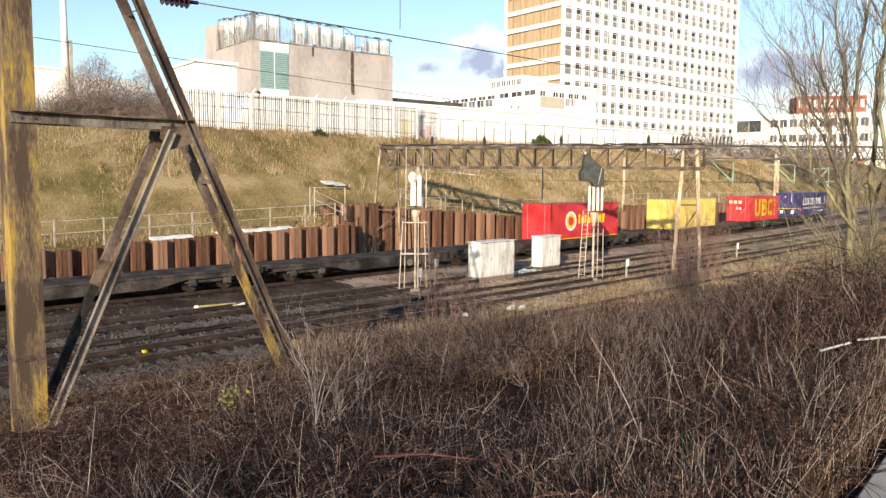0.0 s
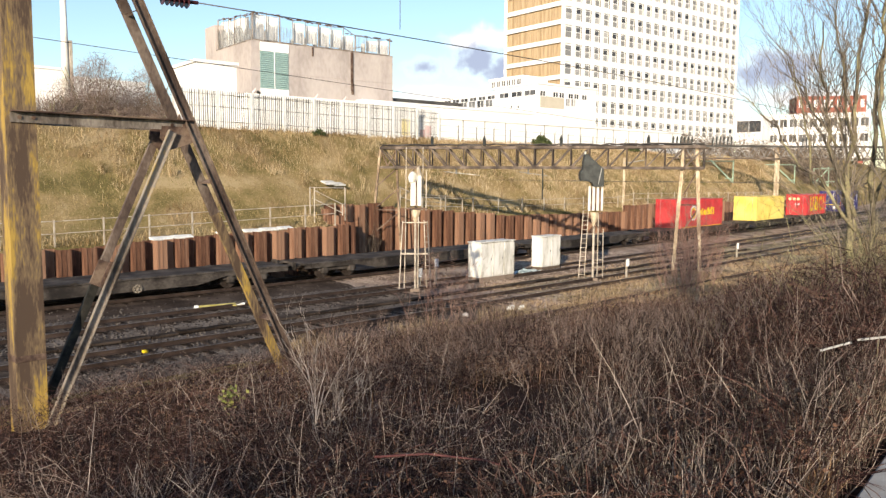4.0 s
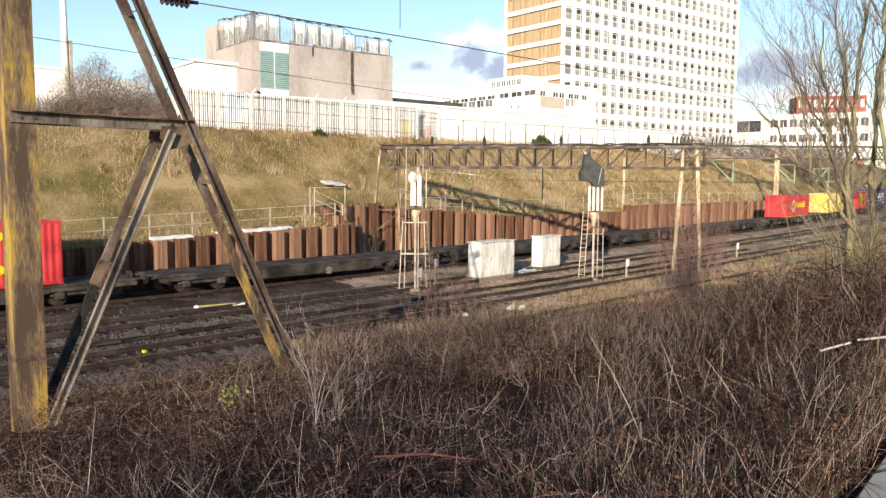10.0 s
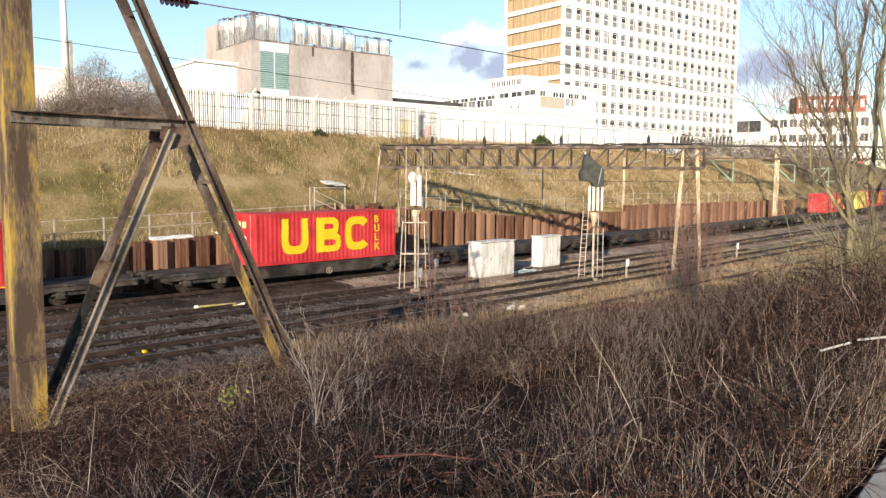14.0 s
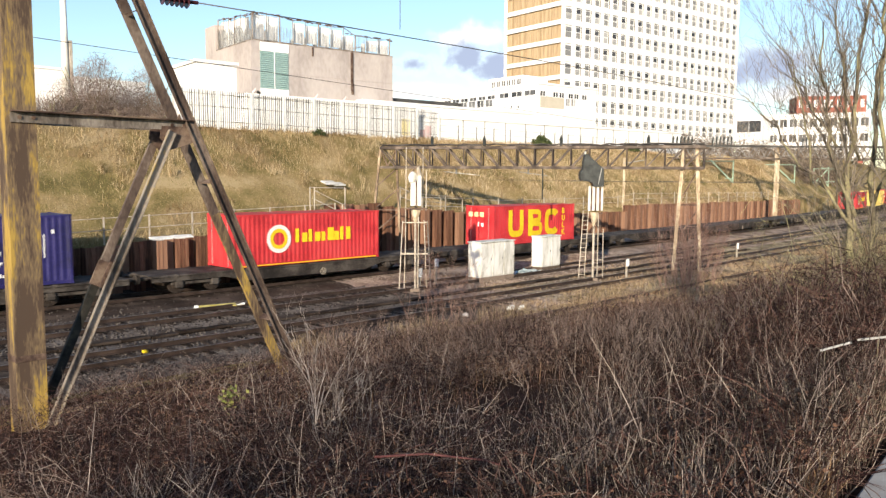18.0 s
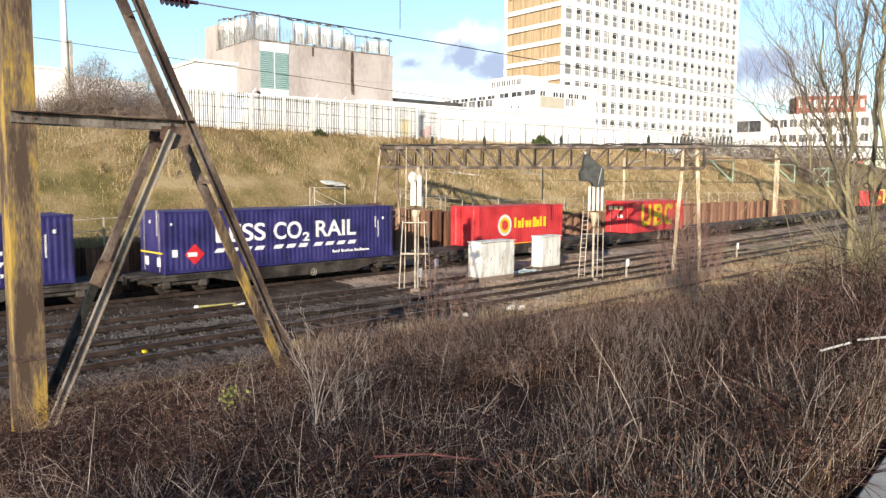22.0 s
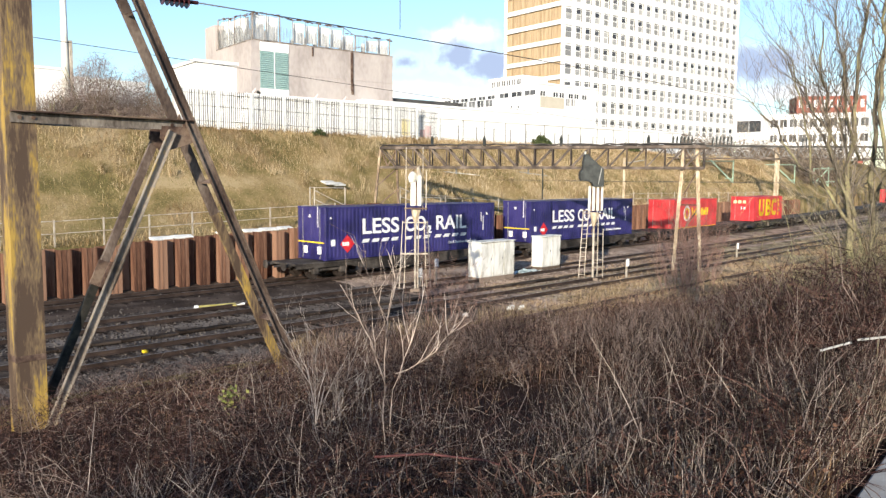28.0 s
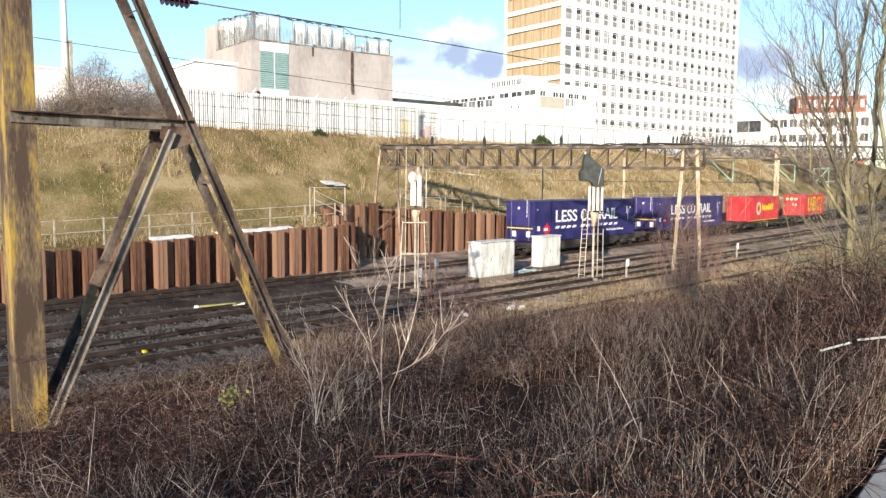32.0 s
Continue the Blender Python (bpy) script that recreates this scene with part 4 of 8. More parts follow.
# bunker-like plant house with railings on the roof
def build_plant():
    P = Vector((40.28, 33.58, 8.6))
    th = thing("plant_house", Matrix.Translation(P) @ pose(0, 0, 0, 0, 0, BTURN), "pinkish concrete plant house with broken rooftop railings", "building")
    w, d, top = 16.5, 11.5, 9.8
    bm = bmesh.new()
    hollow_walls(bm, w, d, 0, top, 0.35)
    part("wall", bm, M_PLANT, th)
    bm = bmesh.new()
    box(bm, 0.35, w - 0.35, 0.35, d - 0.35, top - 0.5, top - 0.2)
    part("roof", bm, M_DARKROOF, th)
    # tower-like back corner, taller
    bm = bmesh.new()
    box(bm, 0.3, 6.0, d - 3.6, d + 0.1, top, top + 2.6)
    part("roof_block", bm, M_PLANT, th, "taller plain concrete block")
    # louvred vent with white surround
    lv = bmesh.new()
    for a, b, z0, z1 in ((0.91, 3.95, 8.9, 9.75), (0.91, 3.95, 4.2, 5.3), (2.40, 2.46, 5.3, 8.9)):
        box(lv, a, b, -0.09, -0.02, z0, z1)
    vent = part("louvre_frame", lv, M_RENDER, th, "white panels round the louvre")
    sl = bmesh.new()
    beam(sl, (0.0, 0, 0), (1.47, 0, 0), 0.11, 0.02, (0, -0.6, 0.8))
    sm = bpy.data.meshes.new("slat")
    sl.to_mesh(sm)
    sl.free()
    sm.materials.append(M_LOUVRE)
    for c in (0.93, 2.46):
        for k in range(18):
            piece("slat", sm, pose(c, -0.06, 5.4 + k * 0.198), vent)
    bk = bmesh.new()
    box(bk, 0.91, 3.95, -0.02, -0.004, 5.3, 8.9)
    part("louvre_back", bk, M_LOUVREBACK, vent)
    # taller end pier behind the gable, stained parapet edge, wall lamp
    bm = bmesh.new()
    box(bm, -0.02, 3.0, 8.7, d + 0.02, top - 0.4, top + 2.7)
    part("end_pier", bm, M_PLANT, th, "taller plain concrete end pier")
    bm = bmesh.new()
    box(bm, -0.04, w + 0.04, -0.04, 0.3, top, top + 0.09)
    box(bm, -0.04, 0.3, 0.3, 8.6, top, top + 0.09)
    part("parapet_edge", bm, M_STAINED, th, "dark weathered parapet edge")
    bm = bmesh.new()
    rod(bm, (0.62, -0.25, 4.75), (0.62, -0.02, 4.95), 0.2, 0.12, n=8)
    part("wall_lamp", bm, M_SIGNAL, th)
    # stains and conduits on the face
    bm = bmesh.new()
    box(bm, 11.15, 11.42, -0.12, -0.0, 5.9, 9.75)
    box(bm, 11.22, 11.5, -0.10, -0.0, 5.4, 6.5)
    part("cable_duct", bm, M_BROWNSTEEL, th, "rusty cable duct")
    bm = bmesh.new()
    box(bm, 6.6, 6.72, -0.1, 0.0, 8.9, 9.8)
    part("drain_spout", bm, M_BROWNSTEEL, th)
    for z in (4.2, 6.9):
        bm = bmesh.new()
        box(bm, 4.7, w, -0.03, 0.0, z, z + 0.06)
        part("string_course", bm, M_PLANT, th)
    # rooftop railing of white sheets, posts and rails, some bent
    rng = random.Random(11)
    corners = [(0.25, 8.6), (0.25, 0.2), (w - 0.3, 0.2)]
    rail = bmesh.new()
    runs = []
    sheets = []
    for (xa, ya), (xb, yb) in zip(corners, corners[1:]):
        n = max(3, int(math.hypot(xb - xa, yb - ya) / 1.35))
        for i in range(n + 1):
            f = i / n
            hgt = 3.2 - 0.5 * f if xa == xb else 2.7 - 0.2 * f if f < 0.7 else 1.85
            hgt += rng.uniform(-0.15, 0.15)
            x, y = xa + (xb - xa) * f, ya + (yb - ya) * f
            bm = bmesh.new()
            beam(bm, (x, y, top - 0.1), (x + rng.uniform(-0.05, 0.05), y, top + hgt), 0.07 if len(runs) % 3 else 0.11)
            part("rail_post", bm, M_GALV if len(runs) % 3 else M_STAINED, th)
            runs.append((x, y, hgt))
    for (xa, ya, ha), (xb, yb, hb) in zip(runs, runs[1:]):
        if math.hypot(xb - xa, yb - ya) < 0.1:
            continue
        beam(rail, (xa, ya, top + ha - 0.1), (xb, yb, top + hb - 0.1), 0.05)
        beam(rail, (xa, ya, top + 0.15), (xb, yb, top + 0.15), 0.05)
        a, b = Vector((xa, ya, top + 0.12)), Vector((xb, yb, top + 0.12))
        u = (b - a).normalized()
        inw = Vector((-u.y, u.x, 0)) * 0.3
        low = min(ha, hb)
        k = len(sheets)
        sheets.append(k)
        if k % 9 not in (5, 8):
            pn = bmesh.new()
            c = (a + b) / 2 + inw + Vector((0, 0, low / 2 - 0.1))
            beam(pn, a + inw + u * 0.06 + Vector((0, 0, low / 2 - 0.1)), b + inw - u * 0.06 + Vector((0, 0, low / 2 - 0.1)), 0.03, low - 0.3 - rng.random() ** 3 * 0.5)
            part("screen_sheet", pn, M_RENDER, th, "white sheet behind the railing")
        n = 9
        for j in range(n):
            p = a.lerp(b, (j + 0.5) / n)
            hb_ = low * (0.62 if k % 9 != 5 else 0.9) - rng.random() ** 4 * 0.7
            pn = bmesh.new()
            beam(pn, p, p + Vector((rng.gauss(0, 0.02), 0, hb_)), 0.035)
            part("railing_bar", pn, M_GALV, th)
        # torn felt hanging along the top
        for j in range(3):
            p = a.lerp(b, rng.random()) + Vector((0, 0, low - 0.12))
            q = p + u * rng.uniform(0.2, 0.6) + Vector((0, 0, rng.uniform(-0.16, 0.1)))
            pn = bmesh.new()
            beam(pn, p, q, 0.06, rng.uniform(0.05, 0.16))
            part("torn_felt", pn, M_BROWNSTEEL, th)
    part("railing", rail, M_BROWNSTEEL, th)
    # pipework and tanks on the roof
    for i in range(7):
        bm = bmesh.new()
        x = 5.5 + i * 1.45
        rod(bm, (x, 2.6, top - 0.2), (x + rng.uniform(-0.3, 0.3), 2.6, top + rng.uniform(0.9, 1.9)), 0.22, n=8)
        beam(bm, (x, 2.6, top + 0.8), (x + 1.2, 2.3, top + 1.1), 0.12)
        part("roof_pipe", bm, M_CABINET, th)


build_plant()


def build_plain(name, P, w, d, h, label, mat=None, rows=(), nwin=0, wmat=None, frame_w=0.08, parapet=0.25, turn=None):
    """A flat roofed block: walls, roof slab and rows of framed windows along its front."""
    th = thing(name, Matrix.Translation(P) @ pose(0, 0, 0, 0, 0, BTURN if turn is None else turn), label, "building")
    bm = bmesh.new()
    hollow_walls(bm, w, d, 0, h, 0.3)
    part("wall", bm, mat or M_RENDER, th)
    bm = bmesh.new()
    box(bm, -0.15, w + 0.15, -0.15, d + 0.15, h, h + parapet)
    part("roof", bm, mat or M_RENDER, th)
    for z0, z1, fill in rows:
        step = w / nwin
        for i in range(nwin):
            a, b = i * step + step * (1 - fill) / 2, (i + 1) * step - step * (1 - fill) / 2
            bm = bmesh.new()
            box(bm, a, b, -0.05, 0.0, z0 - frame_w, z0)
            box(bm, a, b, -0.05, 0.0, z1, z1 + frame_w)
            box(bm, a, a + frame_w, -0.05, 0.0, z0, z1)
            box(bm, b - frame_w, b, -0.05, 0.0, z0, z1)
            box(bm, (a + b) / 2 - frame_w / 2, (a + b) / 2 + frame_w / 2, -0.05, 0, z0, z1)
            win = part("window", bm, M_RENDER, th)
            for p, q in ((a + frame_w, (a + b) / 2 - frame_w / 2), ((a + b) / 2 + frame_w / 2, b - frame_w)):
                bm = bmesh.new()
                box(bm, p, q, -0.03, -0.004, z0, z1)
                part("pane", bm, wmat or M_GLASS, win)
    return th


# white blocks round the foot of the tower
def face_windows(th, m, spans, z0, z1, mat, bar=0.07):
    """Framed windows on a wall, in the wall's own space: x along it, -y out of it."""
    for a, b in spans:
        bm = bmesh.new()
        for x0, x1, p, q in ((a, b, z0 - bar, z0), (a, b, z1, z1 + bar), (a, a + bar, z0, z1), (b - bar, b, z0, z1), ((a + b) / 2 - bar / 2, (a + b) / 2 + bar / 2, z0, z1)):
            box(bm, x0, x1, -0.06, 0.0, p, q, m)
        win = part("window", bm, M_RENDER, th)
        for p, q in ((a + bar, (a + b) / 2 - bar / 2), ((a + b) / 2 + bar / 2, b - bar)):
            bm = bmesh.new()
            box(bm, p, q, -0.03, -0.004, z0, z1, m)
            part("pane", bm, mat, win)


def build_low_office():
    """White L-shaped office at the foot of the tower."""
    block = build_plain("entrance_block", (84.49, 33.77, 8.6), 12.0, 8.6, 9.5, "white rendered block with a band of high windows")
    left = pose(0, 8.6, 0, 0, 0, -90)
    front = pose(0, 0, 0)
    face_windows(block, left, [(0.9, 2.9), (3.4, 5.6), (6.0, 8.3)], 8.1, 8.75, M_GLASS)
    face_windows(block, front, [(0.4, 1.5), (2.9, 4.0), (4.15, 5.2), (6.0, 7.0), (7.2, 8.2), (8.8, 9.9)], 7.95, 8.6, M_GLASS)
    face_windows(block, front, [(5.5, 6.4), (6.6, 7.6)], 6.9, 7.9, M_PANE)
    bm = bmesh.new()
    box(bm, 0.5, 5.2, -0.05, 0.0, 6.4, 7.95)
    part("cream_panel", bm, M_PANELCREAM, block, "cream coloured wall panel")
    for y, z in ((5.0, 6.6), (3.6, 6.5), (4.4, 5.5)):
        bm = bmesh.new()
        box(bm, -0.06, 0.0, y, y + 0.28, z, z + 0.32)
        part("vent_opening", bm, M_GLASS, block)
    p = Vector((84.49, 33.77, 8.6)) + BV * 8.62
    wing = build_plain("office_wing", tuple(p), 9.0, 14.5, 9.0, "white office wing with two tiers of windows")
    wl = pose(0, 14.5, 0, 0, 0, -90)
    face_windows(wing, wl, [(0.5 + 2.05 * i, 2.2 + 2.05 * i) for i in range(7)], 8.15, 8.65, M_GLASS)
    face_windows(wing, wl, [(4.6 + 1.95 * i, 6.2 + 1.95 * i) for i in range(5)], 7.1, 8.1, M_TOWERGLASS)
    q = Vector((84.49, 33.77, 18.3)) + BV * 4.5 + BU * 1.5
    room = build_plain("roof_plant_room", tuple(q), 5.0, 7.0, 1.3, "small grey louvred plant room on a flat roof")
    face_windows(room, pose(0, 7.0, 0, 0, 0, -90), [(0.3 + 1.1 * i, 1.2 + 1.1 * i) for i in range(6)], 0.2, 1.1, M_PANE2)


M_PANELCREAM = material("cream_panel", [(0.44, 0.40, 0.33), (0.50, 0.46, 0.39)], 0.8, scale=0.6, fine=5, bump=0.05)
build_low_office()
build_plain("white_hall", (27.8, 60.0, 8.6), 4.5, 10.0, 8.52, "plain white hall behind the bushes", turn=0)
build_plain("white_low_wall", (31.5, 58.0, 8.6), 9.0, 0.8, 7.48, "low white yard wall behind the bushes", turn=0)
build_plain("white_shed", (31.2, 27.0, 8.6), 3.5, 6.0, 6.1, "plain white single storey shed")
annex = build_plain("annex_wall", (34.5, 24.5, 8.6), 17.5, 6.0, 3.4, "plain white low annex behind the fence")
store = build_plain("long_store", (52.0, 31.0, 8.6), 26.0, 8.0, 4.6, "long low white store with a dark roof edge")
bm = bmesh.new()
box(bm, 4.0, 15.0, 2.0, 7.0, 4.86, 5.5)
part("roof_light", bm, M_DARKROOF, store, "dark felted roof light")
yard = build_plain("white_yard_wall", (52.0, 24.0, 8.6), 45.0, 0.8, 2.7, "long white yard wall")
for wall_, mat_, spots in ((annex, M_PALEYELLOW, ((15.6, 16.7, 0.75, 2.3),)), (yard, M_PINKPAINT, ((1.5, 2.1, 0.7, 1.5), (2.1, 2.9, 0.8, 1.9)))):
    for a_, b_, c_, d_ in spots:
        bm = bmesh.new()
        box(bm, a_, b_, -0.02, 0.0, c_, d_, bevel=0.008)
        part("painted_patch", bm, mat_, wall_, "faded patch of sprayed paint")
for k_ in range(15):
    bm = bmesh.new()
    box(bm, 3.0 * k_ + 1.0, 3.0 * k_ + 1.09, -0.06, 0.0, 0.0, 2.7)
    part("panel_joint", bm, M_GALV, yard)
build_plain("far_office", (213.85, 59.48, 10.5), 26.8, 12.0, 12.2, "far two storey white office with paired windows", rows=((8.9, 11.0, 0.8), (4.9, 6.9, 0.8)), nwin=11, turn=-73.9)
build_plain("brick_block", (253.0, 65.0, 10.5), 20.0, 12.0, 20.6, "far red brick block with white windows", mat=M_BRICK, rows=((13.6, 15.6, 0.5), (17.4, 19.6, 0.5)), nwin=9, wmat=M_WHITE, turn=-57.7)
build_plain("stair_block", (205.4, 62.2, 10.5), 6.8, 8.0, 11.6, "white stair block with two dark glazed bays", rows=((7.4, 10.4, 0.94),), nwin=1, turn=-82)


# lamp mast and its stay on the left
def build_lamp_mast():
    th = thing("lighting_mast", pose(25.6, 40.7, 8.6), "tall white tapered lighting mast", "mast")
    bm = bmesh.new()
    rod(bm, (0, 0, 0), (0, 0, 16), 0.40, 0.22, n=12)
    part("pole", bm, M_CABINET, th, smooth=True)
    bm = bmesh.new()
    box(bm, 0.32, 0.62, -0.2, 0.2, 0.0, 8.8, bevel=0.03)
    part("service_duct", bm, M_WHITEPOLE, th)


build_lamp_mast()


# ---- fences ----
def build_palisade():
    th = thing("palisade_fence", label="tall galvanised palisade fence along the top of the bank", category="fence", kind="structure")
    bm = bmesh.new()
    z1 = 2.6
    vs = [(-0.042, 0), (0, -0.02), (0.042, 0)]
    lo = [bm.verts.new((x, y, 0)) for x, y in vs]
    hi = [bm.verts.new((x, y, z1 - 0.12)) for x, y in vs]
    tip = bm.verts.new((0, -0.01, z1))
    for i in range(2):
        bm.faces.new((lo[i], lo[i + 1], hi[i + 1], hi[i]))
        bm.faces.new((hi[i], hi[i + 1], tip))
    bm.faces.new((lo[2], lo[0], hi[0], hi[2]))
    bm.faces.new((hi[2], hi[0], tip))
    me = bpy.data.meshes.new("pale")
    bm.to_mesh(me)
    bm.free()
    me.materials.append(M_PALE)
    y = 16.4
    x0, x1 = 24.6, 49.0
    n = int((x1 - x0) / 0.165)
    rng = random.Random(7)
    for i in range(n):
        x = x0 + i * 0.165
        piece("pale", me, pose(x, y + off(x) * 0.3, 8.72 + rng.uniform(-0.03, 0.03), 0, rng.uniform(-0.5, 0.5), 0), th)
    pm = bmesh.new()
    box(pm, -0.09, 0.09, -0.10, 0.02, -0.2, 2.62)
    beam(pm, (0, -0.04, 2.6), (0.22, -0.22, 2.95), 0.07)
    pme = bpy.data.meshes.new("post")
    pm.to_mesh(pme)
    pm.free()
    pme.materials.append(M_FENCEPOST)
    x = x0
    while x <= x1 + 0.1:
        piece("post", pme, pose(x, y + off(x) * 0.3, 8.7), th)
        x += 2.72
    for z in (0.42, 1.45, 2.28):
        bm = bmesh.new()
        for a, b in ((x0, 37.0), (37.0, x1)):
            beam(bm, (a, y + 0.04 + off(a) * 0.3, 8.72 + z), (b, y + 0.04 + off(b) * 0.3, 8.72 + z), 0.06)
        part("rail", bm, M_GALV, th)
    # steel posts and mesh fence further along
    pme = pme.copy()
    pme.materials.clear()
    pme.materials.append(M_GALV)
    f2 = thing("mesh_fence", label="low mesh fence with thin steel posts above the bank", category="fence", kind="structure")
    x = x1 + 0.6
    while x < 108:
        piece("post", pme, pose(x, 16.6 + off(x), 8.5) @ Matrix.Diagonal((0.6, 0.6, 0.62, 1)), f2)
        x += 2.6
    for z in (0.5, 1.0, 1.55):
        bm = bmesh.new()
        xs = [x1 + 0.6 + 4 * i for i in range(15)]
        for a, b in zip(xs, xs[1:]):
            beam(bm, (a, 16.6 + off(a), 8.5 + z), (b, 16.6 + off(b), 8.5 + z), 0.03)
        part("wire", bm, M_GALV, f2)


build_palisade()


def build_handrail_fence():
    th = thing("handrail_fence", label="pale steel post and rail fence along the wall top", category="fence", kind="structure")
    pts = [(10.0, 0), (12.3, 0), (14.55, 0), (16.8, 0), (19.1, 0), (21.5, 0), (23.78, 0), (26.14, 0), (28.3, 0)]
    pm = bmesh.new()
    box(pm, -0.035, 0.035, -0.035, 0.035, -0.3, 1.26)
    me = bpy.data.meshes.new("post")
    pm.to_mesh(me)
    pm.free()
    me.materials.append(M_WHITEPOLE)
    for x, _ in pts:
        piece("post", me, pose(x, 4.15, wall_top(x)), th)
    for z in (0.62, 1.2):
        bm = bmesh.new()
        for (a, _), (b, _) in zip(pts, pts[1:]):
            rod(bm, (a, 4.15, wall_top(a) + z), (b, 4.15, wall_top(b) + z), 0.022, n=5)
        part("rail", bm, M_WHITEPOLE, th)
    # along the set back wall
    t2 = thing("handrail_fence", label="pale steel post fence above the set back wall", category="fence", kind="structure")
    x = 38.0
    while x < 112:
        z = max(wall_top(x), 2.4)
        piece("post", me, pose(x, 7.35 + off(x), z), t2)
        x += 3.1
    for z in (0.6, 1.1):
        bm = bmesh.new()
        xs = [38.0 + 3.1 * i for i in range(24)]
        for a, b in zip(xs, xs[1:]):
            rod(bm, (a, 7.35 + off(a), max(wall_top(a), 2.4) + z), (b, 7.35 + off(b), max(wall_top(b), 2.4) + z), 0.02, n=5)
        part("rail", bm, M_WHITEPOLE, t2)


build_handrail_fence()


# tubular handrails of the access paths
def build_handrail(posts, rails, label):
    th = thing("access_handrail", label=label, category="handrail", kind="structure")
    for x, y, z0, z1 in posts:
        bm = bmesh.new()
        rod(bm, (x, y, z0), (x, y, z1), 0.04, n=7)
        part("post", bm, M_WHITEPOLE, th)
    for p, q in rails:
        bm = bmesh.new()
        rod(bm, p, q, 0.028, n=6)
        part("rail", bm, M_WHITEPOLE, th)


build_handrail([(28.1, 6.0, 2.4, 4.68), (28.4, 6.9, 2.6, 4.68), (30.5, 6.05, 2.2, 4.64), (29.95, 5.6, 2.0, 3.62)],
               [((28.1, 6.0, 4.66), (30.5, 6.05, 4.62)), ((28.1, 6.0, 4.5), (29.95, 5.6, 3.6)), ((28.1, 6.0, 3.95), (29.95, 5.6, 3.05)), ((28.1, 6.0, 4.66), (28.4, 6.9, 4.66)), ((29.95, 5.6, 3.6), (30.5, 6.05, 3.6))],
               "pale tubular handrail at the head of steps by the wall")
build_handrail([(36.3, 7.3, 2.8, 4.7), (38.3, 7.2, 2.4, 3.95), (42.6, 7.3, 2.2, 3.75), (40.3, 7.3, 2.2, 3.85)],
               [((36.3, 7.3, 4.6), (38.3, 7.2, 3.9)), ((36.3, 7.3, 4.0), (38.3, 7.2, 3.3)), ((38.3, 7.2, 3.9), (42.6, 7.3, 3.72)), ((38.3, 7.2, 3.3), (42.6, 7.3, 3.1))],
               "pale tubular handrail above the set back wall")


# ---- overhead wires ----
def build_wire(pts, r, sag, label):
    a, b = Vector(pts[0]), Vector(pts[1])
    line = []
    for k in range(17):
        f = k / 16
        line.append((tuple(a.lerp(b, f) - Vector((0, 0, sag * 4 * f * (1 - f)))), r))
    ob = tubes("overhead_wire", [line], M_WIRE, sides=5)
    tagged(ob, label, "wire", "overhead wires")


build_wire(((6.75, -20.65, 8.42), (60.0, -20.4, 6.9)), 0.012, -0.55, "taut overhead wire running off along the line")
build_wire(((-12.0, -16.0, 8.75), (58.0, -16.0, 6.6)), 0.008, 0.0, "thin overhead wire crossing above the cutting")
build_wire(((11.72, -20.62, 8.62), (11.72, -20.62, 12.5)), 0.009, 0.0, "thin vertical dropper on the overhead wire")
for yc, za, zb in ((1.25, 5.9, 5.2), (-4.75, 5.9, 5.2), (-10.15, 5.9, 5.2)):
    build_wire(((39.5, yc + 0.2, zb), (95.0, yc + off(95), zb)), 0.012, 0.15, "contact wire above a track")


# ---- lattice bridge across the cutting further along ----
def build_bridge():
    th = thing("lattice_bridge", label="grey lattice girder spanning the cutting on pale posts", category="bridge")
    a, b = Vector((84.0, 25.0, 0)), Vector((124.0, -15.0, 0))
    d = (b - a).normalized()
    n = Vector((-d.y, d.x, 0))
    ln = (b - a).length
    up = Vector((0, 0, 1))
    z0, z1 = 8.0, 9.55
    for k in (-0.7, 0.7):
        for z in (z0, z1):
            bm = bmesh.new()
            beam(bm, a + n * k + up * z, b + n * k + up * z, 0.16, 0.14 if z == z0 else 0.2)
            part("chord", bm, M_GANTRY if z == z0 else M_DARKROOF, th)
        m = 30
        for i in range(m):
            p, q = a + d * (ln * i / m), a + d * (ln * (i + 1) / m)
            c = (p + q) / 2
            for s, e in ((p, c), (q, c)):
                bm = bmesh.new()
                beam(bm, s + n * k + up * z0, e + n * k + up * z1, 0.13, 0.09)
                part("lattice_bar", bm, M_LATTICE, th)
    for i in range(0, 31):
        c = a + d * (ln * i / 30)
        bm = bmesh.new()
        beam(bm, c - n * 0.7 + up * z0, c + n * 0.7 + up * z0, 0.08)
        part("cross_tie", bm, M_LATTICE, th)
    for f in (0.43, 0.86):
        c = a + d * (ln * f)
        bm = bmesh.new()
        box(bm, c.x - 0.2, c.x + 0.2, c.y - 0.2, c.y + 0.2, -0.5, z1, bevel=0.03)
        part("pier", bm, M_CREAM, th, "pale post")
    # clustered insulators on the top chord
    for f0, cnt in ((0.195, 6), (0.285, 6), (0.49, 4)):
        for i in range(cnt):
            c = a + d * (ln * (f0 + 0.0085 * i)) + n * 0.5
            bm = bmesh.new()
            rod(bm, (c.x, c.y, z1), (c.x + 0.15, c.y, z1 + 0.95), 0.07, 0.12, n=6)
            rod(bm, (c.x + 0.15, c.y, z1 + 0.9), (c.x + 0.2, c.y, z1 + 1.25), 0.14, 0.08, n=6)
            part("insulator_post", bm, M_SIGNAL, th)


M_LATTICE = material("lattice_grey_steel", [(0.10, 0.09, 0.085), (0.20, 0.185, 0.175), (0.32, 0.30, 0.28)], 0.75, 0.2, scale=1.5, fine=14, bump=0.1)
build_bridge()


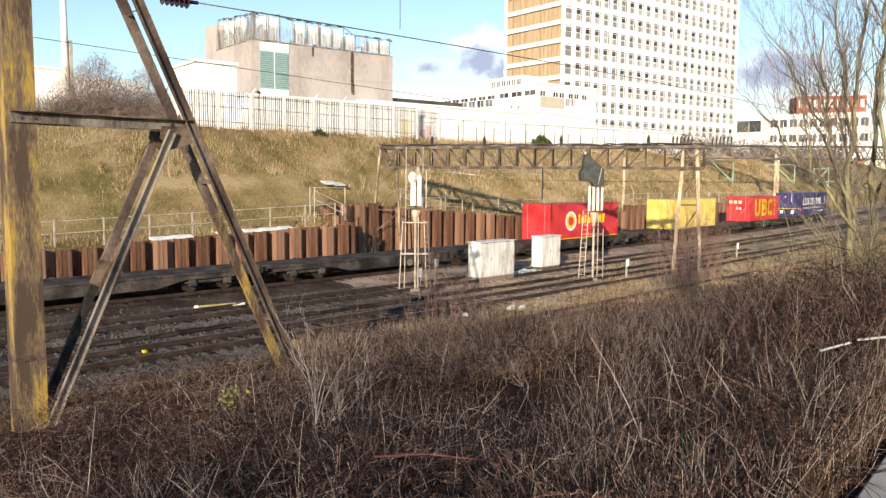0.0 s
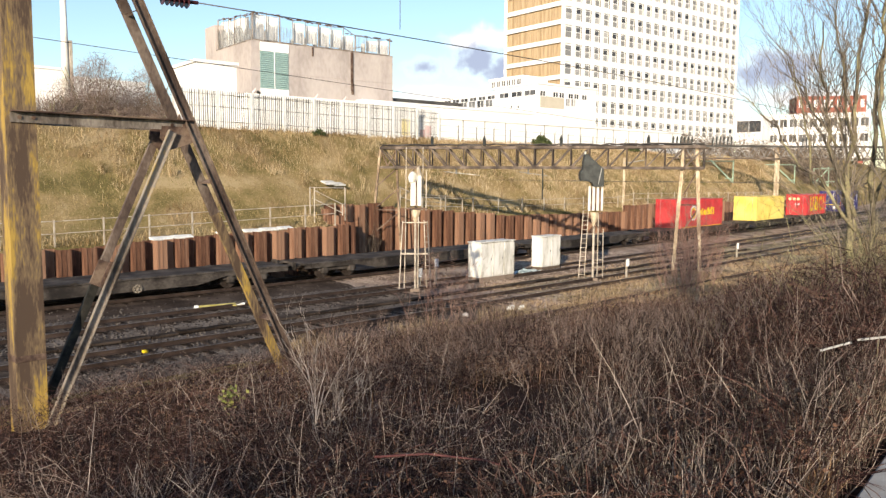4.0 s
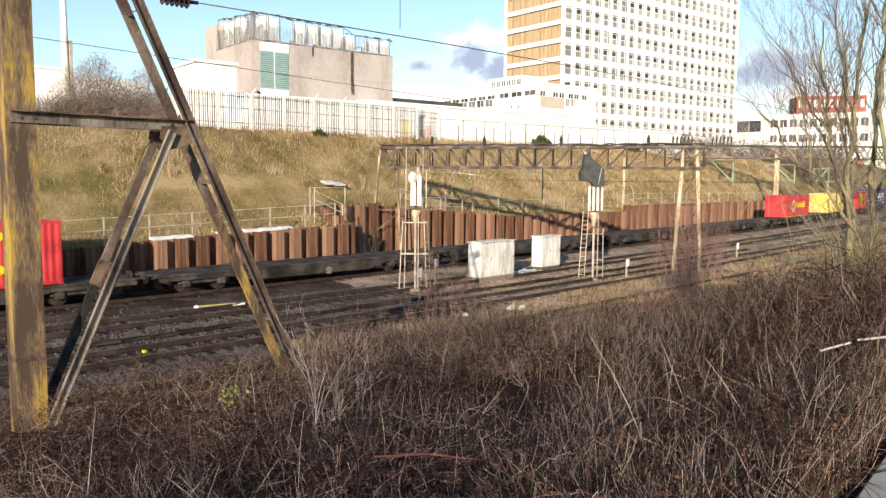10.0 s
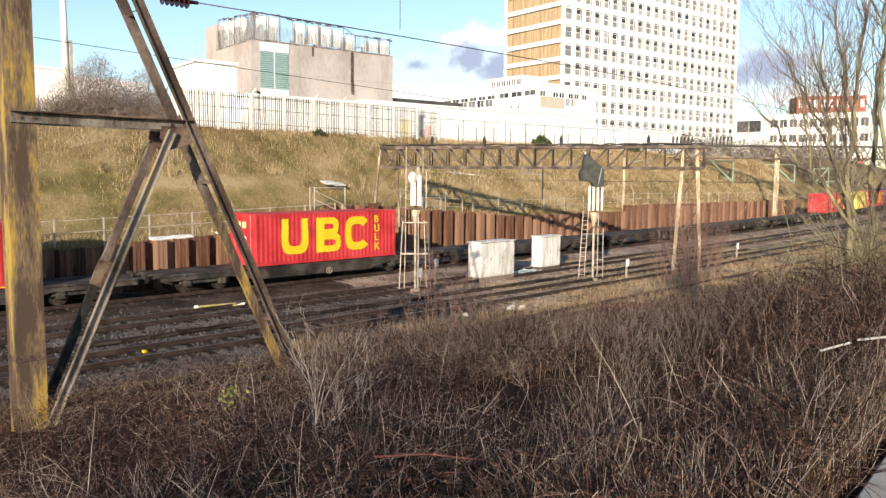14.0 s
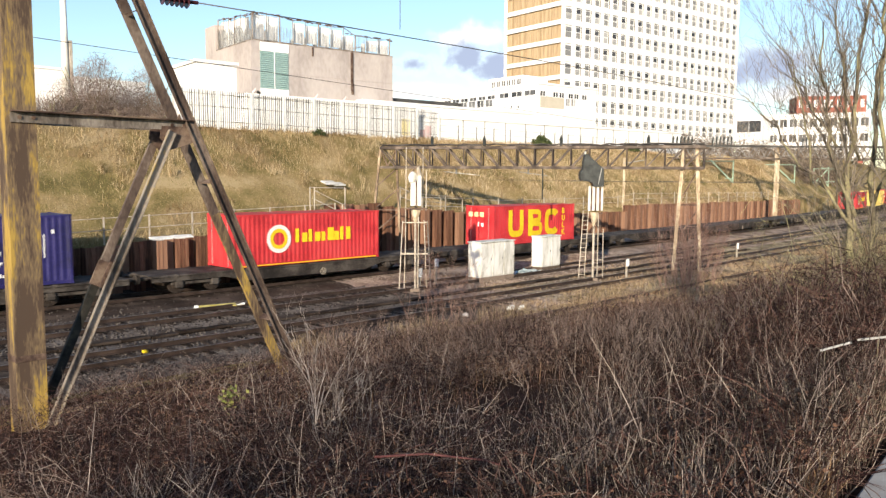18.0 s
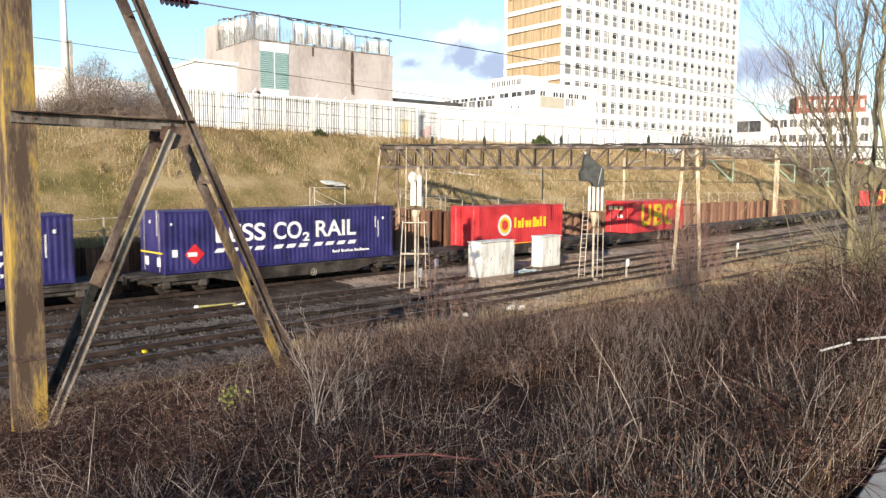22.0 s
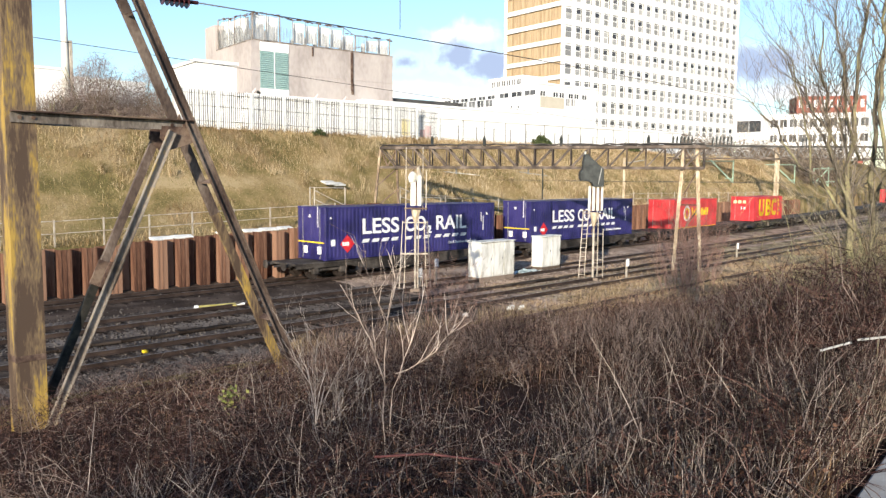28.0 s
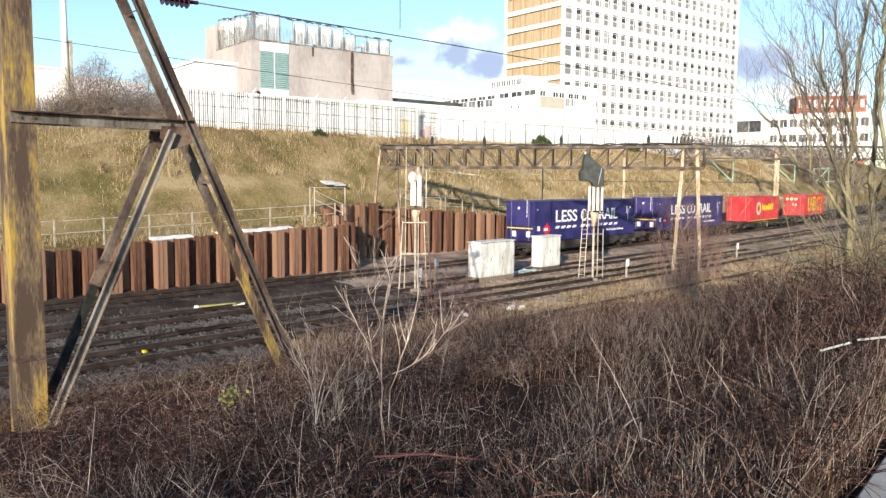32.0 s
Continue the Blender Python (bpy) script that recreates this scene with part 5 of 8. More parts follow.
# pale green tube frames on the far bank
def build_green_frame(x, y, z, w, h, turn):
    th = thing("tube_frame", pose(x, y, z, 0, 0, turn), "pale green steel tube frame with a sloping brace", "frame", "green tube frames")
    for i, (p, q, r) in enumerate((((0, 0, -1.5), (0, 0, h), 0.11), ((-w, 0, h * 0.96), (0.1, 0, h * 0.96), 0.07), ((-w, 0, h * 0.2), (0.1, 0, h * 0.2), 0.07), ((-w * 0.7, 0, h), (0, 0, 0.1), 0.11))):
        bm = bmesh.new()
        rod(bm, p, q, r, n=8)
        part("post" if i == 0 else "brace" if i == 3 else "rail", bm, M_GREENSTEEL, th)


build_green_frame(103.4, 14.62, 4.8, 4.4, 3.1, -45)
build_green_frame(132.8, 17.8, 4.6, 5.2, 3.3, -45)
build_green_frame(156.2, 20.6, 4.1, 5.8, 3.6, -45)
build_green_frame(146.0, 19.6, 4.4, 4.0, 3.0, 140)


def build_far_mast(x, y, h, label):
    th = thing("line_mast", pose(x, y, -0.3), label, "mast", "line masts")
    bm = bmesh.new()
    channel(bm, (0, -0.1, 0), (0, -0.1, h), 0.26, 0.1, (0, -1, 0), 0.03)
    part("mast_post", bm, M_CREAM, th)
    bm = bmesh.new()
    beam(bm, (0, 0, h - 0.5), (0.2, -2.2, h - 0.2), 0.08)
    part("bracket", bm, M_GALV, th)


build_far_mast(66.0, 8.2, 7.6, "pale steel overhead line mast behind the wall")
build_far_mast(101.0, 7.6, 9.0, "pale steel overhead line mast on the curve")


# ---- loose things on the banks and the trackbed ----
def build_slab(name, x, y, z, sx, sy, turn, tilt, mat, label, cat):
    th = thing(name, pose(x, y, z, tilt, 0, turn), label, cat)
    bm = bmesh.new()
    box(bm, -sx / 2, sx / 2, -sy / 2, sy / 2, -0.04, 0.04, bevel=0.012)
    for v in bm.verts:
        v.co.z += 0.03 * noise.noise(v.co * 1.3 + Vector((x, y, 0)))
    part("board", bm, mat, th)


for k in range(2):
    build_slab("bank_slab", 31.65 + 0.75 * k, 9.3 + 0.1 * k, 4.93 - 0.09 * k, 1.0, 0.7, 4 * k, 16, M_CABINET, "pale concrete slab lying on the grassy bank", "slab")
for x, w, t in ((17.3, 1.15, 2), (18.4, 1.1, -3), (20.6, 0.4, 9), (22.45, 1.05, 3), (23.55, 1.1, -2), (24.6, 0.9, 4)):
    build_slab("white_board", x, 3.93, wall_top(x) + 0.03, w, 0.42, t, 14, M_LITTER, "dirty white board lying along the wall top", "board")


def build_sheet():
    x, y = 35.9, -4.5
    th = thing("plastic_sheet", pose(x, y, -0.32, 0, 0, 8), "crumpled pale teal plastic sheet between the cabinets", "sheet")
    rng = random.Random(31)
    nx, ny = 14, 7
    verts = [(-1.0 + 2.0 * i / nx, -0.5 + 1.0 * j / ny, 0.05 + 0.12 * rng.random() + 0.04 * math.sin(i * 1.3 + j)) for i in range(nx + 1) for j in range(ny + 1)]
    faces = [(i * (ny + 1) + j, (i + 1) * (ny + 1) + j, (i + 1) * (ny + 1) + j + 1, i * (ny + 1) + j + 1) for i in range(nx) for j in range(ny)]
    mesh_object("sheeting", verts, faces, M_TEALSHEET, th)


M_TEALSHEET = material("teal_plastic", [(0.16, 0.22, 0.23), (0.30, 0.37, 0.38), (0.45, 0.50, 0.50)], 0.5, scale=2.5, fine=14, bump=0.2)
build_sheet()


def build_pipe_piece():
    th = thing("sleeve_pipe", pose(16.2, -3.8, -0.2, 0, 0, -12), "faded yellow plastic pipe lying beside the rail", "pipe")
    bm = bmesh.new()
    rod(bm, (-0.85, 0, 0), (0.75, 0, 0), 0.09, n=10)
    part("tube", bm, M_PLASTICYEL, th, smooth=False)
    bm = bmesh.new()
    rod(bm, (-1.0, 0, 0), (-0.85, 0, 0), 0.11, n=10)
    part("end_cap", bm, M_LITTER, th)
    bm = bmesh.new()
    rod(bm, (0.75, 0, 0), (1.15, 0, 0.02), 0.05, n=8)
    part("end_cap", bm, M_LITTER, th)


build_pipe_piece()
for n_, (x, y, s, mat, lab) in enumerate(((10.40, -9.75, 0.10, M_YELLOW, "small yellow plastic ball beside the rail"), (21.3, -10.5, 0.12, M_LITTER, "white litter on the ballast"), (22.8, -12.1, 0.14, M_LITTER, "white litter in dry grass"), (25.3, -12.4, 0.20, M_LITTER, "white litter in dry grass"), (25.8, -12.55, 0.16, M_LITTER, "white litter in dry grass"))):
    th = thing("litter_piece", pose(x, y, ground_z(x, y) + s * 0.5, 10 * n_, 20, 40 * n_), lab, "litter")
    bm = bmesh.new()
    bmesh.ops.create_icosphere(bm, subdivisions=1, radius=s, matrix=Matrix.Diagonal((1.2, 0.8, 0.7, 1)))
    for v in bm.verts:
        v.co *= 1 + 0.4 * noise.noise(v.co * 9 + Vector((x, 0, 0)))
    part("scrap", bm, mat, th)


# concrete coping at the camera's feet and a broken pale rail in the brambles
def build_coping():
    th = thing("wall_coping", pose(3.7, -32.59, 0, 0, 0, 6.3), "grey concrete coping of a low wall", "wall", kind="structure")
    for k in range(5):
        bm = bmesh.new()
        box(bm, -0.05 + 1.2 * k, 1.13 + 1.2 * k, -0.62, 0.0, 3.0, 3.4, bevel=0.015)
        part("coping_stone", bm, M_COPING, th)


build_coping()


def build_broken_rail():
    th = thing("broken_rail", label="pale broken timber rail lying in the brambles", category="rail")
    for p, q in (((7.366, -31.385, 3.775), (7.444, -31.619, 3.878)), ((7.458, -31.665, 3.905), (7.535, -31.935, 3.97)), ((7.38, -31.42, 3.775), (7.41, -31.40, 2.8)), ((7.50, -31.82, 3.94), (7.53, -31.81, 2.8))):
        bm = bmesh.new()
        beam(bm, p, q, 0.015 if q[2] > p[2] else 0.008, 0.018 if q[2] > p[2] else 0.008)
        part("rail_piece" if q[2] > p[2] else "prop", bm, M_COPING if q[2] > p[2] else M_BARK, th)


build_broken_rail()


# ---- the freight train ----
SPEED = [(0, -93.99), (2, -83.74), (4, -73.74), (6, -63.98), (8, -54.42), (10, -45.05), (12, -35.83), (14, -26.74), (16, -17.75), (18, -8.85), (20, 0.0), (22, 8.82), (24, 17.63), (26, 26.47), (28, 35.35), (30, 44.30), (32, 53.35)]
DECK = 0.82
TY = 1.25
MOVERS = []


def run_rows(centre, z):
    rows = []
    for t, s in SPEED:
        x = centre + s
        rows.append((float(t), pose(x, TY + off(x), z, 0, 0, heading(x))))
    return rows


def text_mesh(body, size, material, name, parent, m, label="", depth=0.006, stretch=1.0, bold=0.0, width=None):
    cu = bpy.data.curves.new(name, "FONT")
    cu.body, cu.size, cu.extrude, cu.offset = body, size, depth, bold
    cu.align_x = "LEFT"
    tmp = bpy.data.objects.new(name, cu)
    me = bpy.data.meshes.new_from_object(tmp)
    bpy.data.objects.remove(tmp)
    me.materials.clear()
    me.materials.append(material)
    me.name = name
    if width:
        xs = [v.co.x for v in me.vertices]
        stretch = width / (max(xs) - min(xs))
    ob = new(name, me)
    ob.parent = parent
    ob.matrix_basis = m @ Matrix.Diagonal((stretch, 1, 1, 1))
    if label:
        ob["label"] = label
    return ob


def side_pose(x, z, half):
    """On the near long side of a container, reading along the train."""
    return pose(x, -half - 0.012, z, 90, 0, 0)


def corrugated(bm, L, W, H, pitch=0.26, depth=0.02):
    """Side and end walls with vertical ribs, floor and roof, in the thing's space: x -L/2..L/2, z 0..H."""
    def wall(p, u, n, length, z0, z1):
        k = max(4, int(length / pitch))
        st = length / k
        prof = [(0, 0.0)]
        for i in range(k):
            a = i * st
            prof += [(a + st * 0.12, 0.0), (a + st * 0.28, depth), (a + st * 0.62, depth), (a + st * 0.78, 0.0)]
        prof.append((length, 0.0))
        lo = [bm.verts.new(p + u * a - n * dd + Vector((0, 0, z0))) for a, dd in prof]
        hi = [bm.verts.new(p + u * a - n * dd + Vector((0, 0, z1))) for a, dd in prof]
        for i in range(len(prof) - 1):
            bm.faces.new((lo[i], lo[i + 1], hi[i + 1], hi[i]))
    e = 0.12
    h0, h1 = 0.14, H - 0.1
    wall(Vector((-L / 2 + e, -W / 2 + 0.012, 0)), Vector((1, 0, 0)), Vector((0, -1, 0)), L - 2 * e, h0, h1)
    wall(Vector((L / 2 - e, W / 2 - 0.012, 0)), Vector((-1, 0, 0)), Vector((0, 1, 0)), L - 2 * e, h0, h1)
    wall(Vector((L / 2 - 0.012, -W / 2 + e, 0)), Vector((0, 1, 0)), Vector((1, 0, 0)), W - 2 * e, h0, h1)
    box(bm, -L / 2 + e, L / 2 - e, -W / 2 + 0.02, W / 2 - 0.02, H - 0.08, H - 0.03)
    box(bm, -L / 2 + e, L / 2 - e, -W / 2 + 0.02, W / 2 - 0.02, 0.1, 0.16)
    return bm


def build_container(name, centre, L, W, H, mat, label):
    th = thing(name, pose(centre, TY, DECK), label, "container", "containers on the train")
    bm = bmesh.new()
    corrugated(bm, L, W, H)
    part("ribbed_wall", bm, mat, th)
    # frame: posts, top and bottom rails
    for sx in (-1, 1):
        for sy in (-1, 1):
            bm = bmesh.new()
            x, y = sx * (L / 2 - 0.07), sy * (W / 2 - 0.07)
            box(bm, x - 0.07, x + 0.07, y - 0.07, y + 0.07, 0.0, H, bevel=0.012)
            post = part("corner_post", bm, mat, th)
            for z in (0.0, H - 0.12):
                bm = bmesh.new()
                box(bm, x - 0.085, x + 0.085, y - 0.08, y + 0.08, z, z + 0.12, bevel=0.01)
                part("corner_casting", bm, mat, post)
    for sy in (-1, 1):
        for z, h in ((0.02, 0.15), (H - 0.12, 0.10)):
            bm = bmesh.new()
            box(bm, -L / 2 + 0.14, L / 2 - 0.14, sy * (W / 2 - 0.04) - 0.04, sy * (W / 2 - 0.04) + 0.04, z, z + h)
            part("side_rail", bm, mat, th)
    for sx in (-1, 1):
        for z, h in ((0.02, 0.15), (H - 0.14, 0.12)):
            bm = bmesh.new()
            box(bm, sx * (L / 2 - 0.05) - 0.05, sx * (L / 2 - 0.05) + 0.05, -W / 2 + 0.14, W / 2 - 0.14, z, z + h)
            part("end_rail", bm, mat, th)
    # rear doors with lock rods
    for sy in (-1, 1):
        bm = bmesh.new()
        box(bm, -L / 2 + 0.01, -L / 2 + 0.05, min(0.01 * sy, sy * (W / 2 - 0.14)), max(0.01 * sy, sy * (W / 2 - 0.14)), 0.17, H - 0.14, bevel=0.008)
        door = part("door", bm, mat, th)
        for y in (0.28, 0.78):
            bm = bmesh.new()
            rod(bm, (-L / 2 - 0.01, sy * y, 0.1), (-L / 2 - 0.01, sy * y, H - 0.1), 0.018, n=6)
            part("lock_rod", bm, M_GALV if y > 0.5 else mat, door)
    MOVERS.append((th, centre, DECK))
    return th


def blue_container(centre):
    L, W, H = 13.716, 2.5, 2.896
    th = build_container("container", centre, L, W, H, M_CLADBLUE, "dark blue ribbed steel container with white lettering")
    hf = W / 2
    # the big lettering; its last line of small print stays plain bars
    for word, x, z, size, width in (("LESS", -4.38, 1.36, 1.2, 2.72), ("CO", -1.12, 1.36, 1.2, 1.66), ("2", 0.66, 1.18, 0.62, 0.42), ("RAIL", 1.40, 1.36, 1.2, 2.66)):
        text_mesh(word, size, M_WHITE, "lettering", th, side_pose(x, z, hf), "white lettering", bold=0.02, width=width)
    for x0, x1, n in ((-4.4, -1.5, 4), (-1.15, 1.1, 3), (1.3, 4.3, 4)):
        for i in range(n):
            bm = bmesh.new()
            w = (x1 - x0) / n
            a = x0 + i * w
            vs = [bm.verts.new(p) for p in ((a, -hf - 0.016, 0.86), (a + w * 0.68, -hf - 0.016, 0.86), (a + w * 0.88, -hf - 0.016, 1.06), (a + w * 0.2, -hf - 0.016, 1.06))]
            bm.faces.new(vs)
            bmesh.ops.solidify(bm, geom=bm.faces[:], thickness=0.008)
            part("slanted_bar", bm, M_WHITE, th)
    # small print bars
    for a, n in ((2.55, 4), (3.15, 6), (4.05, 8)):
        for i in range(n):
            bm = bmesh.new()
            x = a + i * 0.135
            box(bm, x, x + 0.085, -hf - 0.018, -hf - 0.008, 0.44, 0.60 if i in (0, 3) else 0.55)
            part("print_bar", bm, M_WHITE, th)
    # marks by the corners
    for x, z, w, h in ((-6.35, 0.95, 0.26, 0.34), (5.75, 1.62, 0.05, 0.95), (5.55, 2.0, 0.05, 0.6), (6.1, 2.2, 0.12, 0.16), (-6.5, 2.3, 0.1, 0.1)):
        bm = bmesh.new()
        box(bm, x - w / 2, x + w / 2, -hf - 0.018, -hf - 0.006, z - h / 2, z + h / 2)
        part("marking", bm, M_WHITE, th)
    # hazard diamond
    bm = bmesh.new()
    c = Vector((-5.38, -hf - 0.02, 0.86))
    vs = [bm.verts.new(c + Vector(p)) for p in ((-0.5, 0, 0), (0, 0, -0.5), (0.5, 0, 0), (0, 0, 0.5))]
    bm.faces.new(vs)
    bmesh.ops.solidify(bm, geom=bm.faces[:], thickness=0.008)
    dia = part("hazard_diamond", bm, M_DANGER, th, "red hazard diamond")
    for k in (-1, 0, 1):
        bm = bmesh.new()
        box(bm, c.x - 0.2 + k * 0.16, c.x - 0.1 + k * 0.16 + 0.04, c.y - 0.014, c.y - 0.009, c.z - 0.1, c.z + 0.1)
        part("mark_bar", bm, M_WHITE, dia)
    # end door marks
    for y, z, w, h in ((-0.75, 0.35, 0.34, 0.40), (0.5, 0.35, 0.34, 0.40), (0.1, 2.3, 0.16, 0.16), (-0.62, 1.75, 0.05, 1.2)):
        bm = bmesh.new()
        box(bm, -L / 2 - 0.035, -L / 2 - 0.028, y - w / 2, y + w / 2, z, z + h)
        part("marking", bm, M_WHITE, th)
    bm = bmesh.new()
    box(bm, -L / 2 - 0.045, -L / 2 - 0.03, -hf + 0.1, hf - 0.1, 0.93, 1.0)
    part("reflective_strip", bm, M_YELLOW, th, "yellow strip across the doors")
    return th


def logo_ring(th, x, z, hf):
    n = 26
    for r0, r1, mat, lab, dy in ((0.52, 0.72, M_WHITE, "pale ring mark", 0.018), (0.33, 0.52, M_YELLOW, "yellow ring mark", 0.022)):
        bm = bmesh.new()
        inner = [bm.verts.new((x + r0 * math.cos(2 * math.pi * i / n), -hf - dy, z + r0 * math.sin(2 * math.pi * i / n))) for i in range(n)]
        outer = [bm.verts.new((x + r1 * math.cos(2 * math.pi * i / n), -hf - dy, z + r1 * math.sin(2 * math.pi * i / n))) for i in range(n)]
        for i in range(n):
            bm.faces.new((inner[i], inner[(i + 1) % n], outer[(i + 1) % n], outer[i]))
        bmesh.ops.solidify(bm, geom=bm.faces[:], thickness=0.006)
        part("ring_mark", bm, mat, th, lab)


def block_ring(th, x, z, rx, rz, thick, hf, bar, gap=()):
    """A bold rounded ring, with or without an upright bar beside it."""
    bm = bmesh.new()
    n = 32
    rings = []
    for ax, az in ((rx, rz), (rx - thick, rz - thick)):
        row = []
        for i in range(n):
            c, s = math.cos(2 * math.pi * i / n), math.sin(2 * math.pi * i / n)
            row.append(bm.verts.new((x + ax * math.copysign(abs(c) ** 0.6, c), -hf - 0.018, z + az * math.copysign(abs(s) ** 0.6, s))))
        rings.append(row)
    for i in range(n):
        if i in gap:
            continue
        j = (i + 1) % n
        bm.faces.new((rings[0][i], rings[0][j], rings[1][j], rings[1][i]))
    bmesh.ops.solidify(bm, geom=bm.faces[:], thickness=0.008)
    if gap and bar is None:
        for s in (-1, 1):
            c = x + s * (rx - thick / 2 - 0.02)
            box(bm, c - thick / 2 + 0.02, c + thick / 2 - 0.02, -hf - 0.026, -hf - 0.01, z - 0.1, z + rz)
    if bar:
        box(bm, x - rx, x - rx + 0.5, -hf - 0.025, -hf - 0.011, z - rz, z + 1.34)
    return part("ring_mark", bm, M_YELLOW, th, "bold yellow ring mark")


def red_ring_container(centre):
    L, W, H = 9.2, 2.5, 2.64
    th = build_container("container", centre, L, W, H, M_CLADRED, "red ribbed bulk container with a ring mark")
    hf = W / 2
    logo_ring(th, -2.0, 1.35, hf)
    # brand word as plain bars in its colour
    for i, (w, h) in enumerate(((0.12, 0.62), (0.34, 0.42), (0.22, 0.56), (0.34, 0.42), (0.24, 0.42), (0.42, 0.60), (0.34, 0.42), (0.12, 0.62), (0.30, 0.60))):
        bm = bmesh.new()
        x = -1.0 + i * 0.41
        box(bm, x, x + max(0.2, w * 0.92), -hf - 0.03, -hf - 0.008, 1.12, 1.12 + h * 1.15)
        part("word_bar", bm, M_YELLOW, th)
    bm = bmesh.new()
    box(bm, -L / 2 + 0.2, L / 2 - 0.2, -hf - 0.016, -hf - 0.002, 0.05, 0.10)
    part("reflective_strip", bm, M_YELLOW, th)
    return th


def red_block_container(centre):
    L, W, H = 9.2, 2.5, 2.64
    th = build_container("container", centre, L, W, H, M_CLADRED, "red ribbed bulk container with big yellow block marks")
    hf = W / 2
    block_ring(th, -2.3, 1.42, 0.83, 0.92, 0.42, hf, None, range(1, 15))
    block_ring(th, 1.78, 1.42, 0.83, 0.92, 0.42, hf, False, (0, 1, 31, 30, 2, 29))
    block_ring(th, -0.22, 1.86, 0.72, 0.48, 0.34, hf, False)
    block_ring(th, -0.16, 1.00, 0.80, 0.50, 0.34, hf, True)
    text_mesh("B", 0.55, M_YELLOW, "lettering", th, side_pose(3.0, 1.98, hf), "yellow lettering", bold=0.012)
    text_mesh("U", 0.55, M_YELLOW, "lettering", th, side_pose(3.0, 1.46, hf), "yellow lettering", bold=0.012)
    text_mesh("L", 0.55, M_YELLOW, "lettering", th, side_pose(3.03, 0.95, hf), "yellow lettering", bold=0.012)
    text_mesh("K", 0.55, M_YELLOW, "lettering", th, side_pose(3.0, 0.44, hf), "yellow lettering", bold=0.012)
    # marks on the end
    bm = bmesh.new()
    for k in range(3):
        box(bm, -L / 2 - 0.035, -L / 2 - 0.025, 0.62 - k * 0.5, 0.62 - k * 0.5 + 0.34, 1.9, 2.22)
    part("word_bar", bm, M_PALEYELLOW, th)
    bm = bmesh.new()
    box(bm, -L / 2 - 0.035, -L / 2 - 0.025, 0.05, 0.15, 1.25, 1.55)
    box(bm, -L / 2 - 0.035, -L / 2 - 0.025, -0.35, -0.15, 1.25, 1.5)
    part("print_bar", bm, M_WHITE, th)
    return th


def yellow_container(centre):
    return build_container("container", centre, 9.2, 2.5, 2.64, M_CLADYEL, "plain yellow ribbed bulk container")


# flat wagon: deck, fish-bellied sills, bogies with wheelsets, buffers
WHEELS = []


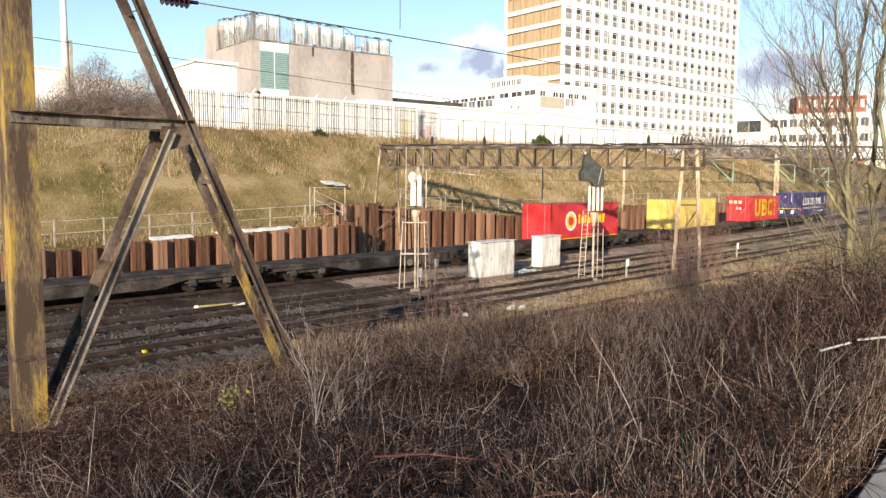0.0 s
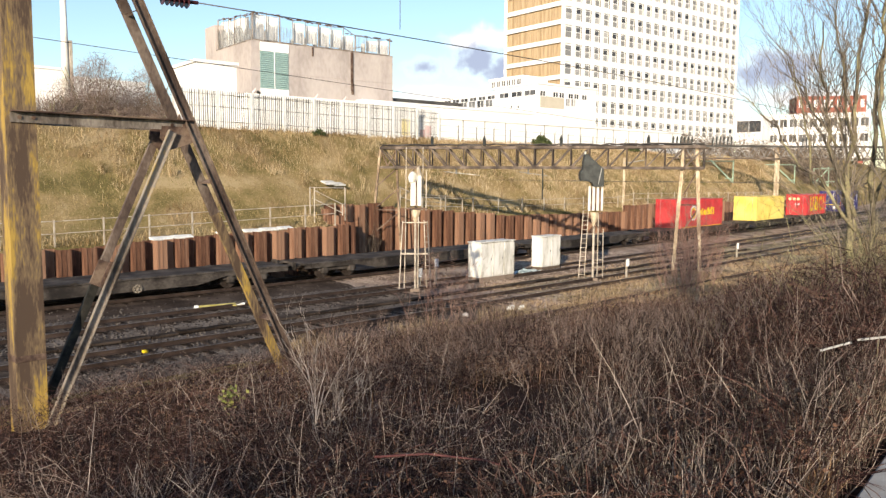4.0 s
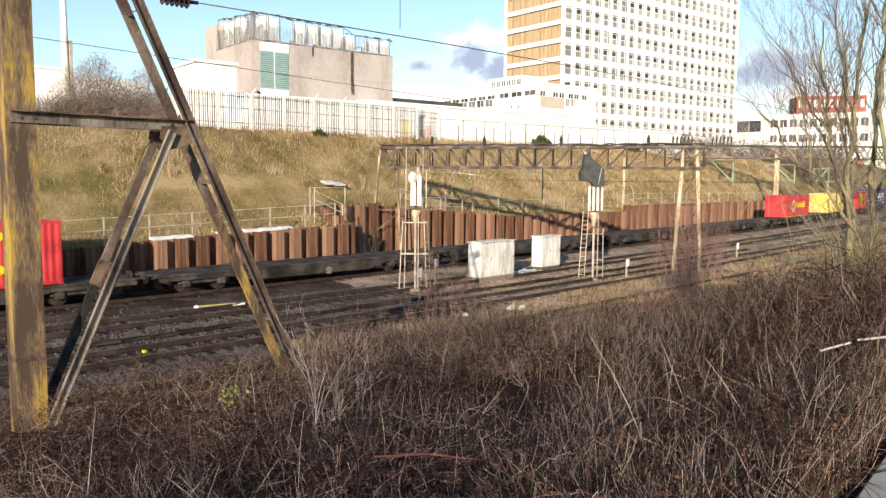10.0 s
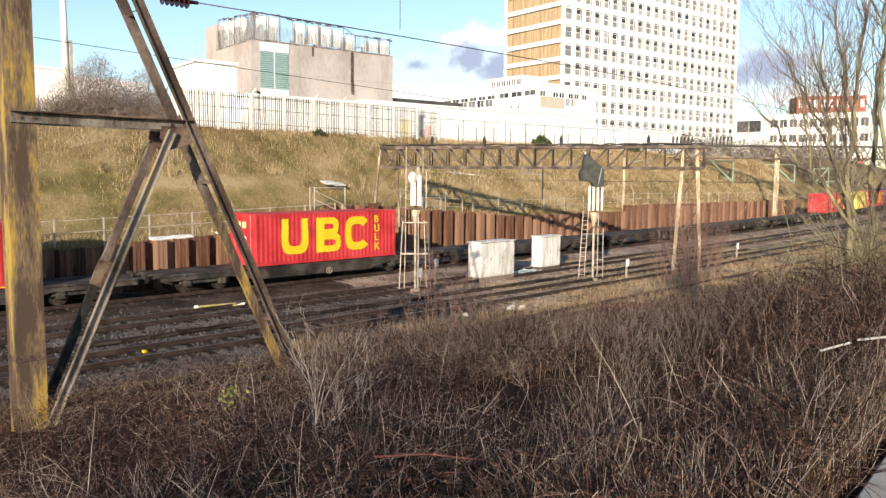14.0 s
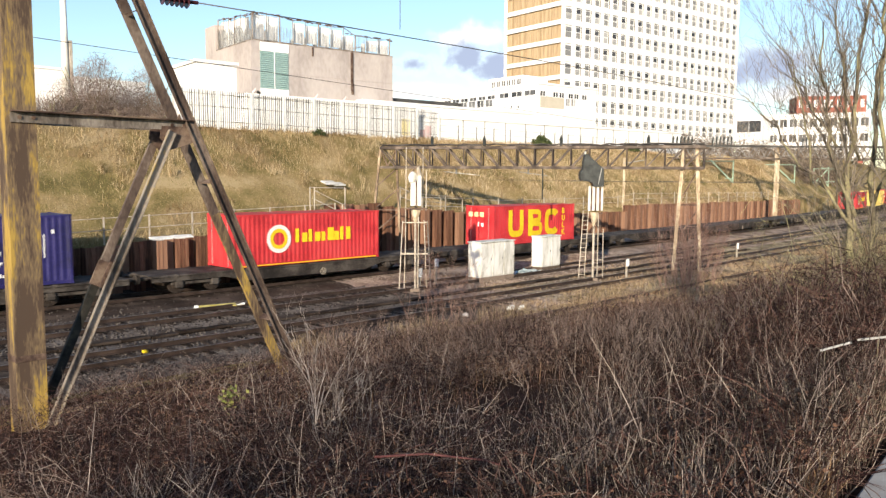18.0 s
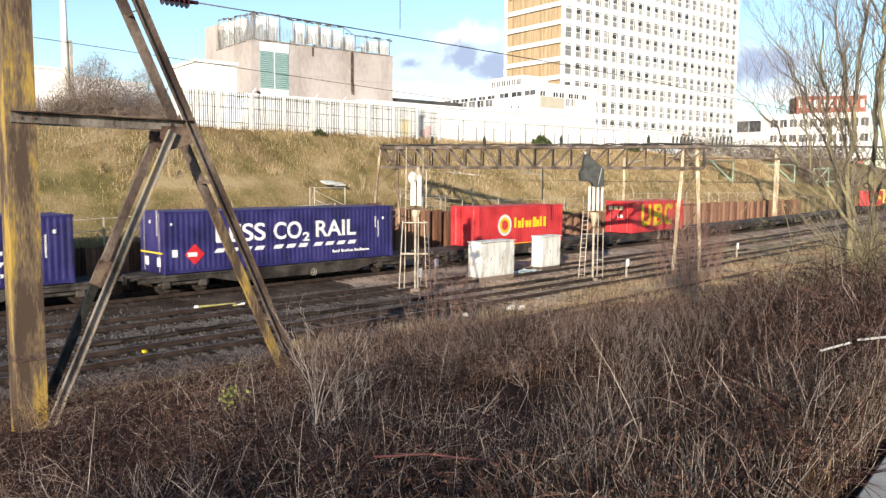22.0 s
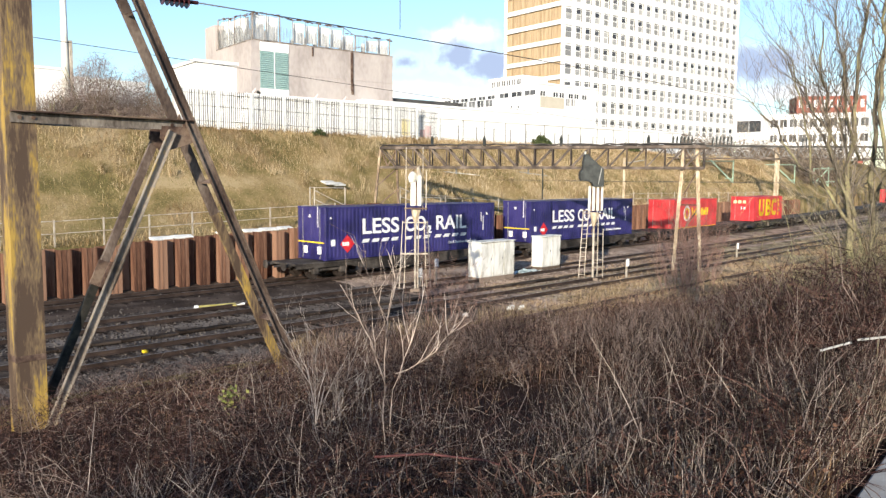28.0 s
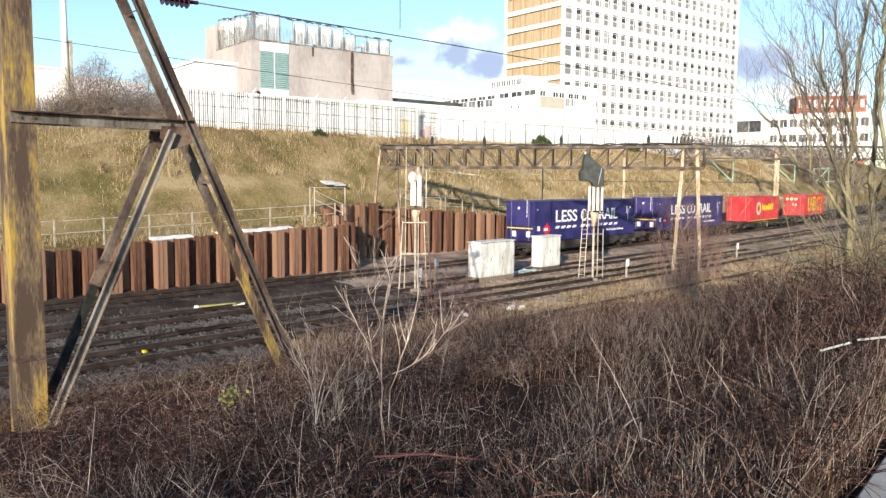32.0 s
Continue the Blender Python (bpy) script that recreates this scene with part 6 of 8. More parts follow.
def build_wagon(centre):
    L = 17.3
    th = thing("container_wagon", pose(centre, TY, 0), "grimy black flat container wagon on two bogies", "wagon", "wagons of the train")
    bm = bmesh.new()
    box(bm, -L / 2, L / 2, -1.22, 1.22, DECK - 0.14, DECK - 0.03)
    part("deck", bm, M_WAGON, th)
    for s in (-1, 1):
        bm = bmesh.new()
        pts = [(-L / 2, DECK - 0.05), (-L / 2, DECK - 0.32), (-L / 2 + 3.6, DECK - 0.32), (-L / 2 + 5.0, DECK - 0.62), (L / 2 - 5.0, DECK - 0.62), (L / 2 - 3.6, DECK - 0.32), (L / 2, DECK - 0.32), (L / 2, DECK - 0.05)]
        vs = [bm.verts.new((x, 1.24 * s, z)) for x, z in pts]
        bm.faces.new(vs)
        bmesh.ops.solidify(bm, geom=bm.faces[:], thickness=0.05 * -s)
        sill = part("side_sill", bm, M_WAGON, th)
        bm = bmesh.new()
        box(bm, -L / 2, L / 2, 1.25 * s - 0.06, 1.25 * s + 0.06, DECK - 0.1, DECK - 0.04)
        part("flange", bm, M_WAGON, sill)
        for i in range(9):
            bm = bmesh.new()
            x = -L / 2 + 1.2 + i * (L - 2.4) / 8
            box(bm, x - 0.08, x + 0.08, 1.27 * s - 0.05, 1.27 * s + 0.05, DECK - 0.12, DECK + 0.0)
            part("spigot", bm, M_WAGON, sill)
        bm = bmesh.new()
        bmesh.ops.create_cone(bm, cap_ends=False, segments=16, radius1=0.19, radius2=0.19, depth=0.02, matrix=pose(0.75 if s < 0 else -0.75, 1.33 * s, DECK - 0.5, 90))
        bmesh.ops.solidify(bm, geom=bm.faces[:], thickness=0.03)
        for q in range(3):
            w = q * math.pi / 3
            e = Vector((math.cos(w) * 0.18, 0, math.sin(w) * 0.18))
            c = Vector((0.75 if s < 0 else -0.75, 1.33 * s, DECK - 0.5))
            beam(bm, c - e, c + e, 0.025)
        part("brake_wheel", bm, M_WHITEPOLE, th, "small pale hand brake wheel")
    for sx in (-1, 1):
        bogie = thing("bogie", pose(sx * (L / 2 - 2.3), 0, RAIL_TOP))
        bogie.parent = th
        b2 = bmesh.new()
        for s in (-1, 1):
            box(b2, -1.25, 1.25, 1.0 * s - 0.07, 1.0 * s + 0.07, 0.42, 0.62, bevel=0.03)
            for x in (-0.9, 0.9):
                box(b2, x - 0.18, x + 0.18, 1.05 * s - 0.12, 1.05 * s + 0.12, 0.3, 0.66, bevel=0.03)
        box(b2, -0.3, 0.3, -1.0, 1.0, 0.45, DECK - RAIL_TOP - 0.16, bevel=0.03)
        part("bogie_frame", b2, M_WAGON, bogie)
        for x in (-0.9, 0.9):
            bw = bmesh.new()
            for s in (-0.75, 0.75):
                rod(bw, (0, s - 0.065, 0), (0, s + 0.065, 0), 0.42, n=20)
                for q in range(4):
                    w = q * math.pi / 2
                    box(bw, 0.22 * math.cos(w) - 0.05, 0.22 * math.cos(w) + 0.05, s - 0.085, s + 0.085, 0.22 * math.sin(w) - 0.05, 0.22 * math.sin(w) + 0.05)
            rod(bw, (0, -1.0, 0), (0, 1.0, 0), 0.08, n=10)
            ws = part("wheelset", bw, M_WHEEL, bogie)
            ws.matrix_basis = pose(x, 0, 0.42)
            WHEELS.append((ws, x))
        for s in (-0.86, 0.86):
            bm = bmesh.new()
            x = sx * L / 2
            rod(bm, (x, s, DECK - 0.14), (x + sx * 0.42, s, DECK - 0.14), 0.09, n=8)
            rod(bm, (x + sx * 0.42, s, DECK - 0.14), (x + sx * 0.46, s, DECK - 0.14), 0.23, n=12)
            part("buffer", bm, M_WAGON, th)
        bm = bmesh.new()
        rod(bm, (sx * L / 2, 0, DECK - 0.2), (sx * (L / 2 + 0.48), 0, DECK - 0.2), 0.06, n=6)
        part("coupling_hook", bm, M_WAGON, th)
    MOVERS.append((th, centre, 0.0))
    return th


PITCH_W = 18.28
for k in range(12):
    build_wagon(-4.1 + PITCH_W * k)
blue_container(-10.82 + 6.858)
blue_container(6.79 + 6.858)
red_ring_container(27.92 + 4.6)
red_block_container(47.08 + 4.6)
red_ring_container(138.4 + 4.6)
yellow_container(156.95 + 4.6)
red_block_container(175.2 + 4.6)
blue_container(191.2 + 6.858)


# ---- plants ----
def sticks(name, P, R, material, sides=3, kind="stuff", label="", category="", parent=None):
    """Many tapered polylines in one mesh. P: (n, k, 3) points, R: (n, k) radii."""
    P, R = np.asarray(P, float), np.asarray(R, float)
    n, k, _ = P.shape
    T = np.gradient(P, axis=1)
    T /= np.linalg.norm(T, axis=2, keepdims=True) + 1e-9
    ref = np.where(np.abs(T[:, :1, 2:3]) < 0.8, np.array((0.0, 0.0, 1.0)), np.array((1.0, 0.0, 0.0)))
    A = np.cross(T, np.broadcast_to(ref, T.shape))
    A /= np.linalg.norm(A, axis=2, keepdims=True) + 1e-9
    B = np.cross(T, A)
    rings = []
    for s in range(sides):
        w = 2 * math.pi * s / sides
        rings.append(P + R[..., None] * (A * math.cos(w) + B * math.sin(w)))
    V = np.stack(rings, axis=2).reshape(-1, 3)
    i = np.arange(n)[:, None, None] * (k * sides)
    j = np.arange(k - 1)[None, :, None] * sides
    s = np.arange(sides)[None, None, :]
    s2 = (s + 1) % sides
    F = np.stack([i + j + s, i + j + s2, i + j + sides + s2, i + j + sides + s], axis=-1).reshape(-1, 4)
    return quads(name, V, F, material, kind, label, category, parent)


def quads(name, V, F, material, kind="stuff", label="", category="", parent=None, smooth=True):
    me = bpy.data.meshes.new(name)
    me.vertices.add(len(V))
    me.vertices.foreach_set("co", np.ascontiguousarray(V, np.float32).ravel())
    me.loops.add(F.size)
    me.loops.foreach_set("vertex_index", np.ascontiguousarray(F, np.int32).ravel())
    me.polygons.add(len(F))
    me.polygons.foreach_set("loop_start", np.arange(0, F.size, F.shape[1], dtype=np.int32))
    me.update(calc_edges=True)
    me.validate()
    me.materials.append(material)
    if smooth:
        me.polygons.foreach_set("use_smooth", np.ones(len(me.polygons), bool))
    ob = new(name, me)
    ob.parent = parent
    return tagged(ob, label, category, kind=kind)


RNG = np.random.default_rng(42)


def ground_array(X, Y):
    return np.array([ground_z(float(x), float(y)) for x, y in zip(X, Y)])


def near_scatter(n, r0, r1, a0, a1, power=1.0):
    """Places on the near bank, thicker towards the wall where one looks over it. Angles from the y axis towards x."""
    u = RNG.random(n)
    r = r0 * (r1 / r0) ** (u ** power)
    a = np.radians(RNG.uniform(a0, a1, n))
    X, Y = np.sin(a) * r, -33.95 + np.cos(a) * r
    keep = (Y - np.array([off(x) for x in X]) < -13.2 - 5.0 * np.clip((X - 17) / 8, 0, 1)) & ~((X > 3.2) & (X < 4.6) & (np.abs(Y + 20.6) < 0.5)) & ~((X > 3.4) & (Y < -32.38 + 0.11 * (X - 4.9)))
    return X[keep], Y[keep]


def patchy(X, Y, f, seed=0.0):
    return np.array([noise.noise((x * f, y * f, seed)) for x, y in zip(X, Y)])


def upright(X, Y, h, lean, r, k=4, sink=0.05, curl=0.12):
    n = len(X)
    Z = ground_array(X, Y) - sink
    t = np.linspace(0, 1, k)
    az = RNG.uniform(0, 2 * np.pi, n)
    le = RNG.normal(0, lean, n)
    dx, dy = np.cos(az) * le, np.sin(az) * le
    cu = RNG.normal(0, curl, (n, 2))
    P = np.zeros((n, k, 3))
    P[..., 0] = X[:, None] + (dx[:, None] * t + cu[:, :1] * t ** 2) * h[:, None]
    P[..., 1] = Y[:, None] + (dy[:, None] * t + cu[:, 1:] * t ** 2) * h[:, None]
    P[..., 2] = Z[:, None] + t * h[:, None] * np.sqrt(np.maximum(0.15, 1 - le ** 2))[:, None]
    R = r[:, None] * (1 - 0.75 * t)
    return P, R


def arching(X, Y, ln, r, k=8):
    """Canes that rise, arch over and droop."""
    n = len(X)
    Z = ground_array(X, Y)
    az = RNG.uniform(0, 2 * np.pi, n)
    t = np.linspace(0, 1, k)
    rise = RNG.uniform(0.35, 0.95, n)
    P = np.zeros((n, k, 3))
    run = ln[:, None] * t * 0.85
    wob = RNG.normal(0, 0.10, (n, 1)) * np.sin(t * 5) * ln[:, None]
    P[..., 0] = X[:, None] + np.cos(az)[:, None] * run - np.sin(az)[:, None] * wob
    P[..., 1] = Y[:, None] + np.sin(az)[:, None] * run + np.cos(az)[:, None] * wob
    P[..., 2] = Z[:, None] + rise[:, None] * ln[:, None] * (1.9 * t - 1.75 * t ** 2) * 0.75
    R = r[:, None] * (1 - 0.7 * t)
    return P, R


def tangle(X, Y, z0, z1, ln, r):
    """Loose crossing twigs, three points each."""
    n = len(X)
    Z = ground_array(X, Y) + RNG.uniform(z0, z1, n) * RNG.random(n) ** 0.4
    d = RNG.normal(0, 1, (n, 3)) * np.array((1, 1, 0.85))
    d /= np.linalg.norm(d, axis=1)[:, None]
    e = RNG.normal(0, 0.18, (n, 3))
    P = np.zeros((n, 3, 3))
    c = np.stack([X, Y, Z], 1)
    P[:, 0] = c - d * ln[:, None] / 2
    P[:, 1] = c + e * ln[:, None]
    P[:, 2] = c + d * ln[:, None] / 2
    R = r[:, None] * np.array((1.0, 0.8, 0.45))
    return P, R


def leaves(X, Y, z0, z1, size):
    n = len(X)
    Z = ground_array(X, Y) + z0 + (z1 - z0) * RNG.random(n) ** 0.7
    c = np.stack([X, Y, Z], 1)
    a = RNG.normal(0, 1, (n, 3))
    a /= np.linalg.norm(a, axis=1)[:, None]
    b = np.cross(a, RNG.normal(0, 1, (n, 3)))
    b /= np.linalg.norm(b, axis=1)[:, None] + 1e-9
    nn = np.cross(a, b)
    s = size[:, None]
    V = np.stack([c - a * s, c + b * s * 0.55 + nn * s * 0.25, c + a * s, c - b * s * 0.55 + nn * s * 0.25], 1).reshape(-1, 3)
    F = np.arange(4 * n).reshape(-1, 4)
    return V, F


def blades(X, Y, h, w, lean=0.45, Z=None):
    """Grass blades: two bent quads each."""
    n = len(X)
    Z = ground_array(X, Y) - 0.02 if Z is None else Z
    az = RNG.uniform(0, 2 * np.pi, n)
    le = np.abs(RNG.normal(0, lean, n)) * h
    d = np.stack([np.cos(az), np.sin(az), np.zeros(n)], 1)
    sd = RNG.uniform(0, 2 * np.pi, n)
    s = np.stack([np.cos(sd), np.sin(sd), np.zeros(n)], 1) * (w / 2)[:, None]
    c = np.stack([X, Y, Z], 1)
    up = np.array((0, 0, 1.0))
    m = c + d * (le * 0.3)[:, None] + up * (h * 0.6)[:, None]
    t = c + d * le[:, None] + up * (h * 0.95)[:, None]
    V = np.stack([c - s, c + s, m + s * 0.8, m - s * 0.8, t + s * 0.15, t - s * 0.15], 1).reshape(-1, 3)
    i = np.arange(n)[:, None] * 6
    F = np.concatenate([i + np.array([0, 1, 2, 3]), i + np.array([3, 2, 4, 5])], 0)
    return V, F


# hollows in the thicket where the ground lies in deep shade: x, y, radius
HOLLOWS = ((4.55, -29.35, 0.75), (3.75, -30.1, 0.55), (8.7, -27.1, 1.5), (6.7, -28.6, 0.7), (3.1, -28.0, 0.5), (8.2, -29.6, 0.6), (8.9, -26.4, 1.2), (7.4, -27.7, 1.2), (6.2, -28.7, 0.8))


def fullness(X, Y):
    f = np.ones(len(X))
    for hx, hy, hr in HOLLOWS:
        f *= 1 - 0.86 * np.exp(-((X - hx) ** 2 + (Y - hy) ** 2) / hr ** 2)
    return f


def thin_out(X, Y, f, seed, lo, hi):
    """Clumps and gaps: keeps a place by coarse noise and by the hollows."""
    keep = (patchy(X, Y, f, seed) > RNG.uniform(lo, hi, len(X))) & (RNG.random(len(X)) < fullness(X, Y))
    return X[keep], Y[keep]


def bearing(X, Y):
    return np.degrees(np.arctan2(X, Y + 33.95))


def curled(X, Y, z0, z1, ln, r, rise=0.6, k=4):
    """Bent twigs that start in the thicket and curl as they rise."""
    n = len(X)
    t = np.linspace(0, 1, k)
    base = np.stack([X, Y, ground_array(X, Y) + RNG.uniform(z0, z1, n)], 1)
    d = RNG.normal(0, 0.75, (n, 3))
    d[:, 2] = np.abs(d[:, 2]) * 0.6 + (rise + np.clip((bearing(X, Y) - 46) / 7, 0, 2.2)) * RNG.random(n)
    d /= np.linalg.norm(d, axis=1)[:, None]
    b = np.cross(d, RNG.normal(0, 1, (n, 3)))
    b /= np.linalg.norm(b, axis=1)[:, None] + 1e-9
    c = np.cross(d, b)
    P = base[:, None] + (d[:, None] * t[:, None] + b[:, None] * (RNG.normal(0, 0.42, (n, 1)) * t ** 2)[..., None] + c[:, None] * (RNG.normal(0, 0.12, (n, 1)) * np.sin(t * 6))[..., None]) * ln[:, None, None]
    R = r[:, None] * (1 - 0.65 * t)
    return P, R


def side_twigs(P, R, each, ln):
    """Thin side shoots on the upper part of standing stalks."""
    n, k, _ = P.shape
    i = np.repeat(np.arange(n), each)
    m = len(i)
    j = RNG.integers(k // 2 - 1, k - 1, m)
    base = P[i, j]
    axis = P[i, j + 1] - base
    axis /= np.linalg.norm(axis, axis=1)[:, None] + 1e-9
    d = axis + RNG.normal(0, 0.55, (m, 3))
    d /= np.linalg.norm(d, axis=1)[:, None]
    l = ln * RNG.uniform(0.4, 1.2, m)
    bend = RNG.normal(0, 0.12, (m, 3))
    Q = np.stack([base, base + d * (l * 0.5)[:, None] + bend * (l * 0.3)[:, None], base + d * l[:, None] + bend * l[:, None] + np.array((0, 0, 0.12)) * l[:, None]], 1)
    S = np.maximum(R[i, j] * 0.7, 0.0012)[:, None] * np.array((1.0, 0.75, 0.4))
    return Q, S


def near_bank_plants():
    # bramble thicket: canes, crossing twigs, withered leaves
    X, Y = near_scatter(3000, 3.6, 27, 12, 82)
    keep = RNG.random(len(X)) < fullness(X, Y)
    X, Y = X[keep], Y[keep]
    ln = RNG.uniform(0.6, 1.8, len(X))
    P, R = arching(X, Y, ln, RNG.uniform(0.003, 0.0065, len(X)))
    sticks("bramble_canes", P, R, M_BRAMBLE, 3, label="dense thicket of dark bare bramble canes", category="brambles")
    X, Y = thin_out(*near_scatter(52000, 3.4, 30, 10, 84), 0.55, 12.0, -0.9, 0.0)
    P, R = tangle(X, Y, 0.0, 0.75, RNG.uniform(0.1, 0.45, len(X)), RNG.uniform(0.0016, 0.004, len(X)))
    sticks("bramble_twigs", P, R, M_BRAMBLE, 3, label="tangle of dead bramble twigs", category="brambles")
    X, Y = thin_out(*near_scatter(70000, 3.4, 30, 10, 84), 0.55, 12.0, -0.9, 0.05)
    V, F = leaves(X, Y, 0.02, 0.62, RNG.uniform(0.008, 0.024, len(X)))
    quads("withered_leaves", V, F, M_LEAF, label="withered brown bramble leaves", category="leaves", smooth=False)
    # bent grey twigs over the thicket, in clumps
    X, Y = thin_out(*near_scatter(30000, 3.5, 22, 10, 84), 0.8, 71.0, -0.55, 0.35)
    P, R = curled(X, Y, 0.05, 0.6, RNG.uniform(0.12, 0.5, len(X)), 0.0016 + 0.0030 * RNG.random(len(X)) ** 1.6)
    sticks("bent_twigs", P, R, M_GREYTWIG, 3, label="bent grey dead twigs over the brambles", category="twigs")
    # a higher, darker bramble mound below the bare tree
    X, Y = near_scatter(40000, 8.0, 15.5, 58, 83)
    a = bearing(X, Y)
    top = np.clip((a - 55) / 11, 0.25, 1.15) * (1 + 0.4 * patchy(X, Y, 0.7, 17.0))
    k = len(X) // 2
    P, R = tangle(X[:k], Y[:k], 0.2, 1.35 * top[:k], RNG.uniform(0.12, 0.5, k), RNG.uniform(0.0018, 0.0046, k))
    sticks("bramble_twigs", P, R, M_BRAMBLE, 3, label="high mound of bramble twigs below the bare tree", category="brambles")
    V, F = leaves(X[k:], Y[k:], 0.2, 1.2 * top[k:], RNG.uniform(0.007, 0.017, len(X) - k))
    quads("withered_leaves", V, F, M_LEAF, label="withered leaves on the bramble mound", category="leaves", smooth=False)
    X, Y = near_scatter(3600, 8.0, 14.5, 57, 83)
    top = np.clip((bearing(X, Y) - 53) / 11, 0.3, 1.2)
    P, R = curled(X, Y, 0.3, 0.9, RNG.uniform(0.2, 0.7, len(X)) * top, RNG.uniform(0.002, 0.0048, len(X)), 0.9)
    P[..., 2] += (0.35 * (top - 0.5) * RNG.random(len(X)))[:, None]
    sticks("bent_twigs", P, R, M_GREYTWIG, 3, label="bent grey twigs on the bramble mound", category="twigs")
    # pale dead stalks, thickest on the right of the bank
    X, Y = near_scatter(34000, 3.6, 26, 14, 82)
    a, far = bearing(X, Y), np.hypot(X, Y + 33.95)
    keep = RNG.random(len(X)) < fullness(X, Y) * np.clip(0.14 + 0.28 * (a - 46) / 26 + 1.1 * patchy(X, Y, 0.75, 2.0), 0.06, 0.8) * np.clip(1.5 - far / 9.0, 0.16, 1) * np.where((a > 58) & (far < 8), 0.6, 1.0)
    X, Y = X[keep], Y[keep]
    h = RNG.uniform(0.3, 0.95, len(X)) * (1 + 0.35 * patchy(X, Y, 0.4, 5.0))
    P, R = upright(X, Y, h, 0.34, 0.0022 + 0.0052 * RNG.random(len(X)) ** 2.0, 5, curl=0.2)
    sticks("dead_stalks", P, R, M_STALK, 3, label="pale dead grass stalks standing among brambles", category="dead stalks")
    # a stand of short pale straw at the foot of the bank wall
    X, Y = near_scatter(21000, 4.0, 10.5, 49, 80)
    keep = (patchy(X, Y, 0.9, 83.0) > RNG.uniform(-0.25, 0.4, len(X))) & (RNG.random(len(X)) < fullness(X, Y))
    X, Y = X[keep], Y[keep]
    P, R = upright(X, Y, RNG.uniform(0.25, 0.75, len(X)), 0.22, RNG.uniform(0.0022, 0.005, len(X)), 4, curl=0.12)
    sticks("straw_stand", P, R, M_STRAWSTALK, 3, label="stand of short pale straw stalks", category="dead stalks")
    # tall forked weeds
    for n, r0, r1, a0, a1, h0, h1 in ((120, 7.0, 13.0, 50, 70, 0.7, 1.4), (150, 5.0, 14.0, 18, 50, 0.4, 0.95)):
        X, Y = near_scatter(n, r0, r1, a0, a1)
        keep = RNG.random(len(X)) < fullness(X, Y)
        X, Y = X[keep], Y[keep]
        P, R = upright(X, Y, RNG.uniform(h0, h1, len(X)), 0.3, RNG.uniform(0.0045, 0.0085, len(X)), 7, curl=0.22)
        sticks("forked_weeds", P, R, M_STALK, 4, label="tall pale forked weed stems above the brambles", category="dead stalks")
        Q, S = side_twigs(P, R, 5, 0.28)
        sticks("forked_weeds", Q, S, M_STALK, 3, label="side shoots of tall pale weed stems", category="dead stalks")
    # a few long pale canes that stick out of the thicket
    X, Y = near_scatter(170, 4.6, 20, 16, 80)
    keep = RNG.random(len(X)) < 0.25 + fullness(X, Y)
    X, Y = X[keep], Y[keep]
    P, R = upright(X, Y, RNG.uniform(0.5, 1.25, len(X)), 0.55, RNG.uniform(0.004, 0.008, len(X)), 6, curl=0.2)
    sticks("pale_canes", P, R, M_STALK, 4, label="long pale bent canes above the thicket", category="canes")
    X, Y = near_scatter(70, 4.2, 9.0, 14, 76)
    P, R = arching(X, Y, RNG.uniform(0.4, 1.1, len(X)), RNG.uniform(0.0035, 0.007, len(X)), 9)
    P[..., 2] += 0.25
    sticks("pale_canes", P, R, M_GREYTWIG, 5, label="long arching grey bramble canes", category="canes")
    # fine pale twigs and bits of straw caught in the thicket
    X, Y = thin_out(*near_scatter(9000, 3.4, 26, 10, 62), 0.55, 12.0, -0.12, -0.11)
    P, R = tangle(X, Y, 0.1, 0.85, RNG.uniform(0.06, 0.3, len(X)), RNG.uniform(0.001, 0.0028, len(X)))
    sticks("pale_twigs", P, R, M_STALK, 3, label="fine pale twigs caught in the brambles", category="twigs")
    # dry grass blades in tufts
    X, Y = near_scatter(52000, 3.8, 30, 12, 82)
    keep = (patchy(X, Y, 0.7, 9.0) + 0.005 * (bearing(X, Y) - 50) > 0.16) & (RNG.random(len(X)) < fullness(X, Y))
    X, Y = X[keep], Y[keep]
    V, F = blades(X, Y, RNG.uniform(0.2, 0.6, len(X)), RNG.uniform(0.004, 0.009, len(X)))
    quads("bank_grass", V, F, M_DRYBLADE, label="dry straw coloured grass on the near bank", category="grass")
    # pale grass on the crest of the bank above the tracks
    X, Y = near_scatter(11000, 13.5, 19.0, 35, 60)
    keep = (patchy(X, Y, 0.8, 27.0) > RNG.uniform(-0.1, 0.3, len(X))) & (RNG.random(len(X)) < fullness(X, Y))
    X, Y = X[keep], Y[keep]
    V, F = blades(X, Y, RNG.uniform(0.15, 0.5, len(X)), RNG.uniform(0.006, 0.012, len(X)), 0.6)
    quads("bank_grass", V, F, M_CREST, label="brown dead grass on the crest of the near bank", category="grass")


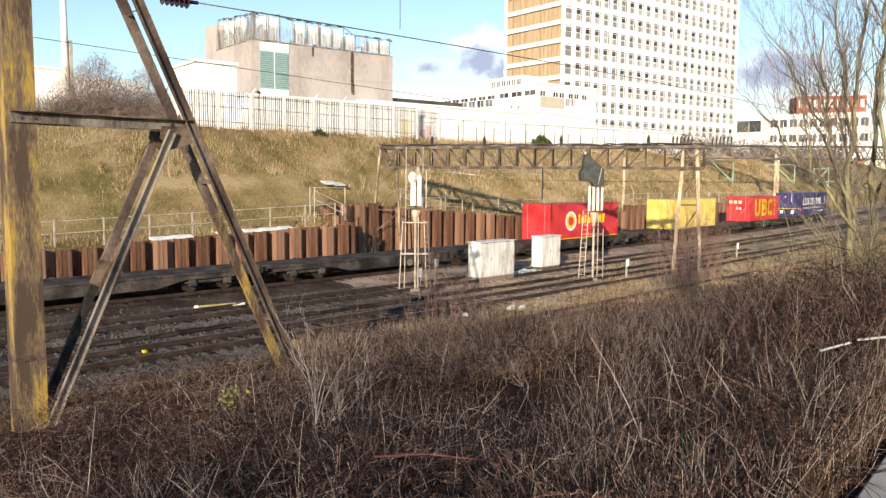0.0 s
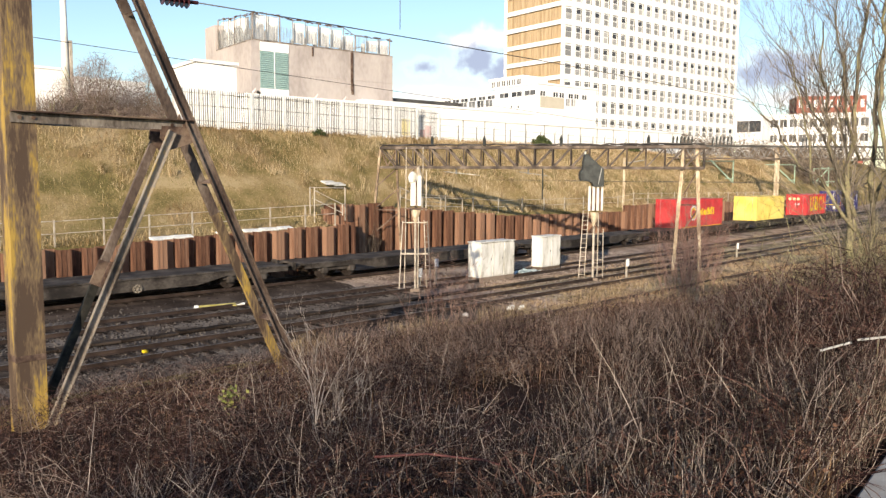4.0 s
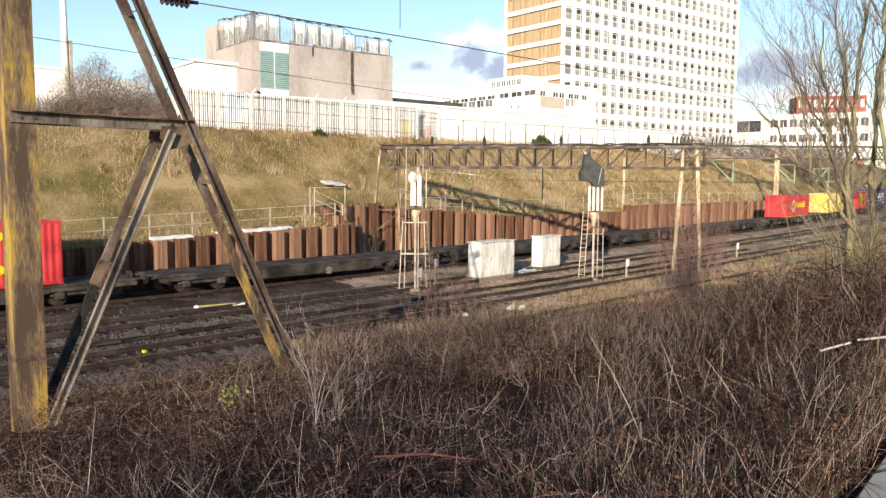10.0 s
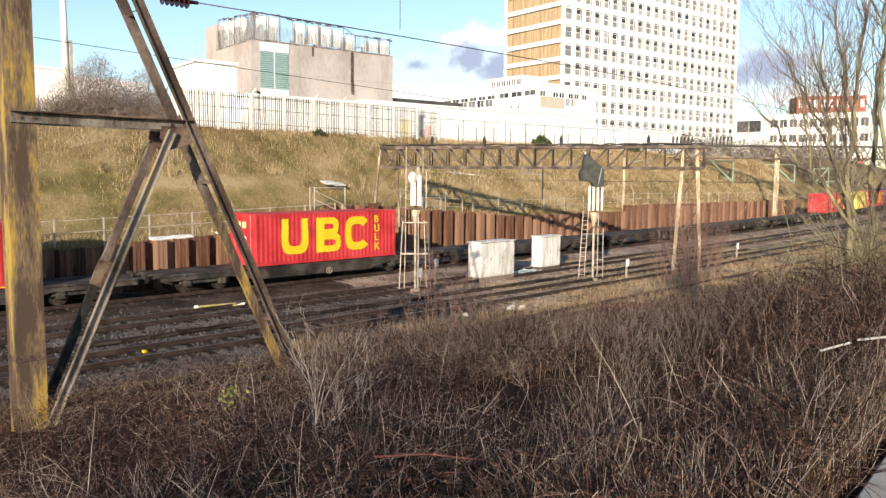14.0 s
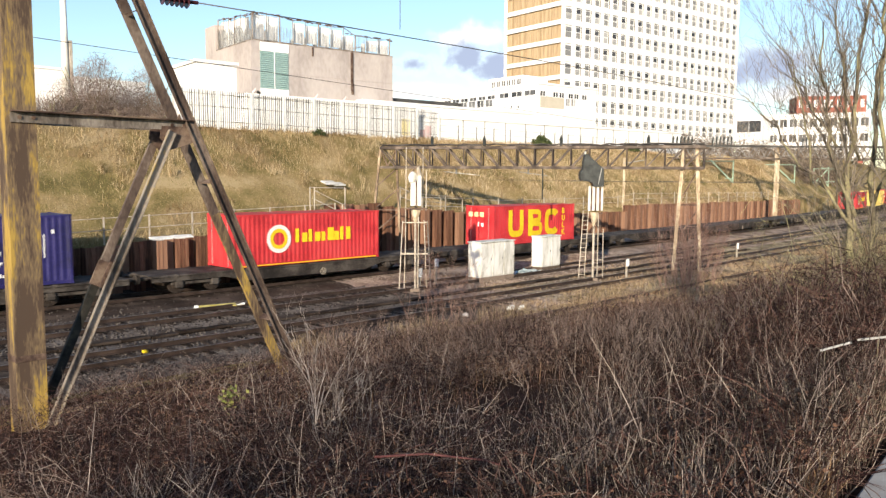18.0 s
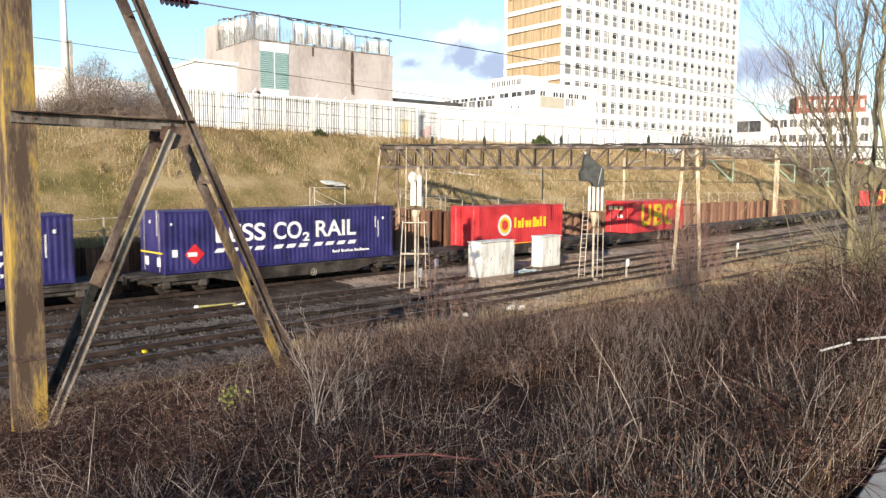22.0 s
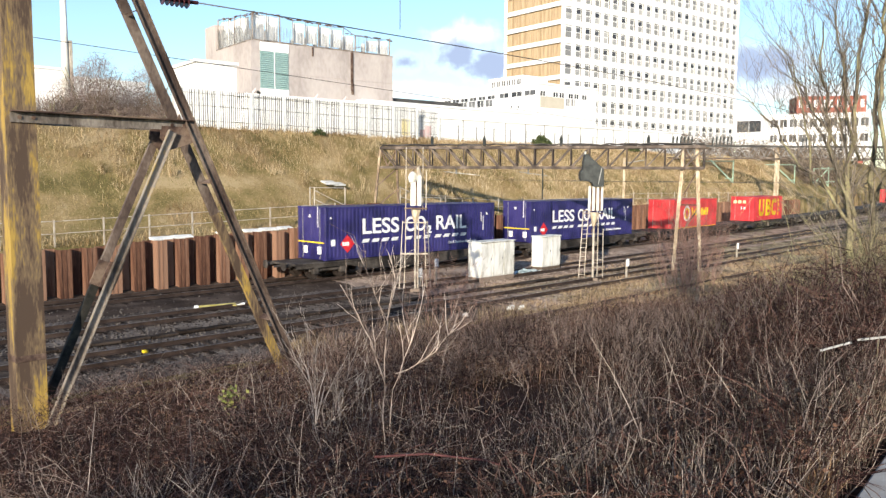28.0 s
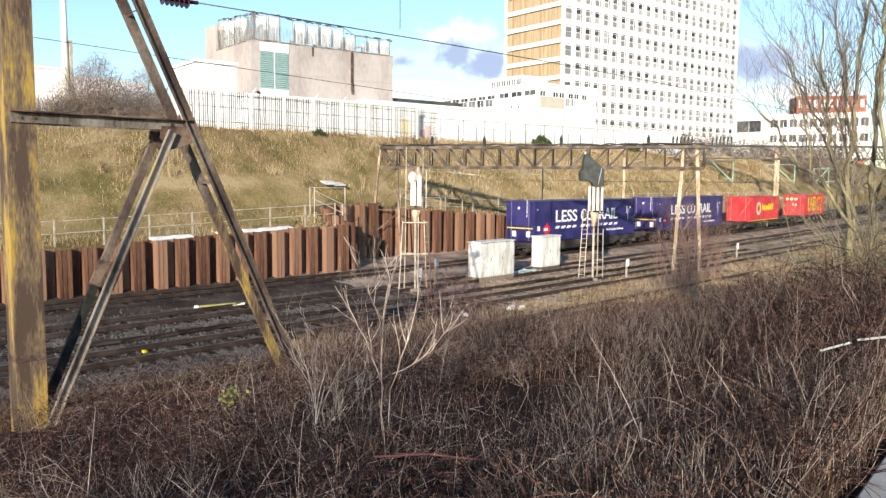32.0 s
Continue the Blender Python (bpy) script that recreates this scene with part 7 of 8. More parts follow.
def crest_scrub():
    """Thin brown stems along the crest, between the thicket and the nearest track."""
    X, Y = near_scatter(4200, 12.5, 19.5, 35, 60)
    keep = (patchy(X, Y, 0.75, 47.0) > RNG.uniform(-0.12, 0.32, len(X))) & (RNG.random(len(X)) < fullness(X, Y))
    X, Y = X[keep], Y[keep]
    h = RNG.uniform(0.35, 1.25, len(X)) * np.clip(1 + 0.8 * patchy(X, Y, 0.5, 31.0), 0.5, 1.5)
    P, R = upright(X, Y, h, 0.3, RNG.uniform(0.0028, 0.006, len(X)), 5, curl=0.2)
    sticks("crest_stems", P, R, M_CREST, 3, label="thin brown stems on the crest of the near bank", category="scrub")
    Q, S = side_twigs(P, R, 4, 0.3)
    sticks("crest_stems", Q, S, M_CREST, 3, label="side shoots of thin brown stems on the crest", category="scrub")
    # crossing bramble twigs and clumps of withered leaves between them
    X, Y = near_scatter(16000, 11.5, 19.5, 35, 62)
    keep = patchy(X, Y, 0.7, 53.0) > RNG.uniform(-0.15, 0.25, len(X))
    X, Y = X[keep], Y[keep]
    k = len(X) // 2
    P, R = curled(X[:k], Y[:k], 0.05, 0.6, RNG.uniform(0.2, 0.7, k), RNG.uniform(0.002, 0.005, k), 0.3)
    sticks("crest_twigs", P, R, M_GREYTWIG, 3, label="crossing grey brown twigs on the crest", category="twigs")
    V, F = leaves(X[k:], Y[k:], 0.05, 0.6, RNG.uniform(0.014, 0.032, len(X) - k))
    quads("withered_leaves", V, F, M_LEAF, label="withered brown leaves on the crest scrub", category="leaves", smooth=False)
    # olive shoots round the foot of the bare tree
    X, Y = near_scatter(3400, 9.5, 13.5, 63, 78)
    k = len(X)
    top = np.clip((bearing(X, Y) - 63) / 9, 0.1, 1.2)
    P, R = curled(X, Y, 0.4, 0.7, RNG.uniform(0.12, 0.4, k), RNG.uniform(0.002, 0.004, k), -0.8)
    P[..., 2] += (top * RNG.random(k))[:, None]
    sticks("olive_shoots", P, R, M_OLIVE, 3, label="fine olive mossy shoots round the bare tree", category="twigs")


M_OLIVE = material("olive_brown_twig", [(0.06, 0.048, 0.03), (0.14, 0.115, 0.068), (0.30, 0.26, 0.15)], 0.9, scale=1.5, fine=20, bump=0.1, per_island=0.7)
M_CREST = material("brown_scrub_stem", [(0.068, 0.040, 0.033), (0.15, 0.096, 0.078), (0.33, 0.235, 0.19)], 0.85, scale=1.2, fine=20, bump=0.1, per_island=0.7, spec=0.06)
M_MOSS = material("mossy_twig", [(0.11, 0.098, 0.06048), (0.2475, 0.224, 0.126), (0.4537, 0.42, 0.2268)], 0.9, scale=1.5, fine=20, bump=0.2, per_island=0.5)
M_GREYTWIG = material("grey_dead_twig", [(0.02438, 0.016, 0.01393), (0.06096, 0.04239, 0.03716), (0.2526, 0.1959, 0.1704)], 0.85, scale=1.2, fine=20, bump=0.1, per_island=0.75, spec=0.06)
M_STRAWSTALK = material("pale_straw_stalk", [(0.0394, 0.0305, 0.02336), (0.09458, 0.07473, 0.05653), (0.268, 0.2249, 0.1779)], 0.85, scale=1.2, fine=20, bump=0.1, per_island=0.7, spec=0.06)
M_PALEWOOD = material("pale_bare_wood", [(0.19, 0.155, 0.135), (0.36, 0.305, 0.27), (0.54, 0.475, 0.425)], 0.85, scale=1.5, fine=20, bump=0.1, per_island=0.4)
M_LINEGRASS = material("lineside_straw", [(0.13, 0.09, 0.05), (0.24, 0.175, 0.10), (0.40, 0.31, 0.19)], 0.9, scale=0.5, fine=3, bump=0.0, per_island=0.7, spec=0.06)
M_DRYBLADE = material("straw_blade", [(0.04687, 0.02783, 0.01769), (0.1031, 0.06384, 0.03846), (0.225, 0.1473, 0.08844)], 0.85, scale=0.6, fine=10, bump=0.0, per_island=0.7, spec=0.06)
near_bank_plants()
crest_scrub()


def line_side_grass():
    """Golden grass strip between the sidings and the near track, and over the old siding."""
    n = 36000
    X = 14 + 70 * RNG.random(n) ** 1.3
    yy = RNG.uniform(-18.6, -11.75, n)
    keep = patchy(X, yy, 0.5, 1.0) + 0.06 - 0.003 * (X - 24) - 0.06 * (X < 24) - 0.25 * (yy > -12.1) > 0.0
    keep &= (X < 29) | (yy > -13.2) | (RNG.random(n) < 0.5)
    X, yy = X[keep], yy[keep]
    Y = yy + np.array([off(x) for x in X])
    V, F = blades(X, Y, RNG.uniform(0.12, 0.5, len(X)) * np.where((X > 36) | (yy < -14.5), 0.45, 1.0), RNG.uniform(0.008, 0.018, len(X)))
    quads("lineside_grass", V, F, M_LINEGRASS, label="patchy dry straw coloured grass beside the track", category="grass")


line_side_grass()


def sidings_scrub():
    """Dark twigs and dead stems on the low bank beyond the mast."""
    n = 9000
    X = 20 + 45 * RNG.random(n) ** 1.2
    yy = RNG.uniform(-27, -18.0, n)
    keep = patchy(X, yy, 0.4, 21.0) > RNG.uniform(-0.4, 0.2, n)
    X, yy = X[keep], yy[keep]
    Y = yy + np.array([off(x) for x in X])
    P, R = tangle(X, Y, 0.0, 0.9, RNG.uniform(0.3, 0.9, len(X)), RNG.uniform(0.004, 0.009, len(X)))
    sticks("bramble_twigs", P, R, M_BRAMBLE, 3, label="dark dead stems along the sidings", category="brambles")
    k = len(X) // 2
    V, F = blades(X[:k], Y[:k], RNG.uniform(0.2, 0.6, k), RNG.uniform(0.008, 0.016, k))
    quads("bank_grass", V, F, M_DRYBLADE, label="dry brown grass along the sidings", category="grass")


sidings_scrub()


def ballast_stones():
    """Loose stones on the trackbed."""
    n = 26000
    X = 7 + 45 * RNG.random(n) ** 1.4
    Y = RNG.uniform(-13.0, 3.0, n)
    clean = (Y < -2.0) | (X > 26) | (RNG.random(n) < 0.15)
    X, Y = X[clean], Y[clean]
    n = len(X)
    Z = ground_array(X, Y)
    s = RNG.uniform(0.025, 0.06, n)
    base = np.array([(1, 0, 0), (0, 1, 0), (-1, 0, 0), (0, -1, 0), (0, 0, 0.9), (0, 0, -0.6)], float)
    V = (np.stack([X, Y, Z], 1)[:, None] + base[None] * s[:, None, None] * RNG.uniform(0.6, 1.3, (n, 6, 1))).reshape(-1, 3)
    tri = np.array([(0, 1, 4), (1, 2, 4), (2, 3, 4), (3, 0, 4)])
    F = (np.arange(n)[:, None, None] * 6 + tri[None]).reshape(-1, 3)
    # paler stones beyond x = 26
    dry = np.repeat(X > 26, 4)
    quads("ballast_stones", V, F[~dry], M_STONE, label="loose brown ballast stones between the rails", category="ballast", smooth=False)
    quads("ballast_stones", V, F[dry], M_PALESTONE, label="loose pale ballast stones between the sidings", category="ballast", smooth=False)


M_PALESTONE = material("pale_stone", [(0.15, 0.108, 0.084), (0.28, 0.21, 0.165), (0.45, 0.36, 0.295)], 0.95, scale=1.0, fine=20, bump=0.0, per_island=0.8, spec=0.06)
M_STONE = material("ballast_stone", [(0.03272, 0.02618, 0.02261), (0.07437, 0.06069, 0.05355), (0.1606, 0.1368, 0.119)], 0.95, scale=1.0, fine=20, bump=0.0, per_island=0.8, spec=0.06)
ballast_stones()


M_RUSTGRASS = material("rust_grass", [(0.14, 0.088, 0.044), (0.25, 0.165, 0.088), (0.38, 0.27, 0.155)], 0.9, scale=0.3, fine=3, bump=0.0, per_island=0.6, spec=0.06)
M_GREENTURF = material("green_turf", [(0.085, 0.088, 0.026), (0.16, 0.15, 0.052), (0.27, 0.225, 0.10)], 0.9, scale=0.3, fine=3, bump=0.0, per_island=0.6, spec=0.06)
M_TUSSOCK = material("tussock_grass", [(0.17, 0.115, 0.06), (0.33, 0.24, 0.135), (0.52, 0.41, 0.26)], 0.9, scale=0.3, fine=3, bump=0.0, per_island=0.8, spec=0.06)


def far_bank_grass():
    n = 180000
    X = -6 + 130 * RNG.random(n) ** 1.25
    yy = RNG.uniform(3.9, 17.2, n)
    keep = (X < 29.2) | (yy > 6.9)
    X, yy = X[keep], yy[keep]
    pat = patchy(X * 0.6, yy, 0.45, 4.0)
    tall = (yy > 11.8 + pat) | (yy < 5.8) | (pat > 0.22) | (RNG.random(len(X)) < 0.12)
    Y = yy + np.array([off(x) for x in X])
    h = np.where(tall, RNG.uniform(0.08, 0.36, len(X)), RNG.uniform(0.05, 0.15, len(X)))
    tone = patchy(X * 0.5, yy, 0.33, 31.0)
    green = ~tall & (tone > 0.12) & (yy < 13)
    rust = tall & (tone < -0.05)
    for m, mat, lab in ((tall & ~rust, M_STRAW, "tall straw coloured grass on the far cutting slope"), (rust, M_RUSTGRASS, "dead rust brown grass on the far cutting slope"), (green, M_GREENTURF, "short greenish turf on the far cutting slope"), (~tall & ~green, M_GRASS, "short olive brown turf on the far cutting slope")):
        k = m.sum()
        V, F = blades(X[m], Y[m], h[m], np.where(tall[m], 0.019, 0.02) * RNG.uniform(0.6, 1.3, k), 0.8)
        quads("bank_grass", V, F, mat, label=lab, category="grass")


far_bank_grass()


def siding_weeds():
    """Low dead weeds on the old sidings further along the line."""
    n = 62000
    X = 27 + 65 * RNG.random(n) ** 1.2
    yy = RNG.uniform(-18.0, -2.4, n)
    keep = patchy(X * 0.5, yy, 0.5, 61.0) + 0.16 * np.clip((X - 30) / 15, -1, 1) - 0.2 * (yy > -10.5) > RNG.uniform(-0.2, 0.25, n)
    X, yy = X[keep], yy[keep]
    Y = yy + np.array([off(x) for x in X])
    V, F = blades(X, Y, RNG.uniform(0.06, 0.24, len(X)) * np.where(yy > -9, 0.6, 1.0), RNG.uniform(0.012, 0.03, len(X)), 0.7)
    quads("siding_weeds", V, F, M_WEEDS, label="low dead rust brown weeds on the old sidings", category="weeds")


M_WEEDS = material("siding_weed", [(0.17, 0.11, 0.065), (0.30, 0.205, 0.125), (0.44, 0.325, 0.205)], 0.9, scale=0.3, fine=3, bump=0.0, per_island=0.6, spec=0.06)
siding_weeds()


def tussocks():
    """Clumps of long dead grass that lean over on the far slope."""
    n = 900
    cx = 8 + 110 * RNG.random(n) ** 1.2
    cy = RNG.uniform(7.4, 16.8, n)
    keep = patchy(cx, cy, 0.3, 44.0) > RNG.uniform(-0.3, 0.35, n)
    cx, cy = cx[keep], cy[keep]
    keep = (cx > 29.5) | (cy > 8.5)
    cx, cy = cx[keep], cy[keep]
    k = 34
    X = np.repeat(cx, k) + RNG.normal(0, 0.16, len(cx) * k)
    yy = np.repeat(cy, k) + RNG.normal(0, 0.16, len(cx) * k)
    Y = yy + np.array([off(x) for x in X])
    V, F = blades(X, Y, RNG.uniform(0.25, 0.75, len(X)), RNG.uniform(0.012, 0.022, len(X)), 0.9)
    quads("grass_tussocks", V, F, M_TUSSOCK, label="clumps of long dead grass on the far slope", category="grass")


tussocks()


def pale_slope():
    """Thicker bleached grass on the slope along the curve."""
    n = 30000
    X = 40 + 90 * RNG.random(n) ** 1.1
    yy = RNG.uniform(7.2, 16.8, n)
    keep = patchy(X * 0.5, yy, 0.4, 91.0) > RNG.uniform(-0.5, 0.15, n)
    X, yy = X[keep], yy[keep]
    Y = yy + np.array([off(x) for x in X])
    V, F = blades(X, Y, RNG.uniform(0.15, 0.5, len(X)), RNG.uniform(0.02, 0.042, len(X)), 0.8)
    quads("bank_grass", V, F, M_BLEACHED, label="bleached straw grass on the slope along the curve", category="grass")


M_BLEACHED = material("bleached_grass", [(0.26, 0.185, 0.105), (0.42, 0.315, 0.195), (0.56, 0.45, 0.30)], 0.9, scale=0.3, fine=3, bump=0.0, per_island=0.7, spec=0.06)
pale_slope()


# bare shrubs and trees: limbs that fork into twigs
def grow(start, direction, length, radius, depth, lines, rng, spread=0.45, lift=0.15, segs=5, kids=(2, 4), shrink=0.66):
    p, d = Vector(start), Vector(direction).normalized()
    line = [(tuple(p), radius)]
    pts = []
    for i in range(segs):
        d = (d + Vector((rng.gauss(0, 0.10), rng.gauss(0, 0.10), rng.gauss(0, 0.07) + lift * 0.12))).normalized()
        p = p + d * (length / segs)
        r = radius * (1 - 0.62 * (i + 1) / segs)
        line.append((tuple(p), max(r, 0.0016)))
        pts.append((p.copy(), d.copy(), r))
    lines.append(line)
    if depth <= 0:
        return
    for _ in range(rng.randint(*kids)):
        q, e, r = pts[rng.randint(1, segs - 1)]
        w = Vector((rng.gauss(0, 1), rng.gauss(0, 1), rng.gauss(0, 0.6) + lift))
        grow(q, e + w * spread, length * shrink * rng.uniform(0.75, 1.15), max(r * 0.72, 0.0022), depth - 1, lines, rng, spread, lift, segs, kids, shrink)


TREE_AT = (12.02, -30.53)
# right and back as seen from the camera
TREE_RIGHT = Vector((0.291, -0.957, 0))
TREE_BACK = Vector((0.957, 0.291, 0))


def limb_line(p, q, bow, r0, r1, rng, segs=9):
    """A bent limb from p to q (to the camera's right, depth, height), bowed sideways, a little crooked."""
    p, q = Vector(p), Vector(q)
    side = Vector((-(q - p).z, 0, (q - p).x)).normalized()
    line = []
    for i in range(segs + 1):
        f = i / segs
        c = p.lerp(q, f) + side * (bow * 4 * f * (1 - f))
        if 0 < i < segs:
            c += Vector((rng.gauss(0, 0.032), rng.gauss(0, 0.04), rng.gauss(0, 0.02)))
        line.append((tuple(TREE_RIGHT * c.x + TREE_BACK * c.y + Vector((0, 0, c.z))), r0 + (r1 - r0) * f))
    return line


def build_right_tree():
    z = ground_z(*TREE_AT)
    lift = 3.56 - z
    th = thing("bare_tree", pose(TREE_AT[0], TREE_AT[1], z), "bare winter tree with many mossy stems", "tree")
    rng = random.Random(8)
    # limbs spread in a shallow fan that faces the camera
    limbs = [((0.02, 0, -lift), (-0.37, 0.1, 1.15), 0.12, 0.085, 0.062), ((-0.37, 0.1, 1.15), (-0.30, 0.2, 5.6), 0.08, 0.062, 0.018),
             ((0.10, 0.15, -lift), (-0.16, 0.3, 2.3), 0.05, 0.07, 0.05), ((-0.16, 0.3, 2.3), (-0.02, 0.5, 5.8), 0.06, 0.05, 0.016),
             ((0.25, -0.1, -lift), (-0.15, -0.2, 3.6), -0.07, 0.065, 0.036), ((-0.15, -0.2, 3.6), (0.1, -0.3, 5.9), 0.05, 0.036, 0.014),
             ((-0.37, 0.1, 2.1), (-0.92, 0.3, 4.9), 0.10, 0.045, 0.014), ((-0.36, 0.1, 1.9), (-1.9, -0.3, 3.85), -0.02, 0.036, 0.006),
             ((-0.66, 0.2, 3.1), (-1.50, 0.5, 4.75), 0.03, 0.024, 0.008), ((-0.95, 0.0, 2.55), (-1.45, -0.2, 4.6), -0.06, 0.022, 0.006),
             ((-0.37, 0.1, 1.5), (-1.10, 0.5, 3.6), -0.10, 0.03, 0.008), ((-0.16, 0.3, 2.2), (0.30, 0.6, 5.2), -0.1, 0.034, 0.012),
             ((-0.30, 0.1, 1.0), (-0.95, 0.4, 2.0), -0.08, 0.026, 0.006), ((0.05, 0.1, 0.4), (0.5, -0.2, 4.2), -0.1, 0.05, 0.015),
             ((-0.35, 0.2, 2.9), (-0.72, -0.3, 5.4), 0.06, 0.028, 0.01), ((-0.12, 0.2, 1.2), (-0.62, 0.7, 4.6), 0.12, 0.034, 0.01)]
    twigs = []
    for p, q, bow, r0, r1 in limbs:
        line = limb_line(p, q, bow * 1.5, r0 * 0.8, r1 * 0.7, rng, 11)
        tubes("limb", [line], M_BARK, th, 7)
        n = len(line)
        length = (Vector(q) - Vector(p)).length
        for _ in range(int(6 + 8 * length)):
            f = rng.uniform(0.22, 0.98)
            k = min(n - 2, int(f * (n - 1)))
            a, b = Vector(line[k][0]), Vector(line[k + 1][0])
            if a.z < 0.9:
                continue
            d = (b - a).normalized() + Vector((rng.gauss(0, 0.55), rng.gauss(0, 0.55), abs(rng.gauss(0.1, 0.3))))
            shoots = []
            grow(a, d, rng.uniform(0.5, 1.35), min(0.009, line[k][1] * 0.5), 2, shoots, rng, 0.5, 0.45, 6, (2, 3), 0.6)
            twigs += shoots
    tubes("twig_crown", twigs, M_TREETWIG, th, 3)


M_TREETWIG = material("tree_twig", [(0.13, 0.105, 0.085), (0.28, 0.235, 0.19)], 0.9, scale=2, fine=30, bump=0.1, per_island=0.5)
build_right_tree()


def build_right_thicket():
    x, y = 12.68, -30.5
    th = thing("mossy_thicket", pose(x, y, ground_z(x, y)), "dense thicket of greenish mossy shoots", "shrub")
    rng = random.Random(18)
    for _ in range(84):
        lines = []
        a, q = rng.uniform(0, 2 * math.pi), rng.random() ** 0.6
        b = Vector((math.cos(a) * q * 0.95, math.sin(a) * q * 0.95, -0.1))
        grow(b, (math.cos(a) * 0.3 * q + rng.gauss(0, 0.15), math.sin(a) * 0.3 * q + rng.gauss(0, 0.10), 1), rng.uniform(0.8, 1.9), rng.uniform(0.010, 0.022), 3, lines, rng, 0.6, 0.1, 5, (2, 4), 0.55)
        tubes("shoot", lines, M_MOSS, th, 3)


build_right_thicket()


def build_shrub(name, x, y, z, n, h, spread, label, mat, seed, depth=3, r=0.02, turn=0.0):
    th = thing(name, pose(x, y, z), label, "shrub", "bare shrubs")
    rng = random.Random(seed)
    for _ in range(n):
        lines = []
        a, q = rng.uniform(0, 2 * math.pi), rng.random() ** 0.6
        b = Vector((math.cos(a) * q * spread, math.sin(a) * q * spread, -0.1))
        grow(b, (math.cos(a) * 0.35 * q + rng.gauss(0, 0.12), math.sin(a) * 0.35 * q + rng.gauss(0, 0.12), 1), h * rng.uniform(0.6, 1.0), r * rng.uniform(0.6, 1.2), depth, lines, rng, 0.35, 0.4, 5, (2, 4), 0.55)
        tubes("stem", lines, mat, th, 3)
    return th


M_REDTWIG = material("reddish_twig", [(0.13, 0.07, 0.055), (0.24, 0.14, 0.115), (0.36, 0.235, 0.19)], 0.85, scale=1.5, fine=20, bump=0.1, per_island=0.5)
build_shrub("lineside_bush", 33.5, -16.2, 0.0, 44, 2.3, 1.3, "reddish bare bush beside the sidings", M_REDTWIG, 34, 3, 0.014)
build_shrub("lineside_bush", 38.5, -13.6, -0.1, 62, 3.4, 1.5, "reddish bare bush beside the gantry leg", M_REDTWIG, 35, 3, 0.017)
build_shrub("lineside_bush", 19.5, -14.0, 0.0, 34, 1.9, 1.3, "thin reddish bare bush beside the track", M_REDTWIG, 36, 3, 0.008)
build_shrub("wall_bush", 31.2, 4.9, 0.0, 18, 1.9, 1.2, "bare dark bush at the foot of the gantry leg", M_TWIG, 37, 3, 0.015)
build_shrub("pale_shrub", 5.0, -27.1, ground_z(5.0, -27.1), 9, 1.1, 0.6, "pale dead woody shrub in the brambles", M_PALEWOOD, 38, 3, 0.012)
build_shrub("pale_shrub", 1.45, -29.3, ground_z(1.45, -29.3), 6, 0.75, 0.4, "pale dead woody shrub in the brambles", M_PALEWOOD, 45, 3, 0.009)
for a_, d_, n_, h_, s_ in ((58.0, 7.6, 11, 0.95, 0.22), (60.0, 9.5, 9, 1.35, 0.4), (62.3, 10.5, 12, 1.45, 0.45), (65.6, 9.3, 10, 1.0, 0.4), (69.5, 8.6, 10, 0.9, 0.4)):
    x_, y_ = d_ * math.sin(math.radians(a_)), -33.95 + d_ * math.cos(math.radians(a_))
    build_shrub("dead_weed", x_, y_, ground_z(x_, y_), n_, h_, s_, "pale dead weed stems standing in the brambles", M_STALK, int(a_ * 7), 1, 0.0075)
build_shrub("tower_tree", 140.0, 30.0, 8.6, 8, 8.0, 1.6, "bare young tree before the tower", M_TWIG, 39, 4, 0.06)
build_shrub("tower_tree", 133.0, 31.0, 8.6, 8, 6.5, 1.6, "bare young tree before the tower", M_TWIG, 40, 4, 0.06)


def build_leaning_shrub():
    """Open pale shrub: a few crooked stems that fork above the thicket."""
    x, y = 4.86, -28.24
    z = ground_z(x, y)
    th = thing("leaning_shrub", pose(x, y, z), "tall pale bare shrub that springs upright", "shrub", "bare shrubs")
    rng = random.Random(43)
    right, back, h = Vector((0.76, -0.65, 0)), Vector((0.65, 0.76, 0)), 2.63 - z
    for p, q, bow, r in (((0.02, 0, -h), (-0.07, 0, 0.63), 0.03, 0.010), ((-0.07, 0, 0.63), (-0.57, 0.1, 1.62), -0.05, 0.0075), ((-0.07, 0, 0.55), (0.02, 0.1, 1.86), 0.06, 0.0072), ((-0.08, 0.05, 1.30), (-0.35, 0, 1.88), 0.02, 0.005),
                         ((0.06, 0.05, -h), (0.0, 0.05, 0.6), 0.03, 0.009), ((0.0, 0.05, 0.6), (0.26, 0.2, 1.66), -0.04, 0.007), ((0.03, 0.1, 0.75), (0.58, -0.1, 1.30), -0.07, 0.0055)):
        p, q = Vector(p), Vector(q)
        side = Vector((-(q - p).z, 0, (q - p).x)).normalized()
        line = []
        for i in range(8):
            f = i / 7
            c = p.lerp(q, f) + side * (bow * 4 * f * (1 - f)) + Vector((rng.gauss(0, 0.008), 0, 0))
            line.append((tuple(right * c.x + back * c.y + Vector((0, 0, c.z + h))), r * (1 - 0.6 * f)))
        lines = [line]
        if q.z > 1:
            for _ in range(9):
                a = Vector(line[rng.randint(2, 6)][0])
                grow(a, (q - p).normalized() + Vector((rng.gauss(0, 0.5), rng.gauss(0, 0.5), 0.2)), rng.uniform(0.15, 0.5), 0.005, 1, lines, rng, 0.45, 0.3, 4, (1, 3), 0.6)
        tubes("stem", lines, M_SHRUBWOOD, th, 5)
    return th


